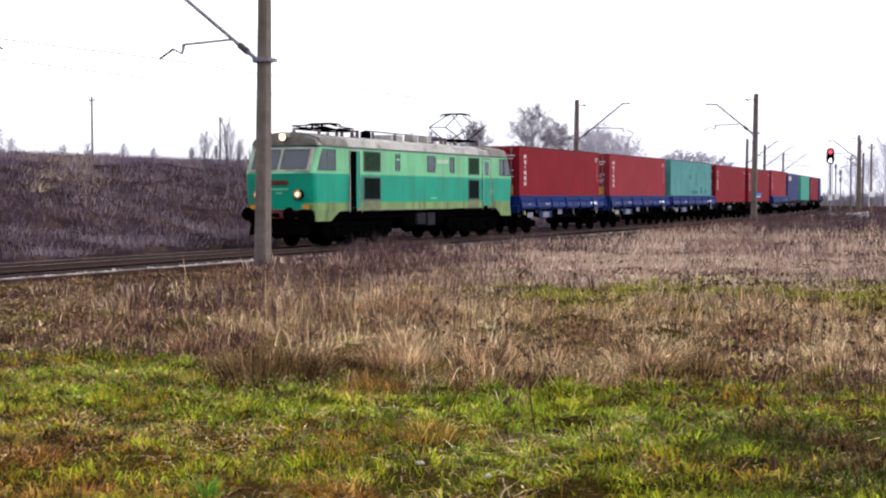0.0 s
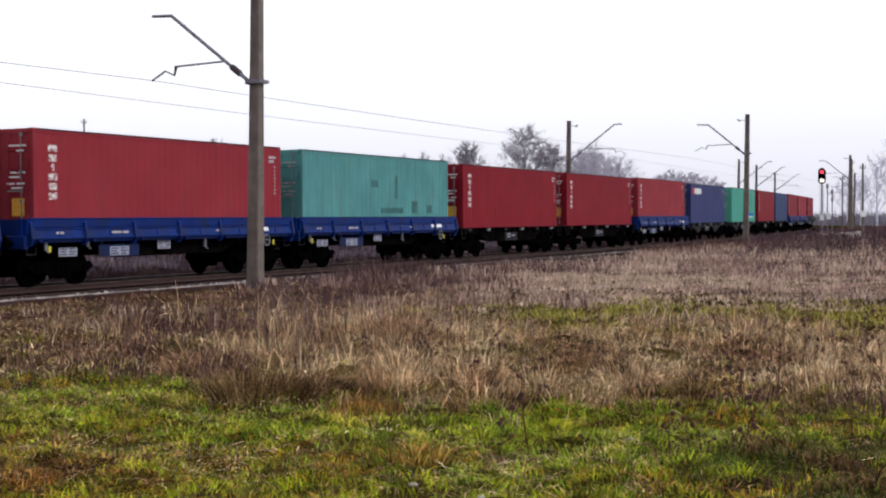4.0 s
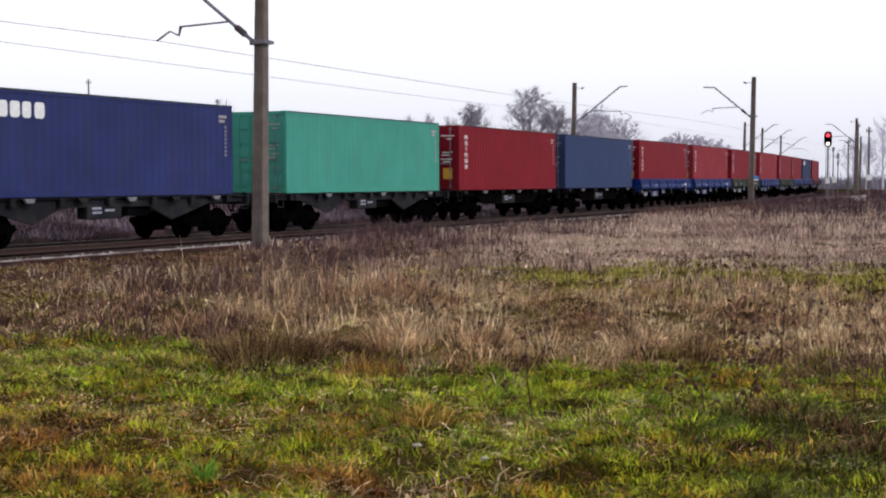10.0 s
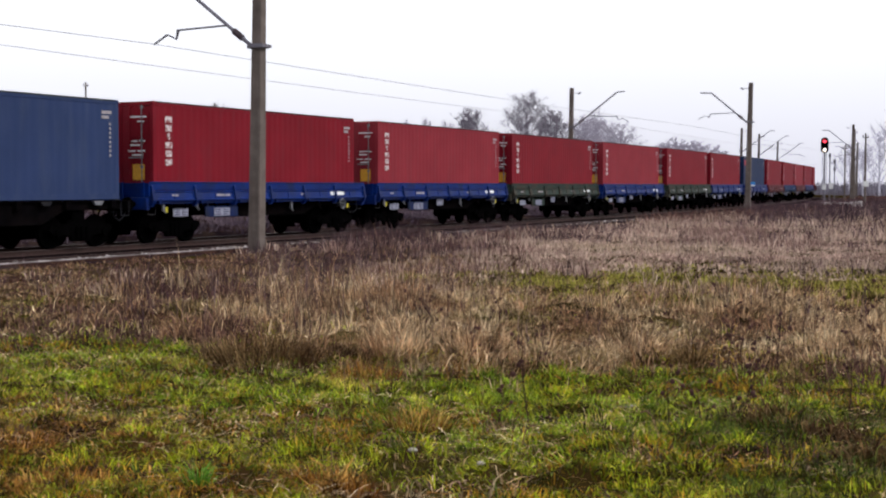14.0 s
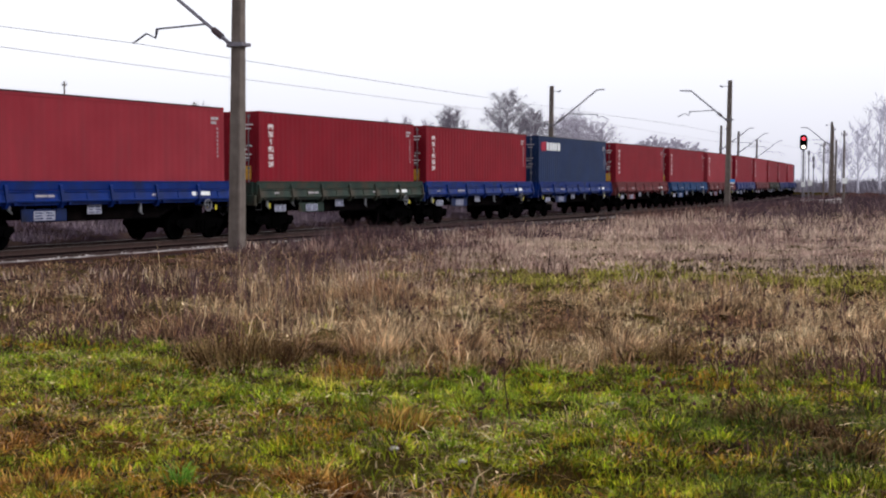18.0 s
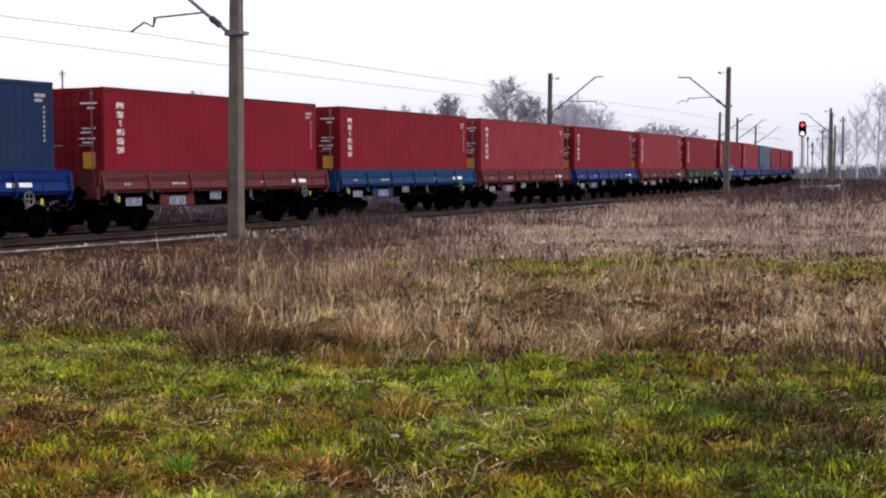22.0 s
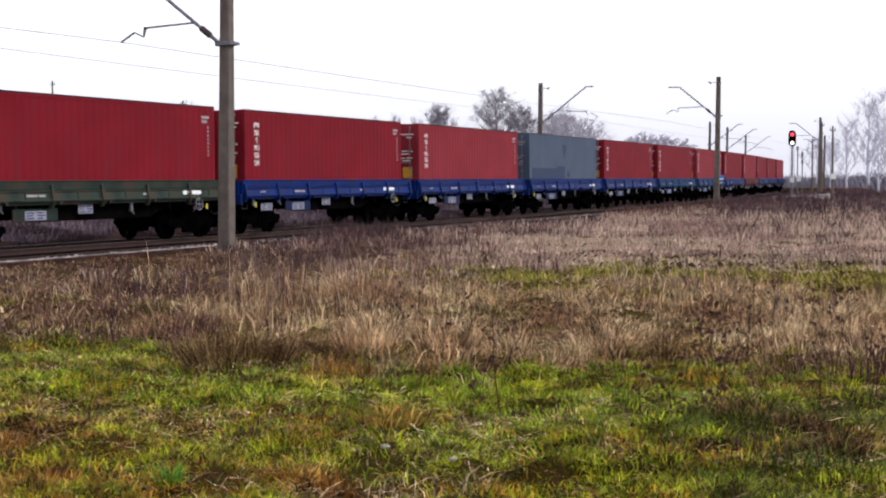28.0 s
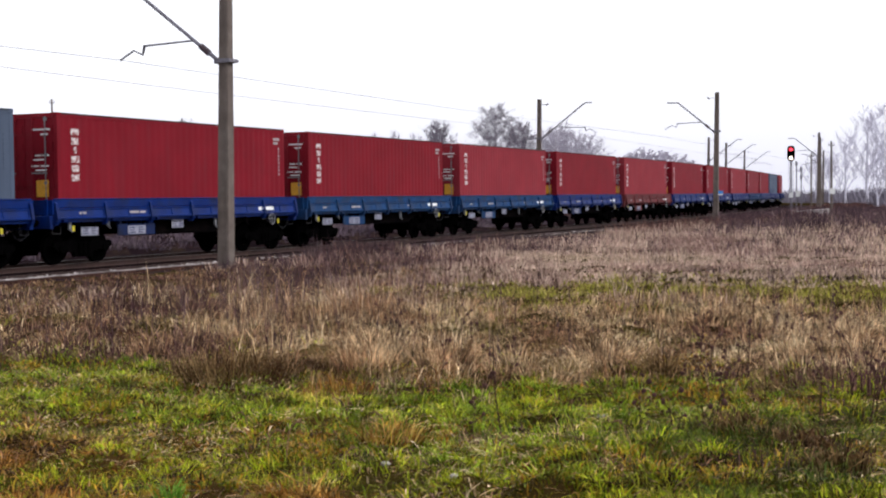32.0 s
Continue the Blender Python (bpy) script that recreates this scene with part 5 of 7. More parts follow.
def plate(x, y, z, w, h, material, label, name="sign_plate", turn=0.0):
    p = tagged(new(name), label, "sign")
    p.matrix_world = pose(x, y, z, 0, 0, turn)
    bm = B()
    bevelled(box(bm, -w / 2, w / 2, -0.015, 0.015, -h / 2, h / 2), 0.008)
    part("panel", bm, material, p)
    for zz in (-h / 2 + 0.03, h / 2 - 0.03):
        bm = B()
        tube(bm, (0, 0.01, zz), (0, 0.12, zz), 0.02, n=6)
        part("bracket", bm, M["mast_steel"], p)
    return p


M["sign_blue"] = mat("blue_enamel", (0.05, 0.22, 0.55), (0.04, 0.16, 0.42), 0.4)
m3 = place_on(29.6, 8.1, 0)
plate(m3.x + 0.28, m3.y - 0.2, 1.74, 0.30, 0.18, M["sign_blue"], "small blue enamel sign fixed to a mast")
plate(m3.x + 0.26, m3.y - 0.24, 1.60, 0.26, 0.08, M["white"], "narrow white plate fixed to a mast")
_p = ahead(0.3115, 104)
plate(_p[0], _p[1] - 0.2, 1.75, 0.42, 0.42, M["white"], "small white plate on a line-side pole")


def signal(x, y):
    z = ground_at(x, y)
    s = tagged(new("railway_signal"), "railway colour-light signal showing red over a pale light", "signal")
    s.matrix_world = pose(x, y, z - 0.2, 0, 0, -16)
    bm = B()
    tube(bm, (0, 0, 0), (0, 0, 4.6), 0.07, n=10)
    part("post", bm, M["mast_steel"], s)
    bm = B()
    for k in range(14):
        tube(bm, (-0.16, 0.10, 0.6 + k * 0.28), (0.16, 0.10, 0.6 + k * 0.28), 0.012, n=5)
    for xx in (-0.16, 0.16):
        tube(bm, (xx, 0.10, 0.4), (xx, 0.10, 4.4), 0.016, n=5)
    part("ladder", bm, M["mast_steel"], s)
    bm = B()
    out = [(0.30 * math.cos(a), 5.05 + 0.34 + 0.30 * math.sin(a)) for a in np.linspace(0, math.pi, 9)] + [(0.30 * math.cos(a), 5.05 - 0.34 + 0.30 * math.sin(a)) for a in np.linspace(math.pi, 2 * math.pi, 9)]
    prism(bm, out, "y", -0.06, 0.10)
    head = part("signal_head", bm, M["black"], s, "black oval backing board")
    for dz, nm, m in ((0.34, "red_lens", glow("red_signal_light", (1.0, 0.05, 0.08), 3.0)), (-0.34, "pale_lens", glow("pale_signal_light", (1.0, 0.86, 0.72), 4.0))):
        bm = B()
        tube(bm, (0, -0.06, 5.05 + dz), (0, -0.085, 5.05 + dz), 0.15 if dz > 0 else 0.14, n=16)
        part(nm, bm, m, head)
        bm = B()
        for i in range(8):
            a0, a1 = math.pi * i / 8, math.pi * (i + 1) / 8
            tube(bm, (0.17 * math.cos(a0), -0.14, 5.05 + dz + 0.17 * math.sin(a0)), (0.17 * math.cos(a1), -0.14, 5.05 + dz + 0.17 * math.sin(a1)), 0.06, n=5)
        part("hood", bm, M["black"], head)
    bm = B()
    box(bm, -0.16, 0.16, -0.10, -0.08, 1.55, 1.95)
    part("number_board", bm, M["white"], s, "white board, unreadable")
    return s


def dwarf_signal(x, y, top, heads):
    """A slim post that carries one or two small dark lamp heads, seen from behind."""
    z = ground_at(x, y)
    s = tagged(new("shunting_signal"), "slim grey post with a small dark signal head", "signal", group="small signals")
    s.matrix_world = pose(x, y, z - 0.2, 0, 0, -16)
    h = top - z + 0.2
    bm = B()
    tube(bm, (0, 0, 0), (0, 0, h), 0.055, n=8)
    part("post", bm, M["mast_steel"], s)
    for k in range(heads):
        bm = B()
        bevelled(box(bm, -0.11, 0.11, -0.14, 0.06, h - 0.42 - 0.75 * k, h - 0.02 - 0.75 * k), 0.04)
        head = part("signal_head", bm, M["mast_steel"], s)
        bm = B()
        tube(bm, (0, -0.26, h - 0.26 - 0.75 * k), (0, -0.14, h - 0.26 - 0.75 * k), 0.11, n=10)
        part("hood", bm, M["mast_steel"], head)
    return s


signal(*ahead(0.2815, 108))
dwarf_signal(*ahead(0.2855, 126), 4.6, 1)
dwarf_signal(*ahead(0.2890, 134), 4.2, 2)
plate(*ahead(0.2865, 112), 1.6, 0.34, 0.5, M["white"], "small white board low beside the signal", turn=-16)

# pale gravel along the near shoulder, and concrete sleepers lying by the points
def stones(name, count, s_range, off_range, size, z, label, seed, flat=0.55, material="stone_light"):
    rnd = np.random.RandomState(seed)
    base = np.array([(1, 0, 0), (0, 1, 0), (-1, 0, 0), (0, -1, 0), (0, 0, 1), (0, 0, -1)], float)
    tri = [(0, 1, 4), (1, 2, 4), (2, 3, 4), (3, 0, 4), (1, 0, 5), (2, 1, 5), (3, 2, 5), (0, 3, 5)]
    verts, faces = [], []
    for i in range(count):
        p = place_on(rnd.uniform(*s_range), rnd.uniform(*off_range), z)
        r = rnd.uniform(*size)
        a = rnd.uniform(0, 6.28)
        c, s = math.cos(a), math.sin(a)
        k = len(verts)
        for b in base:
            q = b * r * rnd.uniform(0.7, 1.2, 3)
            verts.append((p.x + c * q[0] - s * q[1], p.y + s * q[0] + c * q[1], p.z + flat * q[2]))
        faces += [tuple(k + j for j in f) for f in tri]
    o = new(name, raw_mesh(name, verts, faces, M[material]))
    return tagged(o, label, "gravel", kind="stuff")


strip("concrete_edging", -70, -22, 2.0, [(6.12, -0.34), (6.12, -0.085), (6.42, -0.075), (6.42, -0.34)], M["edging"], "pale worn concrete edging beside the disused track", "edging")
# a separate strip makes the upright face darker and browner than the top
strip("edging_face", -70, -18, 2.0, [(6.424, -0.34), (6.424, -0.095), (6.47, -0.10), (6.5, -0.34)], M["edging_face"], "dark brown face of the concrete edging", "edging")
stones("gravel", 500, (-48, 20), (5.7, 6.3), (0.02, 0.05), -0.10, "pale loose stones beside the disused track", 5)
stones("gravel", 2600, (-40, 60), (-1.9, 5.6), (0.025, 0.06), -0.375, "loose very dark stones between the rails", 6, 0.5, "stone_dark")
stones("gravel", 420, (60, 130), (6.2, 7.2), (0.05, 0.12), -0.15, "pale gravel by the far points", 8)
bm = B()
bevelled(box(bm, -1.25, 1.25, -0.13, 0.13, 0, 0.2), 0.02)
loose = tagged(new("concrete_sleeper", mesh_of("concrete_sleeper", bm, M["stone_light"])), "pale concrete sleeper lying by the track", "sleeper", group="loose concrete sleepers")
_r = random.Random(4)
for k in range(12):
    x, y = ahead(0.276 + 0.0024 * k + _r.uniform(-0.001, 0.001), 98 + 3 * (k % 3))
    m = pose(x, y, ground_at(x, y) + 0.06 + 0.2 * (k % 3 == 1), 0, _r.uniform(-4, 4), _r.uniform(-40, 30))
    if k:
        copy_thing(loose, m)
    else:
        loose.matrix_world = m


# ================= grass, weeds and brush =================
def smooth_noise(x, y, scale, seed):
    return np.array([noise.noise((a * scale, b * scale, seed)) for a, b in zip(x, y)])


def blades(name, base, h, w, lean, material, label, category="grass"):
    """Bent tapering blades, joined into one mesh."""
    n = len(base)
    ang = np.random.uniform(0, 2 * np.pi, n)
    side = np.stack([np.cos(ang), np.sin(ang), np.zeros(n)], 1) * (w / 2)[:, None]
    ld = np.concatenate([lean, np.zeros((n, 1))], 1)
    up = np.zeros((n, 3))
    up[:, 2] = h
    droop = np.linalg.norm(lean, axis=1)
    tip = up * (1 - 0.35 * np.clip(droop / np.maximum(h, 0.01), 0, 1.6))[:, None] + ld
    mid = up * 0.55 + ld * 0.30
    v = np.stack([base - side, base + side, base + mid + side * 0.8, base + mid - side * 0.8, base + tip], 1).reshape(-1, 3)
    k = (np.arange(n) * 5)[:, None]
    loops = np.concatenate([k + np.array([0, 1, 2, 3]), k + np.array([3, 2, 4])], 1).ravel()
    me = bpy.data.meshes.new(name)
    me.vertices.add(n * 5)
    me.vertices.foreach_set("co", v.ravel())
    me.loops.add(n * 7)
    me.loops.foreach_set("vertex_index", loops)
    me.polygons.add(n * 2)
    me.polygons.foreach_set("loop_start", np.stack([np.arange(n) * 7, np.arange(n) * 7 + 4], 1).ravel())
    me.update(calc_edges=True)
    me.materials.append(material)
    return tagged(new(name, me), label, category, kind="stuff")


def scatter(count, d0, d1, seed, a0=-0.46, a1=0.50, power=1.0):
    """Random places in front of the eye, evenly spread over the ground between two distances."""
    r = np.random.RandomState(seed)
    d = np.sqrt(r.uniform(d0 ** 2, d1 ** 2, count)) if power == 1.0 else d0 + (d1 - d0) * r.uniform(0, 1, count) ** power
    a = r.uniform(a0, a1, count)
    return a * d, d, r


def tufts(x, y, r, per, radius, keep=None):
    """Clump centres to blade roots: index of the clump, and x, y."""
    idx = np.repeat(np.arange(len(x)), per)
    a = r.uniform(0, 2 * np.pi, len(idx))
    q = radius * np.sqrt(r.uniform(0, 1, len(idx)))
    return idx, x[idx] + np.cos(a) * q, y[idx] + np.sin(a) * q, np.stack([np.cos(a), np.sin(a)], 1) * (q / radius)[:, None]


def dryness(x, y):
    """0 where the turf is short and green, 1 where tall dry grass stands."""
    a = x / np.maximum(y, 1)
    edge = 12.6 + 1.2 * np.clip(a / 0.2, -1, 1) * (a < 0) * -1.0 - 1.6 * np.clip(a / 0.25, 0, 1)
    n = smooth_noise(x, y, 0.55, 1) * 2.6 + smooth_noise(x, y, 0.17, 4) * 1.6 + smooth_noise(x, y, 1.4, 6) * 1.6
    t = np.clip((y - edge + n) / 1.4, 0, 1)
    strip_ = np.clip(1.6 - np.abs(y - 22.5 - n) / 3.0, 0, 1) * np.clip((a - 0.05 + 0.03 * n) / 0.05, 0, 1)
    strip2 = np.clip(1 - np.abs(y - 24.5 - n * 0.5) / 1.6, 0, 1) * np.clip(1 - np.abs(a + 0.01) / 0.09, 0, 1) * 0.8
    low = np.clip((9.3 - y + smooth_noise(x, y, 0.7, 9) * 1.6) / 1.2, 0, 1) * np.clip(1 - np.abs(a + 0.03) / 0.08, 0, 1) * 0.7
    return np.clip(np.maximum(t * (1 - strip_) * (1 - strip2), low), 0, 1)


def grass_mat(name, stops, low=0.3, high=1.7, scale=0.9, rough=0.6, patch=0.7):
    """Blades: patches of colour across the ground, and each blade lighter or darker by itself."""
    m = bpy.data.materials.new(name)
    m.use_nodes = True
    nt = m.node_tree
    b = nt.nodes["Principled BSDF"]
    tc = nt.nodes.new("ShaderNodeTexCoord")
    n1 = nt.nodes.new("ShaderNodeTexNoise")
    n1.inputs["Scale"].default_value, n1.inputs["Detail"].default_value = scale, 5
    nt.links.new(tc.outputs["Object"], n1.inputs["Vector"])
    geo = nt.nodes.new("ShaderNodeNewGeometry")
    ad = nt.nodes.new("ShaderNodeMath")
    ad.operation, ad.inputs[1].default_value = "MULTIPLY_ADD", 0.22
    nt.links.new(geo.outputs["Random Per Island"], ad.inputs[0])
    nt.links.new(n1.outputs["Fac"], ad.inputs[2])
    sh = nt.nodes.new("ShaderNodeMath")
    sh.operation, sh.inputs[1].default_value = "SUBTRACT", 0.11
    nt.links.new(ad.outputs[0], sh.inputs[0])
    r = ramp_node(nt, stops)
    nt.links.new(sh.outputs[0], r.inputs[0])
    wn_ = nt.nodes.new("ShaderNodeTexWhiteNoise")
    wn_.noise_dimensions = "1D"
    nt.links.new(geo.outputs["Random Per Island"], wn_.inputs["W"])
    mr = nt.nodes.new("ShaderNodeMapRange")
    mr.inputs["To Min"].default_value, mr.inputs["To Max"].default_value = low, high
    nt.links.new(wn_.outputs["Value"], mr.inputs["Value"])
    n2 = nt.nodes.new("ShaderNodeTexNoise")
    n2.inputs["Scale"].default_value, n2.inputs["Detail"].default_value = scale * 5.5, 3
    nt.links.new(tc.outputs["Object"], n2.inputs["Vector"])
    m2 = nt.nodes.new("ShaderNodeMapRange")
    m2.inputs["From Min"].default_value, m2.inputs["From Max"].default_value = 0.36, 0.62
    m2.inputs["To Min"].default_value, m2.inputs["To Max"].default_value = patch, 1.35
    nt.links.new(n2.outputs["Fac"], m2.inputs["Value"])
    mm = nt.nodes.new("ShaderNodeMath")
    mm.operation = "MULTIPLY"
    nt.links.new(mr.outputs[0], mm.inputs[0])
    nt.links.new(m2.outputs[0], mm.inputs[1])
    vm = nt.nodes.new("ShaderNodeVectorMath")
    vm.operation = "SCALE"
    nt.links.new(r.outputs[0], vm.inputs[0])
    nt.links.new(mm.outputs[0], vm.inputs["Scale"])
    nt.links.new(vm.outputs[0], b.inputs["Base Color"])
    b.inputs["Roughness"].default_value = rough
    b.inputs["Specular IOR Level"].default_value = 0.06
    tr = nt.nodes.new("ShaderNodeBsdfTranslucent")
    nt.links.new(vm.outputs[0], tr.inputs["Color"])
    mx = nt.nodes.new("ShaderNodeMixShader")
    mx.inputs[0].default_value = 0.3
    nt.links.new(b.outputs[0], mx.inputs[1])
    nt.links.new(tr.outputs[0], mx.inputs[2])
    nt.links.new(mx.outputs[0], nt.nodes["Material Output"].inputs[0])
    return m


GREEN = grass_mat("green_turf", [(0.35, (0.33, 0.15, 0.014)), (0.42, (0.38, 0.26, 0.024)), (0.48, (0.16, 0.195, 0.006)), (0.54, (0.26, 0.325, 0.009)), (0.60, (0.37, 0.43, 0.014)), (0.68, (0.56, 0.42, 0.08))], 0.2, 2.0, 0.6, 0.6, 0.12)
LUSH = grass_mat("lush_green_turf", [(0.38, (0.10, 0.16, 0.010)), (0.50, (0.19, 0.30, 0.016)), (0.60, (0.30, 0.42, 0.03)), (0.68, (0.38, 0.40, 0.06))], 0.25, 1.75, 0.9, 0.6, 0.25)
OLIVE = grass_mat("olive_far_turf", [(0.38, (0.19, 0.125, 0.06)), (0.48, (0.23, 0.215, 0.03)), (0.56, (0.31, 0.30, 0.045)), (0.66, (0.42, 0.33, 0.11))], 0.4, 1.5, 0.5, 0.7, 0.5)
FRESH = grass_mat("fresh_green_grass", [(0.4, (0.09, 0.20, 0.02)), (0.6, (0.20, 0.36, 0.05))], 0.5, 1.4, 2.0)
MOSS = grass_mat("low_broad_weed_leaves", [(0.38, (0.20, 0.09, 0.012)), (0.46, (0.12, 0.135, 0.008)), (0.54, (0.20, 0.25, 0.013)), (0.62, (0.31, 0.345, 0.02)), (0.68, (0.38, 0.24, 0.05))], 0.3, 1.8, 0.9, 0.6, 0.2)
LEAF = grass_mat("rotting_brown_leaves", [(0.40, (0.15, 0.06, 0.012)), (0.52, (0.31, 0.145, 0.028)), (0.64, (0.46, 0.29, 0.08))], 0.25, 1.7, 1.2, 0.7, 0.25)
LITTER = grass_mat("matted_dead_grass", [(0.38, (0.12, 0.058, 0.045)), (0.48, (0.22, 0.125, 0.072)), (0.56, (0.36, 0.235, 0.130)), (0.64, (0.20, 0.14, 0.06))], 0.25, 1.6, 0.45, 0.9, 0.45)
DRY = grass_mat("dry_grass_straw", [(0.36, (0.27, 0.14, 0.072)), (0.48, (0.41, 0.262, 0.146)), (0.58, (0.55, 0.395, 0.232)), (0.70, (0.72, 0.57, 0.36))], 0.10, 2.05, 0.9, 0.6, 0.25)
CLUMP = grass_mat("dead_weed_leaves", [(0.40, (0.06, 0.030, 0.014)), (0.50, (0.13, 0.075, 0.03)), (0.62, (0.24, 0.16, 0.07))], 0.2, 1.6, 3.0, 0.9)
FAR_DRY = grass_mat("far_dry_grass", [(0.36, (0.22, 0.135, 0.115)), (0.47, (0.39, 0.265, 0.215)), (0.56, (0.53, 0.40, 0.315)), (0.64, (0.37, 0.27, 0.19))], 0.75, 1.4, 0.16, 0.6, 0.7)
WEED = grass_mat("withered_brown_weeds", [(0.38, (0.060, 0.027, 0.028)), (0.55, (0.125, 0.062, 0.056)), (0.68, (0.26, 0.155, 0.12))], 0.2, 1.4, 0.6, 0.85)
DARK_GREEN = grass_mat("dark_green_weed_leaves", [(0.40, (0.05, 0.026, 0.012)), (0.50, (0.026, 0.042, 0.007)), (0.58, (0.06, 0.09, 0.012)), (0.68, (0.15, 0.19, 0.03))], 0.3, 1.6, 1.4, 0.6)
# bank brush: brown lifted towards lilac, distance haze included in the stops
BRUSH = grass_mat("haze_tinted_brush", [(0.38, (0.095, 0.068, 0.098)), (0.52, (0.175, 0.132, 0.170)), (0.66, (0.28, 0.22, 0.24))], 0.7, 1.3, 0.35, 0.95, 0.6)
TAN = grass_mat("faded_bank_grass", [(0.40, (0.22, 0.165, 0.12)), (0.60, (0.42, 0.33, 0.22))], 0.7, 1.25, 0.5, 0.9)
PURPLE = grass_mat("purple_brown_stalks", [(0.38, (0.045, 0.026, 0.034)), (0.55, (0.095, 0.058, 0.070)), (0.68, (0.20, 0.135, 0.135))], 0.3, 1.4, 0.5, 0.9)


def clumpy(x, y, floor, scale=0.45):
    return np.clip(floor + 0.5 + smooth_noise(x, y, scale, 17) * 1.5 + smooth_noise(x, y, scale * 3.1, 23) * 0.7, 0, 1)


def field_mask(x, y):
    _, off = line_offset(np.stack([x, y], 1))
    return off


def tall(x, y):
    """How high the dry growth stands: low along the open shoulder of the line and over the far side of the field."""
    a = x / np.maximum(y, 1)
    off = field_mask(x, y)
    t = 0.62 + smooth_noise(x, y, 0.28, 31) * 0.9 + smooth_noise(x, y, 0.9, 37) * 0.5
    t = np.clip(t, 0.3, 1.3) * np.where(a > 0.08, 0.85, 1.0)
    low = np.clip((off - 7.5) / 7.0, 0.12, 1)
    side = np.clip((-0.08 - a + smooth_noise(x, y, 0.3, 53) * 0.06) / 0.12, 0, 1)
    return t * (low * side + 1 - side)


def plant(name, count, d0, d1, seed, per, radius, height, width, spread, test, material, label, category="grass", power=1.0, a0=-0.46, a1=0.50, mess=0.16, lift=0.0, along=None):
    x, y, r = scatter(count, d0, d1, seed, a0, a1, power)
    if along:
        spots = [place_on(s, o, 0) for s, o in zip(r.uniform(along[0], along[1], count), along[2] + (along[3] - along[2]) * r.uniform(0, 1, count) ** 1.5)]
        x, y = np.array([p.x for p in spots]), np.array([p.y for p in spots])
    keep = test(x, y, r)
    x, y = x[keep], y[keep]
    idx, bx, by, out = tufts(x, y, r, per, radius)
    big = r.uniform(0.55, 1.25, len(x))
    if height[1] > 0.2 and d0 < 30:
        big = big * tall(x, y)
    big = big[idx]
    h = r.uniform(*height, len(idx)) * big
    w = r.uniform(*width, len(idx))
    lean = out * (h * spread)[:, None] * r.uniform(0.3, 1.3, (len(idx), 1)) + r.normal(0, mess, (len(idx), 2)) * h[:, None]
    z = ground_height(np.stack([x, y], 1))[idx] - 0.02 + r.uniform(0, lift, len(idx))
    return blades(name, np.stack([bx, by, z], 1), h, w, lean, material, label, category)


def ok_field(x, y):
    return field_mask(x, y) > np.where(x / y < -0.08, 8.4, 7.4)


def left(x, y, edge=-0.15):
    """1 on the brown shoulder of the field, 0 on the open turf."""
    return np.clip((edge + 0.05 - x / y + smooth_noise(x, y, 0.3, 51) * 0.09) / 0.12, 0, 1)


def bright(x, y):
    """Where the turf is lush: not on the worn corner close by."""
    worn = np.clip((10.6 - y) / 1.5, 0, 1) * np.clip((-0.10 - x / y) / 0.05, 0, 1)
    return np.clip(0.62 - 0.42 * worn + smooth_noise(x, y, 0.9, 61) * 1.0 + smooth_noise(x, y, 2.4, 67) * 0.9, 0, 1)


plant("turf", 25000, 5.75, 17.0, 21, 13, 0.10, (0.02, 0.13), (0.0035, 0.009), 1.1, lambda x, y, r: r.uniform(0, 1, len(x)) > dryness(x, y) * 0.9 + (1 - bright(x, y)) * 0.75, GREEN, "short damp green turf with yellowing tips", power=1.2, mess=0.75)
PATCHES = ((-0.25, 12.6, 0.10, 1.7), (-0.17, 11.2, 0.06, 1.2), (-0.06, 10.9, 0.07, 1.3), (0.04, 12.4, 0.05, 1.0), (0.09, 10.6, 0.06, 1.1), (0.16, 9.3, 0.08, 1.0), (0.20, 10.3, 0.06, 1.2), (0.05, 8.7, 0.05, 0.6), (-0.02, 9.6, 0.06, 0.7), (0.27, 11.3, 0.06, 1.0), (-0.20, 6.7, 0.05, 0.5))


def lush(x, y):
    """Where the turf grows thick and green."""
    a = x / y
    g = sum(np.exp(-((a - p) / w) ** 2 - ((y - d) / h) ** 2) for p, d, w, h in PATCHES)
    return np.clip(g * (0.9 + smooth_noise(x, y, 1.6, 91) * 1.2), 0, 1)


plant("lush_turf", 15000, 5.75, 15.5, 75, 12, 0.10, (0.025, 0.13), (0.004, 0.010), 1.0, lambda x, y, r: r.uniform(0, 1, len(x)) < lush(x, y), LUSH, "thick green turf in patches", power=1.2, mess=0.7)
plant("fallen_leaves", 4200, 5.75, 10.8, 76, 10, 0.16, (0.012, 0.07), (0.006, 0.016), 1.6, lambda x, y, r: r.uniform(0, 1, len(x)) < np.clip(1.0 - lush(x, y) * 1.5, 0, 1) * clumpy(x, y, 0.15, 0.8), LEAF, "brown moss and rotting stems on worn ground", "leaf litter", a0=-0.46, a1=-0.07, mess=1.4)
plant("low_weeds", 9000, 5.75, 15.0, 41, 9, 0.11, (0.012, 0.05), (0.014, 0.030), 1.5, lambda x, y, r: r.uniform(0, 1, len(x)) > dryness(x, y), MOSS, "low broad-leaved weeds and moss in the turf", "weeds", power=1.2, mess=1.0)
plant("fallen_leaves", 3000, 5.75, 14.0, 42, 9, 0.16, (0.010, 0.06), (0.010, 0.024), 1.6, lambda x, y, r: r.uniform(0, 1, len(x)) < (1.1 - bright(x, y)) * np.where((x / y < -0.10) & (y < 9.6), 1.0, 0.45), LEAF, "rotting brown leaves and stems matted in the turf", "leaf litter", mess=1.4)
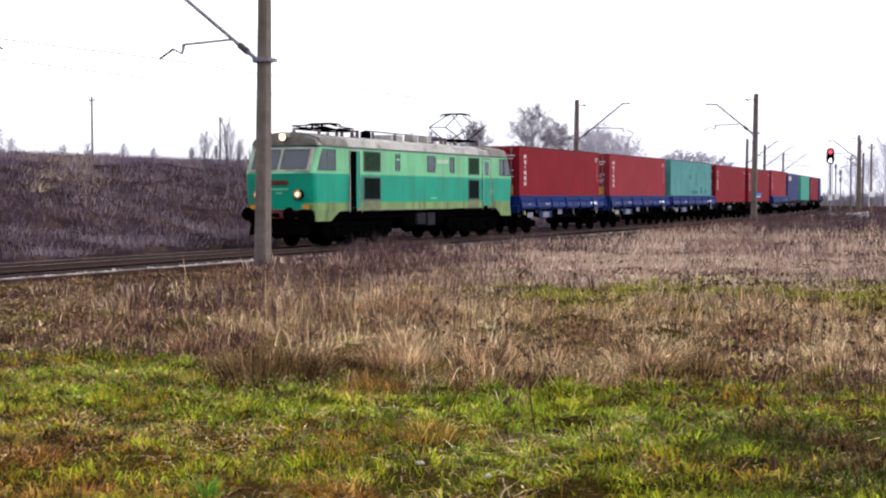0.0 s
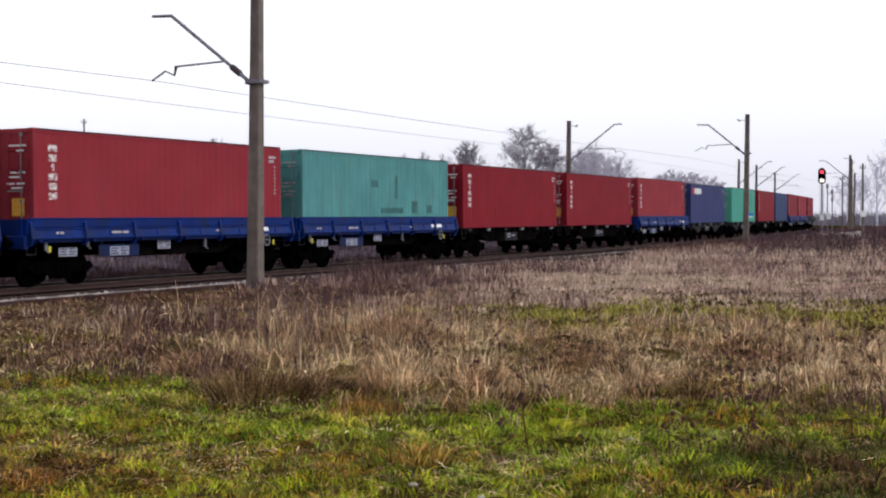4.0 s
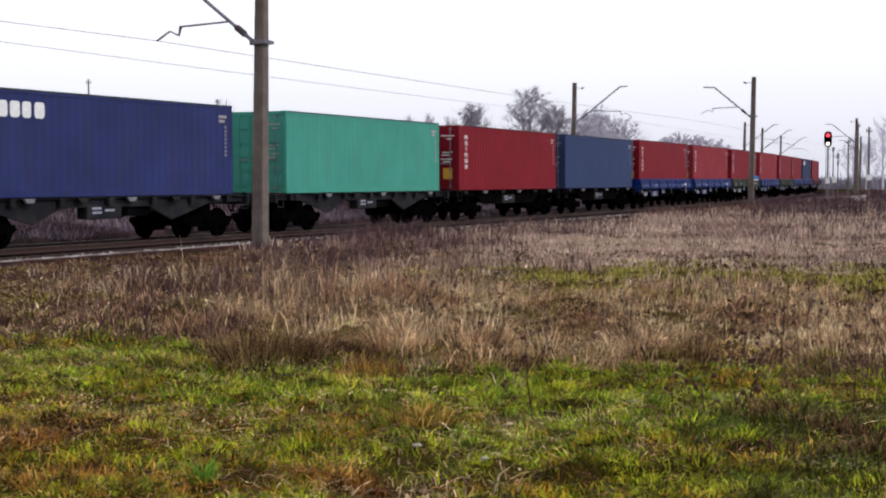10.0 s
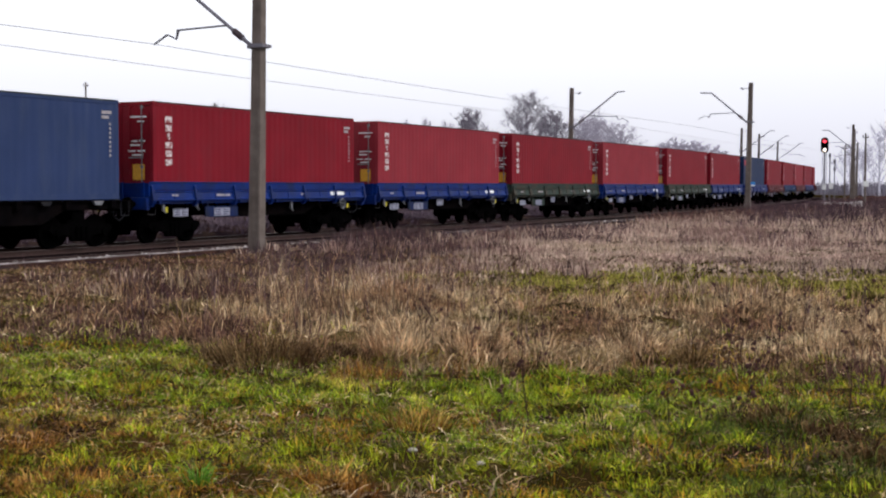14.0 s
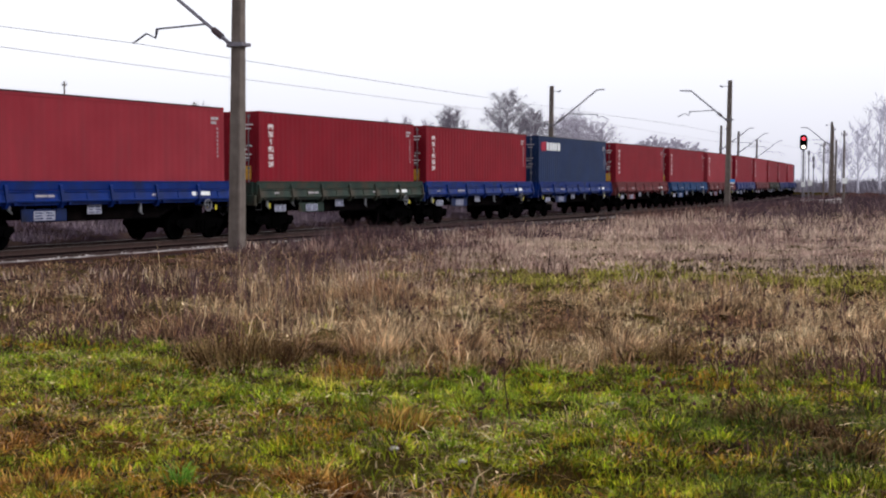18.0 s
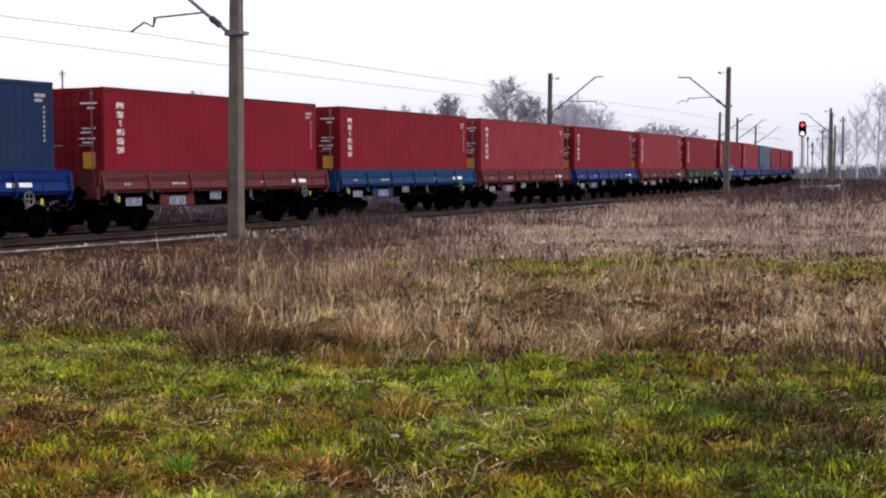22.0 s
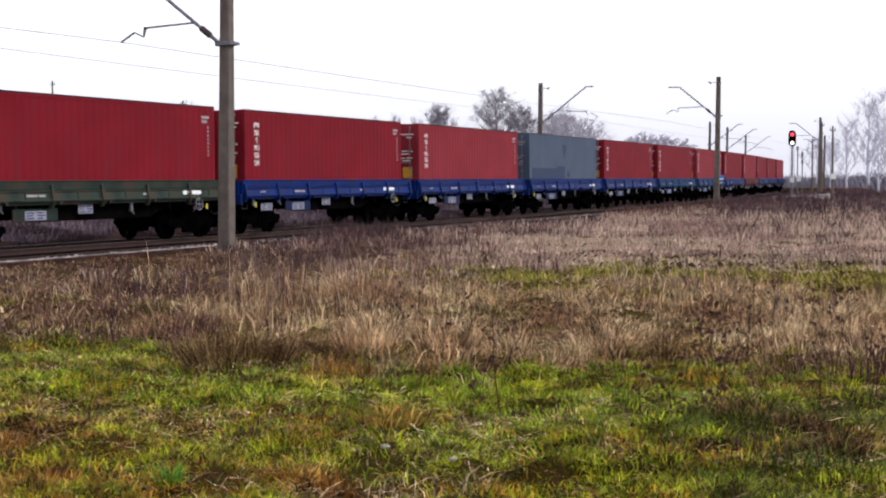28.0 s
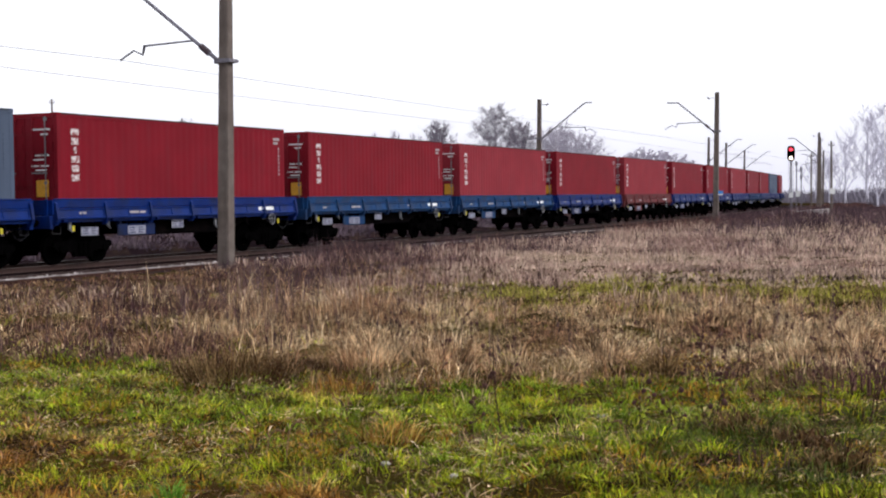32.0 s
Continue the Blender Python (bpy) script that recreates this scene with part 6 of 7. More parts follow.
plant("turf", 11500, 15.0, 36, 22, 8, 0.20, (0.06, 0.17), (0.012, 0.026), 0.8, lambda x, y, r: ok_field(x, y) & (r.uniform(0, 1, len(x)) > dryness(x, y) + 0.7 * left(x, y, -0.06)), OLIVE, "green turf showing between dry grass", mess=0.5)
plant("fallen_straw", 5400, 5.75, 13.5, 36, 5, 0.18, (0.015, 0.05), (0.004, 0.009), 5.5, lambda x, y, r: r.uniform(0, 1, len(x)) < clumpy(x, y, 0.2, 0.6), DRY, "fallen dry straw lying over the turf", mess=3.2, lift=0.09)
plant("fallen_straw", 3400, 5.75, 13.5, 37, 5, 0.18, (0.015, 0.05), (0.005, 0.011), 4.5, lambda x, y, r: r.uniform(0, 1, len(x)) < clumpy(x, y, 0.2, 0.5), WEED, "dark dead stems lying in the turf", mess=2.8, lift=0.06)
plant("fallen_straw", 5200, 12.5, 24, 38, 6, 0.25, (0.03, 0.10), (0.007, 0.014), 3.0, lambda x, y, r: r.uniform(0, 1, len(x)) < dryness(x, y) * clumpy(x, y, 0.35, 0.4) * (1 - 0.6 * left(x, y)), DRY, "bleached straw bent over the ground", mess=2.2, lift=0.12)
plant("matted_grass", 9000, 10.0, 22, 34, 9, 0.2, (0.04, 0.14), (0.008, 0.020), 1.0, lambda x, y, r: r.uniform(0, 1, len(x)) < 0.06 + dryness(x, y) * np.where(x / y > 0.02, 0.55, 1.0) * (1 - 0.55 * left(x, y)), LITTER, "matted dead grass and moss between the tufts", mess=0.8)
plant("matted_grass", 6800, 21.0, 40, 35, 9, 0.3, (0.06, 0.16), (0.016, 0.032), 0.9, lambda x, y, r: ok_field(x, y) & (r.uniform(0, 1, len(x)) < (0.1 + dryness(x, y)) * np.where(x / y < 0.03, 1.0, 0.0)), LITTER, "matted dead grass towards the line", mess=0.7)
plant("dry_grass", 5000, 10.8, 21, 23, 15, 0.17, (0.10, 0.46), (0.004, 0.010), 0.7, lambda x, y, r: r.uniform(0, 1, len(x)) < dryness(x, y) * clumpy(x, y, 0.1) * (1 - 0.8 * left(x, y)), DRY, "tall dry straw-coloured grass in clumps", mess=0.5)
plant("matted_grass", 9500, 24.0, 62, 45, 8, 0.4, (0.05, 0.16), (0.022, 0.042), 1.1, lambda x, y, r: ok_field(x, y) & (r.uniform(0, 1, len(x)) < dryness(x, y)), FAR_DRY, "pale matted grass across the field", a0=0.02, mess=0.8)
plant("dry_grass", 3000, 11.6, 19.5, 47, 14, 0.2, (0.08, 0.38), (0.005, 0.011), 1.0, lambda x, y, r: r.uniform(0, 1, len(x)) < np.clip(dryness(x, y) + 0.15, 0, 1) * clumpy(x, y, 0.25, 0.6), DRY, "bleached tangled grass in clumps", a0=0.0, mess=0.7)
plant("dry_grass", 5600, 20.0, 38, 24, 10, 0.24, (0.14, 0.42), (0.010, 0.020), 0.55, lambda x, y, r: ok_field(x, y) & (r.uniform(0, 1, len(x)) < dryness(x, y) * clumpy(x, y, 0.3) * np.where(x / y < -0.06, 0.22, 1.0)), FAR_DRY, "pale dry grass towards the line", mess=0.3)
plant("dry_grass", 7800, 34.0, 110, 25, 9, 0.6, (0.15, 0.42), (0.022, 0.042), 0.6, lambda x, y, r: (field_mask(x, y) > 8.0) & (r.uniform(0, 1, len(x)) < clumpy(x, y, 0.45, 0.12)), FAR_DRY, "far dry grass across the field", a0=-0.2)
plant("dry_grass", 900, 5.75, 11.0, 26, 16, 0.13, (0.06, 0.26), (0.004, 0.009), 1.0, lambda x, y, r: r.uniform(0, 1, len(x)) < 0.2 * clumpy(x, y, 0.0) + 0.5 * dryness(x, y), DRY, "bent dry tufts among the green turf", mess=0.5)
plant("withered_weeds", 1000, 6.8, 15.0, 32, 12, 0.12, (0.05, 0.22), (0.005, 0.012), 0.9, lambda x, y, r: r.uniform(0, 1, len(x)) < clumpy(x, y, 0.0, 0.9), WEED, "dark brown withered tufts in the turf", "weeds", mess=0.5)
plant("withered_weeds", 3000, 15.0, 42, 27, 8, 0.16, (0.20, 0.62), (0.008, 0.018), 0.3, lambda x, y, r: (field_mask(x, y) > np.where(x / y < -0.11, 8.6, 7.2)) & (r.uniform(0, 1, len(x)) < np.clip((y - 18) / 8, 0.08, 1) * clumpy(x, y, 0.35) * np.where(x / y > 0.06, 0.15, 1.0)), WEED, "dark withered weed stalks beside the track", "weeds", mess=0.25)
plant("withered_weeds", 5200, 13.0, 30, 43, 11, 0.22, (0.10, 0.34), (0.007, 0.016), 0.6, lambda x, y, r: (field_mask(x, y) > 8.5) & (r.uniform(0, 1, len(x)) < left(x, y, -0.12) * clumpy(x, y, 0.3, 0.5) * np.clip((y - 13.2) / 1.5, 0, 1)), WEED, "low reddish-brown withered weeds by the track", "weeds", a1=0.0, mess=0.45)
plant("withered_weeds", 1900, 20.0, 48, 30, 12, 0.4, (0.25, 0.7), (0.008, 0.016), 0.3, lambda x, y, r: (field_mask(x, y) > 7.2) & (field_mask(x, y) < 13) & (x / y > -0.14), WEED, "dark withered weeds along the track's edge", "weeds", a0=-0.42, a1=0.25, mess=0.25)
plant("dark_weeds", 4200, 5.75, 9.6, 44, 16, 0.13, (0.04, 0.18), (0.005, 0.011), 0.9, lambda x, y, r: r.uniform(0, 1, len(x)) < np.clip((x / y - 0.10) / 0.16, 0.03, 0.9) * clumpy(x, y, 0.1, 0.6), DARK_GREEN, "dark green leafy weeds in the turf", "weeds", mess=0.7)
plant("bank_brush", 11000, 34.0, 120, 28, 13, 0.8, (0.15, 0.62), (0.012, 0.028), 1.0, lambda x, y, r: (field_mask(x, y) < -3.6) & (field_mask(x, y) > -34), BRUSH, "bare brush covering the bank, haze put into its lilac-brown", "brush", a0=-0.42, a1=0.10, mess=0.5)
plant("dry_grass", 1700, 45.0, 110, 46, 9, 0.7, (0.15, 0.45), (0.018, 0.036), 0.9, lambda x, y, r: (field_mask(x, y) < -6) & (r.uniform(0, 1, len(x)) < clumpy(x, y, 0.1, 0.3)) & (np.array([1.9 < ground_at(a, b) < 4.4 for a, b in zip(x, y)])), TAN, "patch of faded dead grass high on the bank", a0=-0.312, a1=-0.258, mess=0.6)
plant("withered_weeds", 1500, 30.0, 70, 29, 9, 0.4, (0.08, 0.3), (0.012, 0.03), 0.5, lambda x, y, r: (field_mask(x, y) < 5.5) & (field_mask(x, y) > -4.2) & (np.abs(field_mask(x, y)) > 1.7), WEED, "low withered weeds in the ballast", "weeds", a0=-0.42, a1=0.25)
plant("withered_weeds", 380, 6.6, 13.0, 33, 14, 0.16, (0.12, 0.40), (0.007, 0.014), 0.5, lambda x, y, r: (x / y > 0.21) & (r.uniform(0, 1, len(x)) < clumpy(x, y, 0.2, 0.5)), WEED, "dark withered weeds in the turf", "weeds", a0=0.15)
# the scrub's lilac-grey has the haze of its distance mixed in
plant("far_hedge", 2600, 150.0, 330, 31, 12, 1.6, (1.0, 3.2), (0.10, 0.22), 0.6, lambda x, y, r: (field_mask(x, y) > 14) & (x / y > 0.262), mat("haze_tinted_far_scrub", (0.22, 0.20, 0.25), (0.16, 0.145, 0.18), 0.95, scale=0.1, bump=0), "distant scrub beyond the field, haze put into its colour", "scrub", a0=0.2, a1=0.62)


# taller single straws and dark stalks that rise out of the dry growth
plant("tall_straw", 1500, 12.4, 24, 71, 3, 0.10, (0.45, 1.0), (0.004, 0.008), 0.35, lambda x, y, r: r.uniform(0, 1, len(x)) < np.clip(dryness(x, y) + 0.04, 0, 1) * clumpy(x, y, 0.2, 0.5) * (1 - 0.6 * left(x, y)), DRY, "tall bleached grass stems standing over the growth", a0=-0.30, mess=0.30)
plant("dark_stalks", 1300, 12.4, 26, 72, 3, 0.08, (0.5, 1.05), (0.005, 0.010), 0.2, lambda x, y, r: r.uniform(0, 1, len(x)) < np.clip(dryness(x, y), 0, 1) * clumpy(x, y, 0.1, 0.6), PURPLE, "thin dark weed stalks standing over the growth", "weeds", a0=-0.36, a1=0.42, mess=0.16)
plant("dark_stalks", 3600, 24.0, 56, 73, 8, 0.25, (0.28, 0.75), (0.006, 0.012), 0.25, lambda x, y, r: (field_mask(x, y) > 6.9) & (field_mask(x, y) < 14) & (r.uniform(0, 1, len(x)) < clumpy(x, y, 0.35, 0.25)), PURPLE, "purple-brown weed stalks along the track's edge", "weeds", a0=-0.15, a1=0.14, mess=0.18)
plant("low_weeds", 4200, 11.5, 24, 74, 10, 0.18, (0.04, 0.16), (0.008, 0.018), 1.0, lambda x, y, r: r.uniform(0, 1, len(x)) < np.clip(smooth_noise(x, y, 0.55, 83) * 2.2 - 0.1, 0, 1), OLIVE, "mossy green patches between the dry tufts", "weeds", mess=0.8)


# dry tussocks along the edge of the turf
for k, (a, d, h, wd, m) in enumerate(((-0.19, 14.6, 0.40, 0.26, DRY), (-0.16, 12.9, 0.38, 0.24, LITTER), (-0.13, 12.3, 0.50, 0.48, CLUMP), (-0.09, 12.8, 0.42, 0.24, DRY), (-0.07, 13.0, 0.40, 0.34, CLUMP), (-0.035, 12.8, 0.55, 0.26, DRY),
                                      (-0.027, 14.0, 0.60, 0.30, DRY), (0.016, 11.9, 0.34, 0.20, LEAF), (0.025, 12.9, 0.50, 0.28, DRY), (0.073, 12.9, 0.48, 0.24, DRY), (0.11, 12.5, 0.40, 0.30, LITTER), (0.14, 13.0, 0.52, 0.26, DRY),
                                      (0.187, 11.9, 0.50, 0.12, CLUMP), (0.156, 13.4, 0.46, 0.28, DRY), (0.235, 13.8, 0.38, 0.30, DRY), (0.288, 13.9, 0.40, 0.34, DRY), (0.305, 11.5, 0.30, 0.26, LITTER), (-0.055, 11.6, 0.26, 0.30, LEAF),
                                      (0.05, 9.0, 0.22, 0.20, LITTER), (-0.015, 8.9, 0.24, 0.22, LEAF), (0.155, 8.0, 0.24, 0.14, LITTER), (-0.31, 8.7, 0.18, 0.30, LEAF), (-0.28, 7.6, 0.16, 0.34, LEAF), (-0.225, 9.4, 0.14, 0.24, CLUMP))):
    r = np.random.RandomState(500 + k)
    n = int(260 * (wd / 0.26) ** 1.5)
    ang, q = r.uniform(0, 2 * np.pi, n), np.sqrt(r.uniform(0, 1, n)) * wd
    hh = h * (1 - 0.4 * (q / wd) ** 2) * r.uniform(0.35, 1.2, n)
    lean = np.stack([np.cos(ang), np.sin(ang)], 1) * (hh * q / wd * 0.9)[:, None] + r.normal(0, 0.62, (n, 2)) * hh[:, None]
    blades("dry_tussock", np.stack([a * d + np.cos(ang) * q, d + np.sin(ang) * q * 0.7, np.full(n, ground_at(a * d, d) - 0.03)], 1), hh, r.uniform(0.004, 0.010, n), lean, m, "dry bent tussock at the edge of the turf")


# dead brown weed clumps that stand out of the turf
for k, (a, d, h, wd) in enumerate(((-0.118, 13.1, 0.36, 0.34), (-0.104, 12.7, 0.30, 0.30), (-0.090, 12.9, 0.26, 0.25), (-0.055, 12.4, 0.22, 0.3), (0.187, 12.0, 0.5, 0.10), (0.02, 13.5, 0.36, 0.3), (0.245, 9.0, 0.3, 0.2), (0.29, 8.6, 0.34, 0.22), (0.315, 7.9, 0.3, 0.2),
                                  (-0.085, 7.5, 0.34, 0.22), (-0.07, 7.3, 0.26, 0.25), (-0.24, 9.2, 0.12, 0.3), (0.14, 14.5, 0.4, 0.2), (0.27, 11.0, 0.34, 0.2), (0.10, 15.0, 0.35, 0.25), (-0.20, 15.5, 0.3, 0.3), *((q * 0.021 - 0.16 + 0.008 * math.sin(q * 7.0), 12.7 + 0.7 * math.sin(q * 2.3), 0.24 + 0.10 * math.sin(q * 3.1) ** 2, 0.26 + 0.14 * math.sin(q * 1.7) ** 2) for q in range(17)))):
    r = np.random.RandomState(300 + k)
    n = 420 if k in (9, 10) else 240
    ang, q = r.uniform(0, 2 * np.pi, n), np.sqrt(r.uniform(0, 1, n)) * wd
    bx, by = a * d + np.cos(ang) * q, d + np.sin(ang) * q * 0.6
    hh = h * (1 - 0.5 * (q / wd) ** 2) * r.uniform(0.3, 1.15, n)
    z0 = ground_at(a * d, d)
    blades("dead_weed_clump", np.stack([bx, by, np.full(n, z0 - 0.03)], 1), hh, r.uniform(0.006, 0.018, n), r.normal(0, 0.8, (n, 2)) * hh[:, None], LEAF if k in (9, 10) else CLUMP, "dead brown weed clump standing in the turf", "weeds")


plant("withered_weeds", 3000, 34.0, 100, 48, 9, 0.6, (0.15, 0.5), (0.016, 0.034), 0.4, lambda x, y, r: (field_mask(x, y) > 8.0) & (r.uniform(0, 1, len(x)) < np.clip((x / y - 0.13) / 0.13, 0.10, 1) * clumpy(x, y, 0.25, 0.1)), PURPLE, "dark purple-brown weeds across the far field", "weeds", a0=-0.05, mess=0.3)
plant("withered_weeds", 1500, 40.0, 120, 50, 9, 0.5, (0.25, 0.7), (0.018, 0.036), 0.4, lambda x, y, r: r.uniform(0, 1, len(x)) < clumpy(x, y, 0.4, 0.15), WEED, "purple-brown weeds along the far track", "weeds", mess=0.3, along=(8, 120, 7.3, 13.0))


plant("dry_grass", 1500, 100.0, 210, 49, 7, 1.0, (0.2, 0.5), (0.08, 0.14), 0.8, lambda x, y, r: field_mask(x, y) > 9, WEED, "brown growth at the far end of the field", a0=0.16, a1=0.55, mess=0.4)

plant("withered_weeds", 1300, 25.0, 50, 79, 9, 0.35, (0.12, 0.42), (0.008, 0.018), 0.4, lambda x, y, r: r.uniform(0, 1, len(x)) < clumpy(x, y, 0.15, 0.2), PURPLE, "dark purple-brown weeds in the pale grass", "weeds", a0=0.17, a1=0.48, mess=0.35)
plant("purple_scrub", 2600, 62.0, 118, 78, 14, 0.7, (0.35, 0.95), (0.016, 0.034), 0.5, lambda x, y, r: (field_mask(x, y) > 7.6) & (r.uniform(0, 1, len(x)) < clumpy(x, y, 0.35, 0.12)), PURPLE, "low purple-brown scrub at the far side of the field", "scrub", a0=0.225, a1=0.50, mess=0.4)


# fresh green tufts near the eye
for k, (a, d, h) in enumerate(((-0.178, 7.45, 0.20), (-0.09, 9.2, 0.14), (0.03, 10.2, 0.16), (-0.02, 11.0, 0.14), (0.12, 11.8, 0.15))):
    r = np.random.RandomState(400 + k)
    n = 60
    ang, q = r.uniform(0, 2 * np.pi, n), r.uniform(0, 0.07, n)
    hh = h * r.uniform(0.5, 1.1, n)
    lean = np.stack([np.cos(ang), np.sin(ang)], 1) * (hh * r.uniform(0.2, 1.3, n))[:, None]
    blades("green_tuft", np.stack([a * d + np.cos(ang) * q, d + np.sin(ang) * q, np.full(n, ground_at(a * d, d) - 0.02)], 1), hh, r.uniform(0.008, 0.014, n), lean, MOSS if k else FRESH, "fresh green grass tuft in the turf")


# dark seed stalks that stand singly, and pale bent stems near the eye
def stalk(x, y, h, material, label, name, seed, heads=5):
    rnd = random.Random(seed)
    bm = B()
    p = Vector((0, 0, -0.04))
    d = Vector((rnd.uniform(-0.15, 0.15), rnd.uniform(-0.15, 0.15), 1))
    s = tagged(new(name), label, "weed", group="single weed stalks")
    s.matrix_world = pose(x, y, ground_at(x, y))
    pts = [p]
    for i in range(4):
        pts.append(pts[-1] + d.normalized() * h / 4)
        d += Vector((rnd.uniform(-0.15, 0.15), rnd.uniform(-0.15, 0.15), 0))
    for i in range(4):
        tube(bm, pts[i], pts[i + 1], 0.006 - 0.001 * i, 0.005 - 0.001 * i, n=5)
    part("stem", bm, material, s)
    for k in range(heads):
        bm = B()
        q = pts[2 + k % 3].lerp(pts[min(3 + k % 3, 4)], rnd.random())
        e = q + Vector((rnd.uniform(-0.10, 0.10), rnd.uniform(-0.10, 0.10), rnd.uniform(0.03, 0.10)))
        tube(bm, q, e, 0.003, n=4)
        bmesh.ops.create_icosphere(bm, subdivisions=1, radius=rnd.uniform(0.012, 0.022), matrix=Matrix.Translation(e))
        part("seed_head", bm, material, s)
    return s


_r = random.Random(9)
for k in range(46):
    a, d = _r.uniform(-0.05, 0.40), _r.uniform(9.0, 23)
    stalk(a * d, d, _r.uniform(0.3, 0.62), WEED, "dark withered weed stalk with seed heads", "weed_stalk", 100 + k)


def bent_stem(x, y, h, seed):
    rnd = random.Random(seed)
    s = tagged(new("bent_grass_stem"), "pale dry grass stem with a drooping head", "grass stem", group="pale bent stems")
    s.matrix_world = pose(x, y, ground_at(x, y) - 0.03, 0, 0, rnd.uniform(0, 360))
    bm = B()
    pts = [Vector((0, 0, 0)), Vector((0.01, 0, h * 0.5)), Vector((0.03, 0, h * 0.85)), Vector((0.07, 0, h)), Vector((0.12, 0, h * 0.93))]
    for i in range(3):
        tube(bm, pts[i], pts[i + 1], 0.004, n=5)
    part("stem", bm, DRY, s)
    bm = B()
    tube(bm, pts[3], pts[4], 0.008, 0.003, n=6)
    tube(bm, pts[2], pts[3], 0.004, 0.008, n=6)
    part("seed_head", bm, DRY, s)


for k, (a, d, h) in enumerate(((-0.108, 8.6, 0.22), (-0.093, 8.5, 0.24), (-0.080, 7.9, 0.16), (-0.052, 8.2, 0.2), (-0.12, 9.6, 0.25), (-0.02, 9.0, 0.18), (0.06, 8.4, 0.2), (0.16, 8.8, 0.2), (-0.07, 10.5, 0.3), (0.02, 11.5, 0.3))):
    bent_stem(a * d, d, h, 200 + k)
for k, (a, d, r_) in enumerate(((-0.008, 8.35, 0.030), (0.075, 8.9, 0.038), (-0.285, 13.0, 0.05), (-0.02, 8.0, 0.028), (0.14, 9.6, 0.03), (0.03, 7.7, 0.025), (0.115, 8.0, 0.03))):
    bm = B()
    bmesh.ops.create_icosphere(bm, subdivisions=2, radius=r_)
    for v in bm.verts:
        v.co *= 1 + 0.35 * noise.noise(v.co * 30 + Vector((k, 0, 0)))
        v.co.z *= 0.5
    st = tagged(new("stone", mesh_of("stone", bm, M["stone"])), "small pale stone lying in the grass", "stone", group="small stones")
    st.matrix_world = pose(a * d, d, ground_at(a * d, d) + r_ * 0.25)

# ================= the train =================
# metres from the first box's front to each box's front
FRONTS = [0.0, 14.1, 27.72, 41.51, 55.27, 68.9, 83.07, 98.5, 112.73, 126.41, 140.18, 154.31, 168.14, 182.29, 196.61, 210.04, 224.16, 238.48,
          252.52, 266.4, 280.44, 294.5, 308.6, 322.61, 336.6, 350.61, 364.52, 378.47, 392.66, 406.69, 420.92, 434.92, 448.92]
while len(FRONTS) < 42:
    FRONTS.append(FRONTS[-1] + 14.03)
RUN_T = [0, 6, 9, 13, 19, 23, 28, 32]
RUN_S = [8.387, -62.891, -98.968, -147.719, -221.937, -272.06, -335.83, -387.08]
_fit = np.polyfit(RUN_T, RUN_S, 3)


def run(t):
    """Where the first box's front stands at t seconds: the train gathers speed from 11.8 to 12.9 m/s."""
    return float(np.polyval(_fit, t))


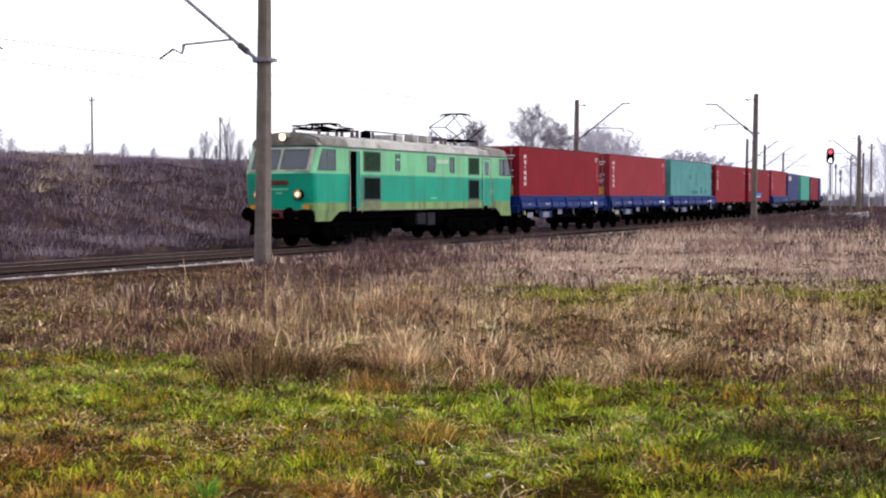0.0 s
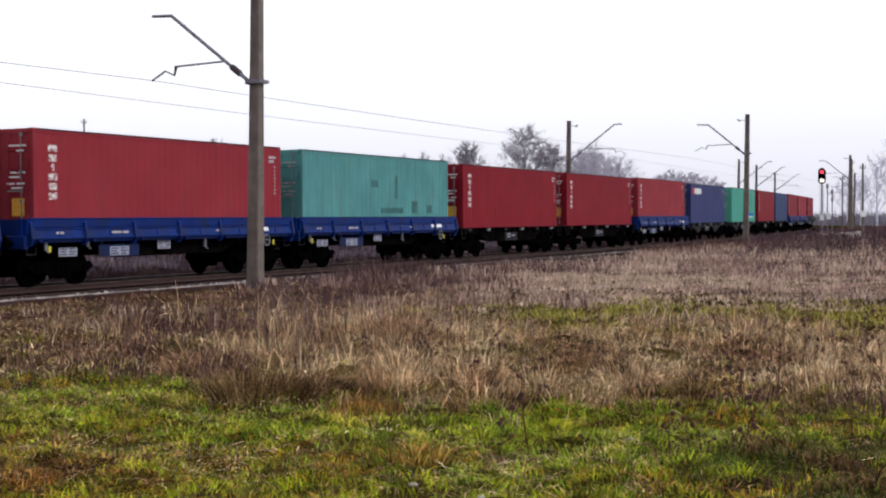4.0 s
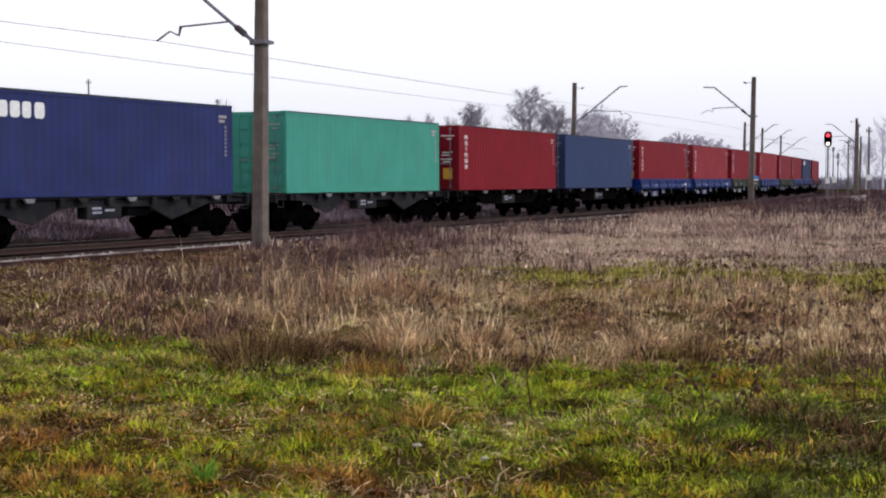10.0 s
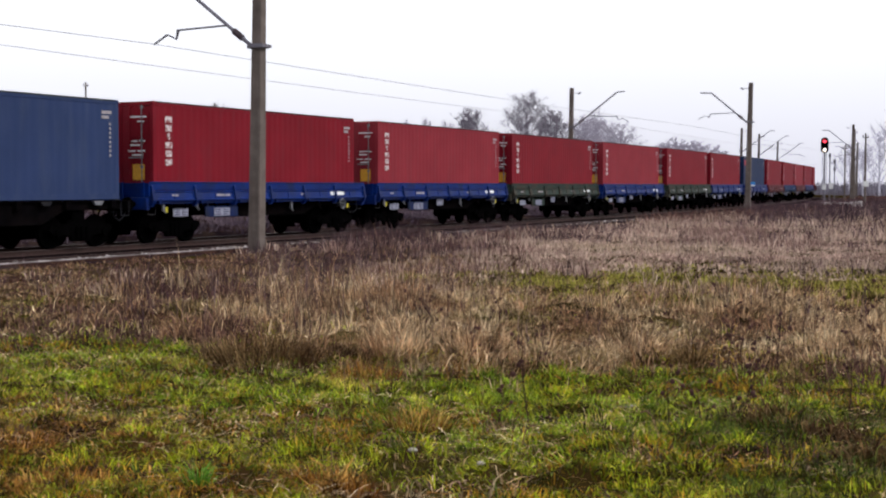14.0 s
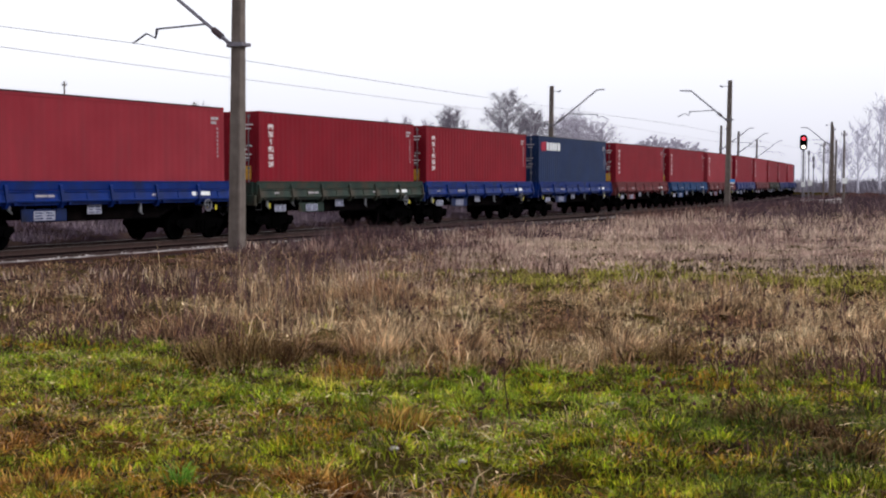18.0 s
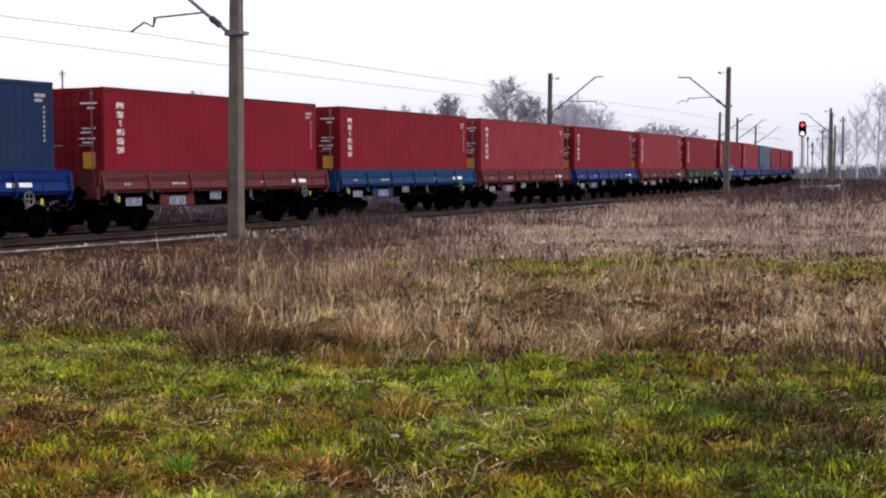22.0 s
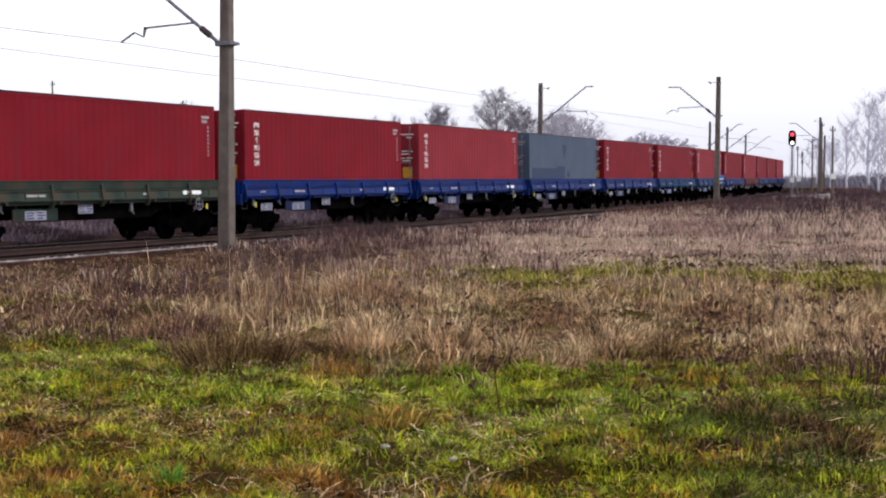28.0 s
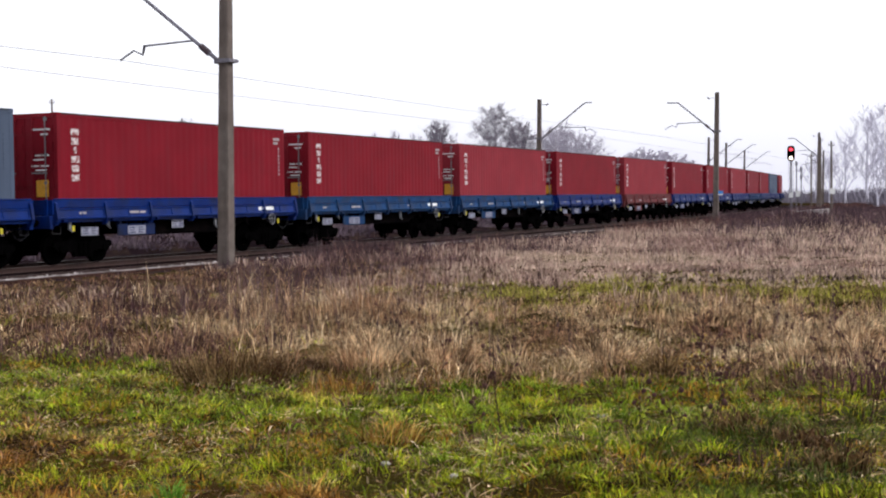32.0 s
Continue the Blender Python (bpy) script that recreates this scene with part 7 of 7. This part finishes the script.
WAGONS = "b b b f f b o o f f b b g b g b b r t r b r g b b b b t t b r b b b t b b b b b b b".split()
BOXES = {3: "teal", 7: "navy", 8: "green", 10: "steel", 17: "slate", 26: "grey", 37: "grey"}
FADED = (2, 6, 12, 14, 20, 22, 25, 29, 31, 34)
LABELS = {"teal": "teal shipping container with darker repainted patches", "navy": "navy blue shipping container with a red and white logo",
          "green": "plain light green shipping container", "steel": "plain steel-blue shipping container", "slate": "dark slate-blue shipping container with a red and white logo",
          "grey": "blue-grey shipping container with faint darker patches", "red": "red shipping container with an upright white mark", "red_b": "faded red shipping container with an upright white mark"}
WLABELS = {"b": "blue low-sided bogie flat wagon", "g": "dark green low-sided bogie flat wagon", "r": "oxide red low-sided bogie flat wagon",
           "t": "weathered teal-blue low-sided bogie flat wagon", "f": "grimy black bogie container wagon", "o": "grimy grey open-framed container wagon"}
WPAINT = {"b": "w_blue", "g": "w_green", "r": "w_red", "t": "w_teal"}
rolling = []          # (thing, its middle behind the first box's front, height)
made = {}
loco = locomotive()
rolling.append((loco, -10.72, 0.0))
for i, x in enumerate(FRONTS):
    n = i + 1
    kind = WAGONS[i]
    mid = x + CL / 2
    key = "wagon " + kind
    if key in made:
        w = copy_thing(made[key], Matrix.Identity(4))
    else:
        made[key] = w = side_wagon(WPAINT[kind], WLABELS[kind]) if kind in WPAINT else container_flat(WLABELS[kind], kind == "o")
    rolling.append((w, mid, 0.0))
    colour = BOXES.get(n, "red_b" if n in FADED else "red")
    if colour in made:
        c = copy_thing(made[colour], Matrix.Identity(4))
    else:
        mark = "upright" if colour.startswith("red") else "block" if colour in ("navy", "slate") else None
        made[colour] = c = container(colour, LABELS[colour], mark, spots=colour in ("teal", "grey"), placard=colour.startswith("red"))
    rolling.append((c, mid, 1.18 if kind in "fo" else 1.25))


def axles(thing):
    return [o for o in thing.children_recursive if o.name.startswith("wheelset")]


def motions():
    # the vehicles and their loads glide along the line
    times = [0.0, 1.0] + [float(t) for t in range(2, 33, 2)]
    for thing, mid, z in rolling:
        walk(thing, [(t, on_line(run(t) + mid, 0.0, z)) for t in times])
    # the wheels roll; axles that sit alike in their bogies share one action
    alike = {}
    for thing, _, _ in rolling:
        for o in axles(thing):
            at = o.matrix_basis.translation.copy()
            radius = at.z
            key = (round(at.x, 3), round(radius, 3))
            if key not in alike:
                walk(o, [(k / FPS, pose(at.x, at.y, at.z, 0, math.degrees((run(k / FPS) - run(0)) / radius), 0)) for k in range(32 * FPS + 1)])
                alike[key] = o.animation_data
            else:
                o.rotation_mode = "QUATERNION"
                keys = o.animation_data_create()
                keys.action = alike[key].action
                keys.action_slot = alike[key].action_slot


motions()
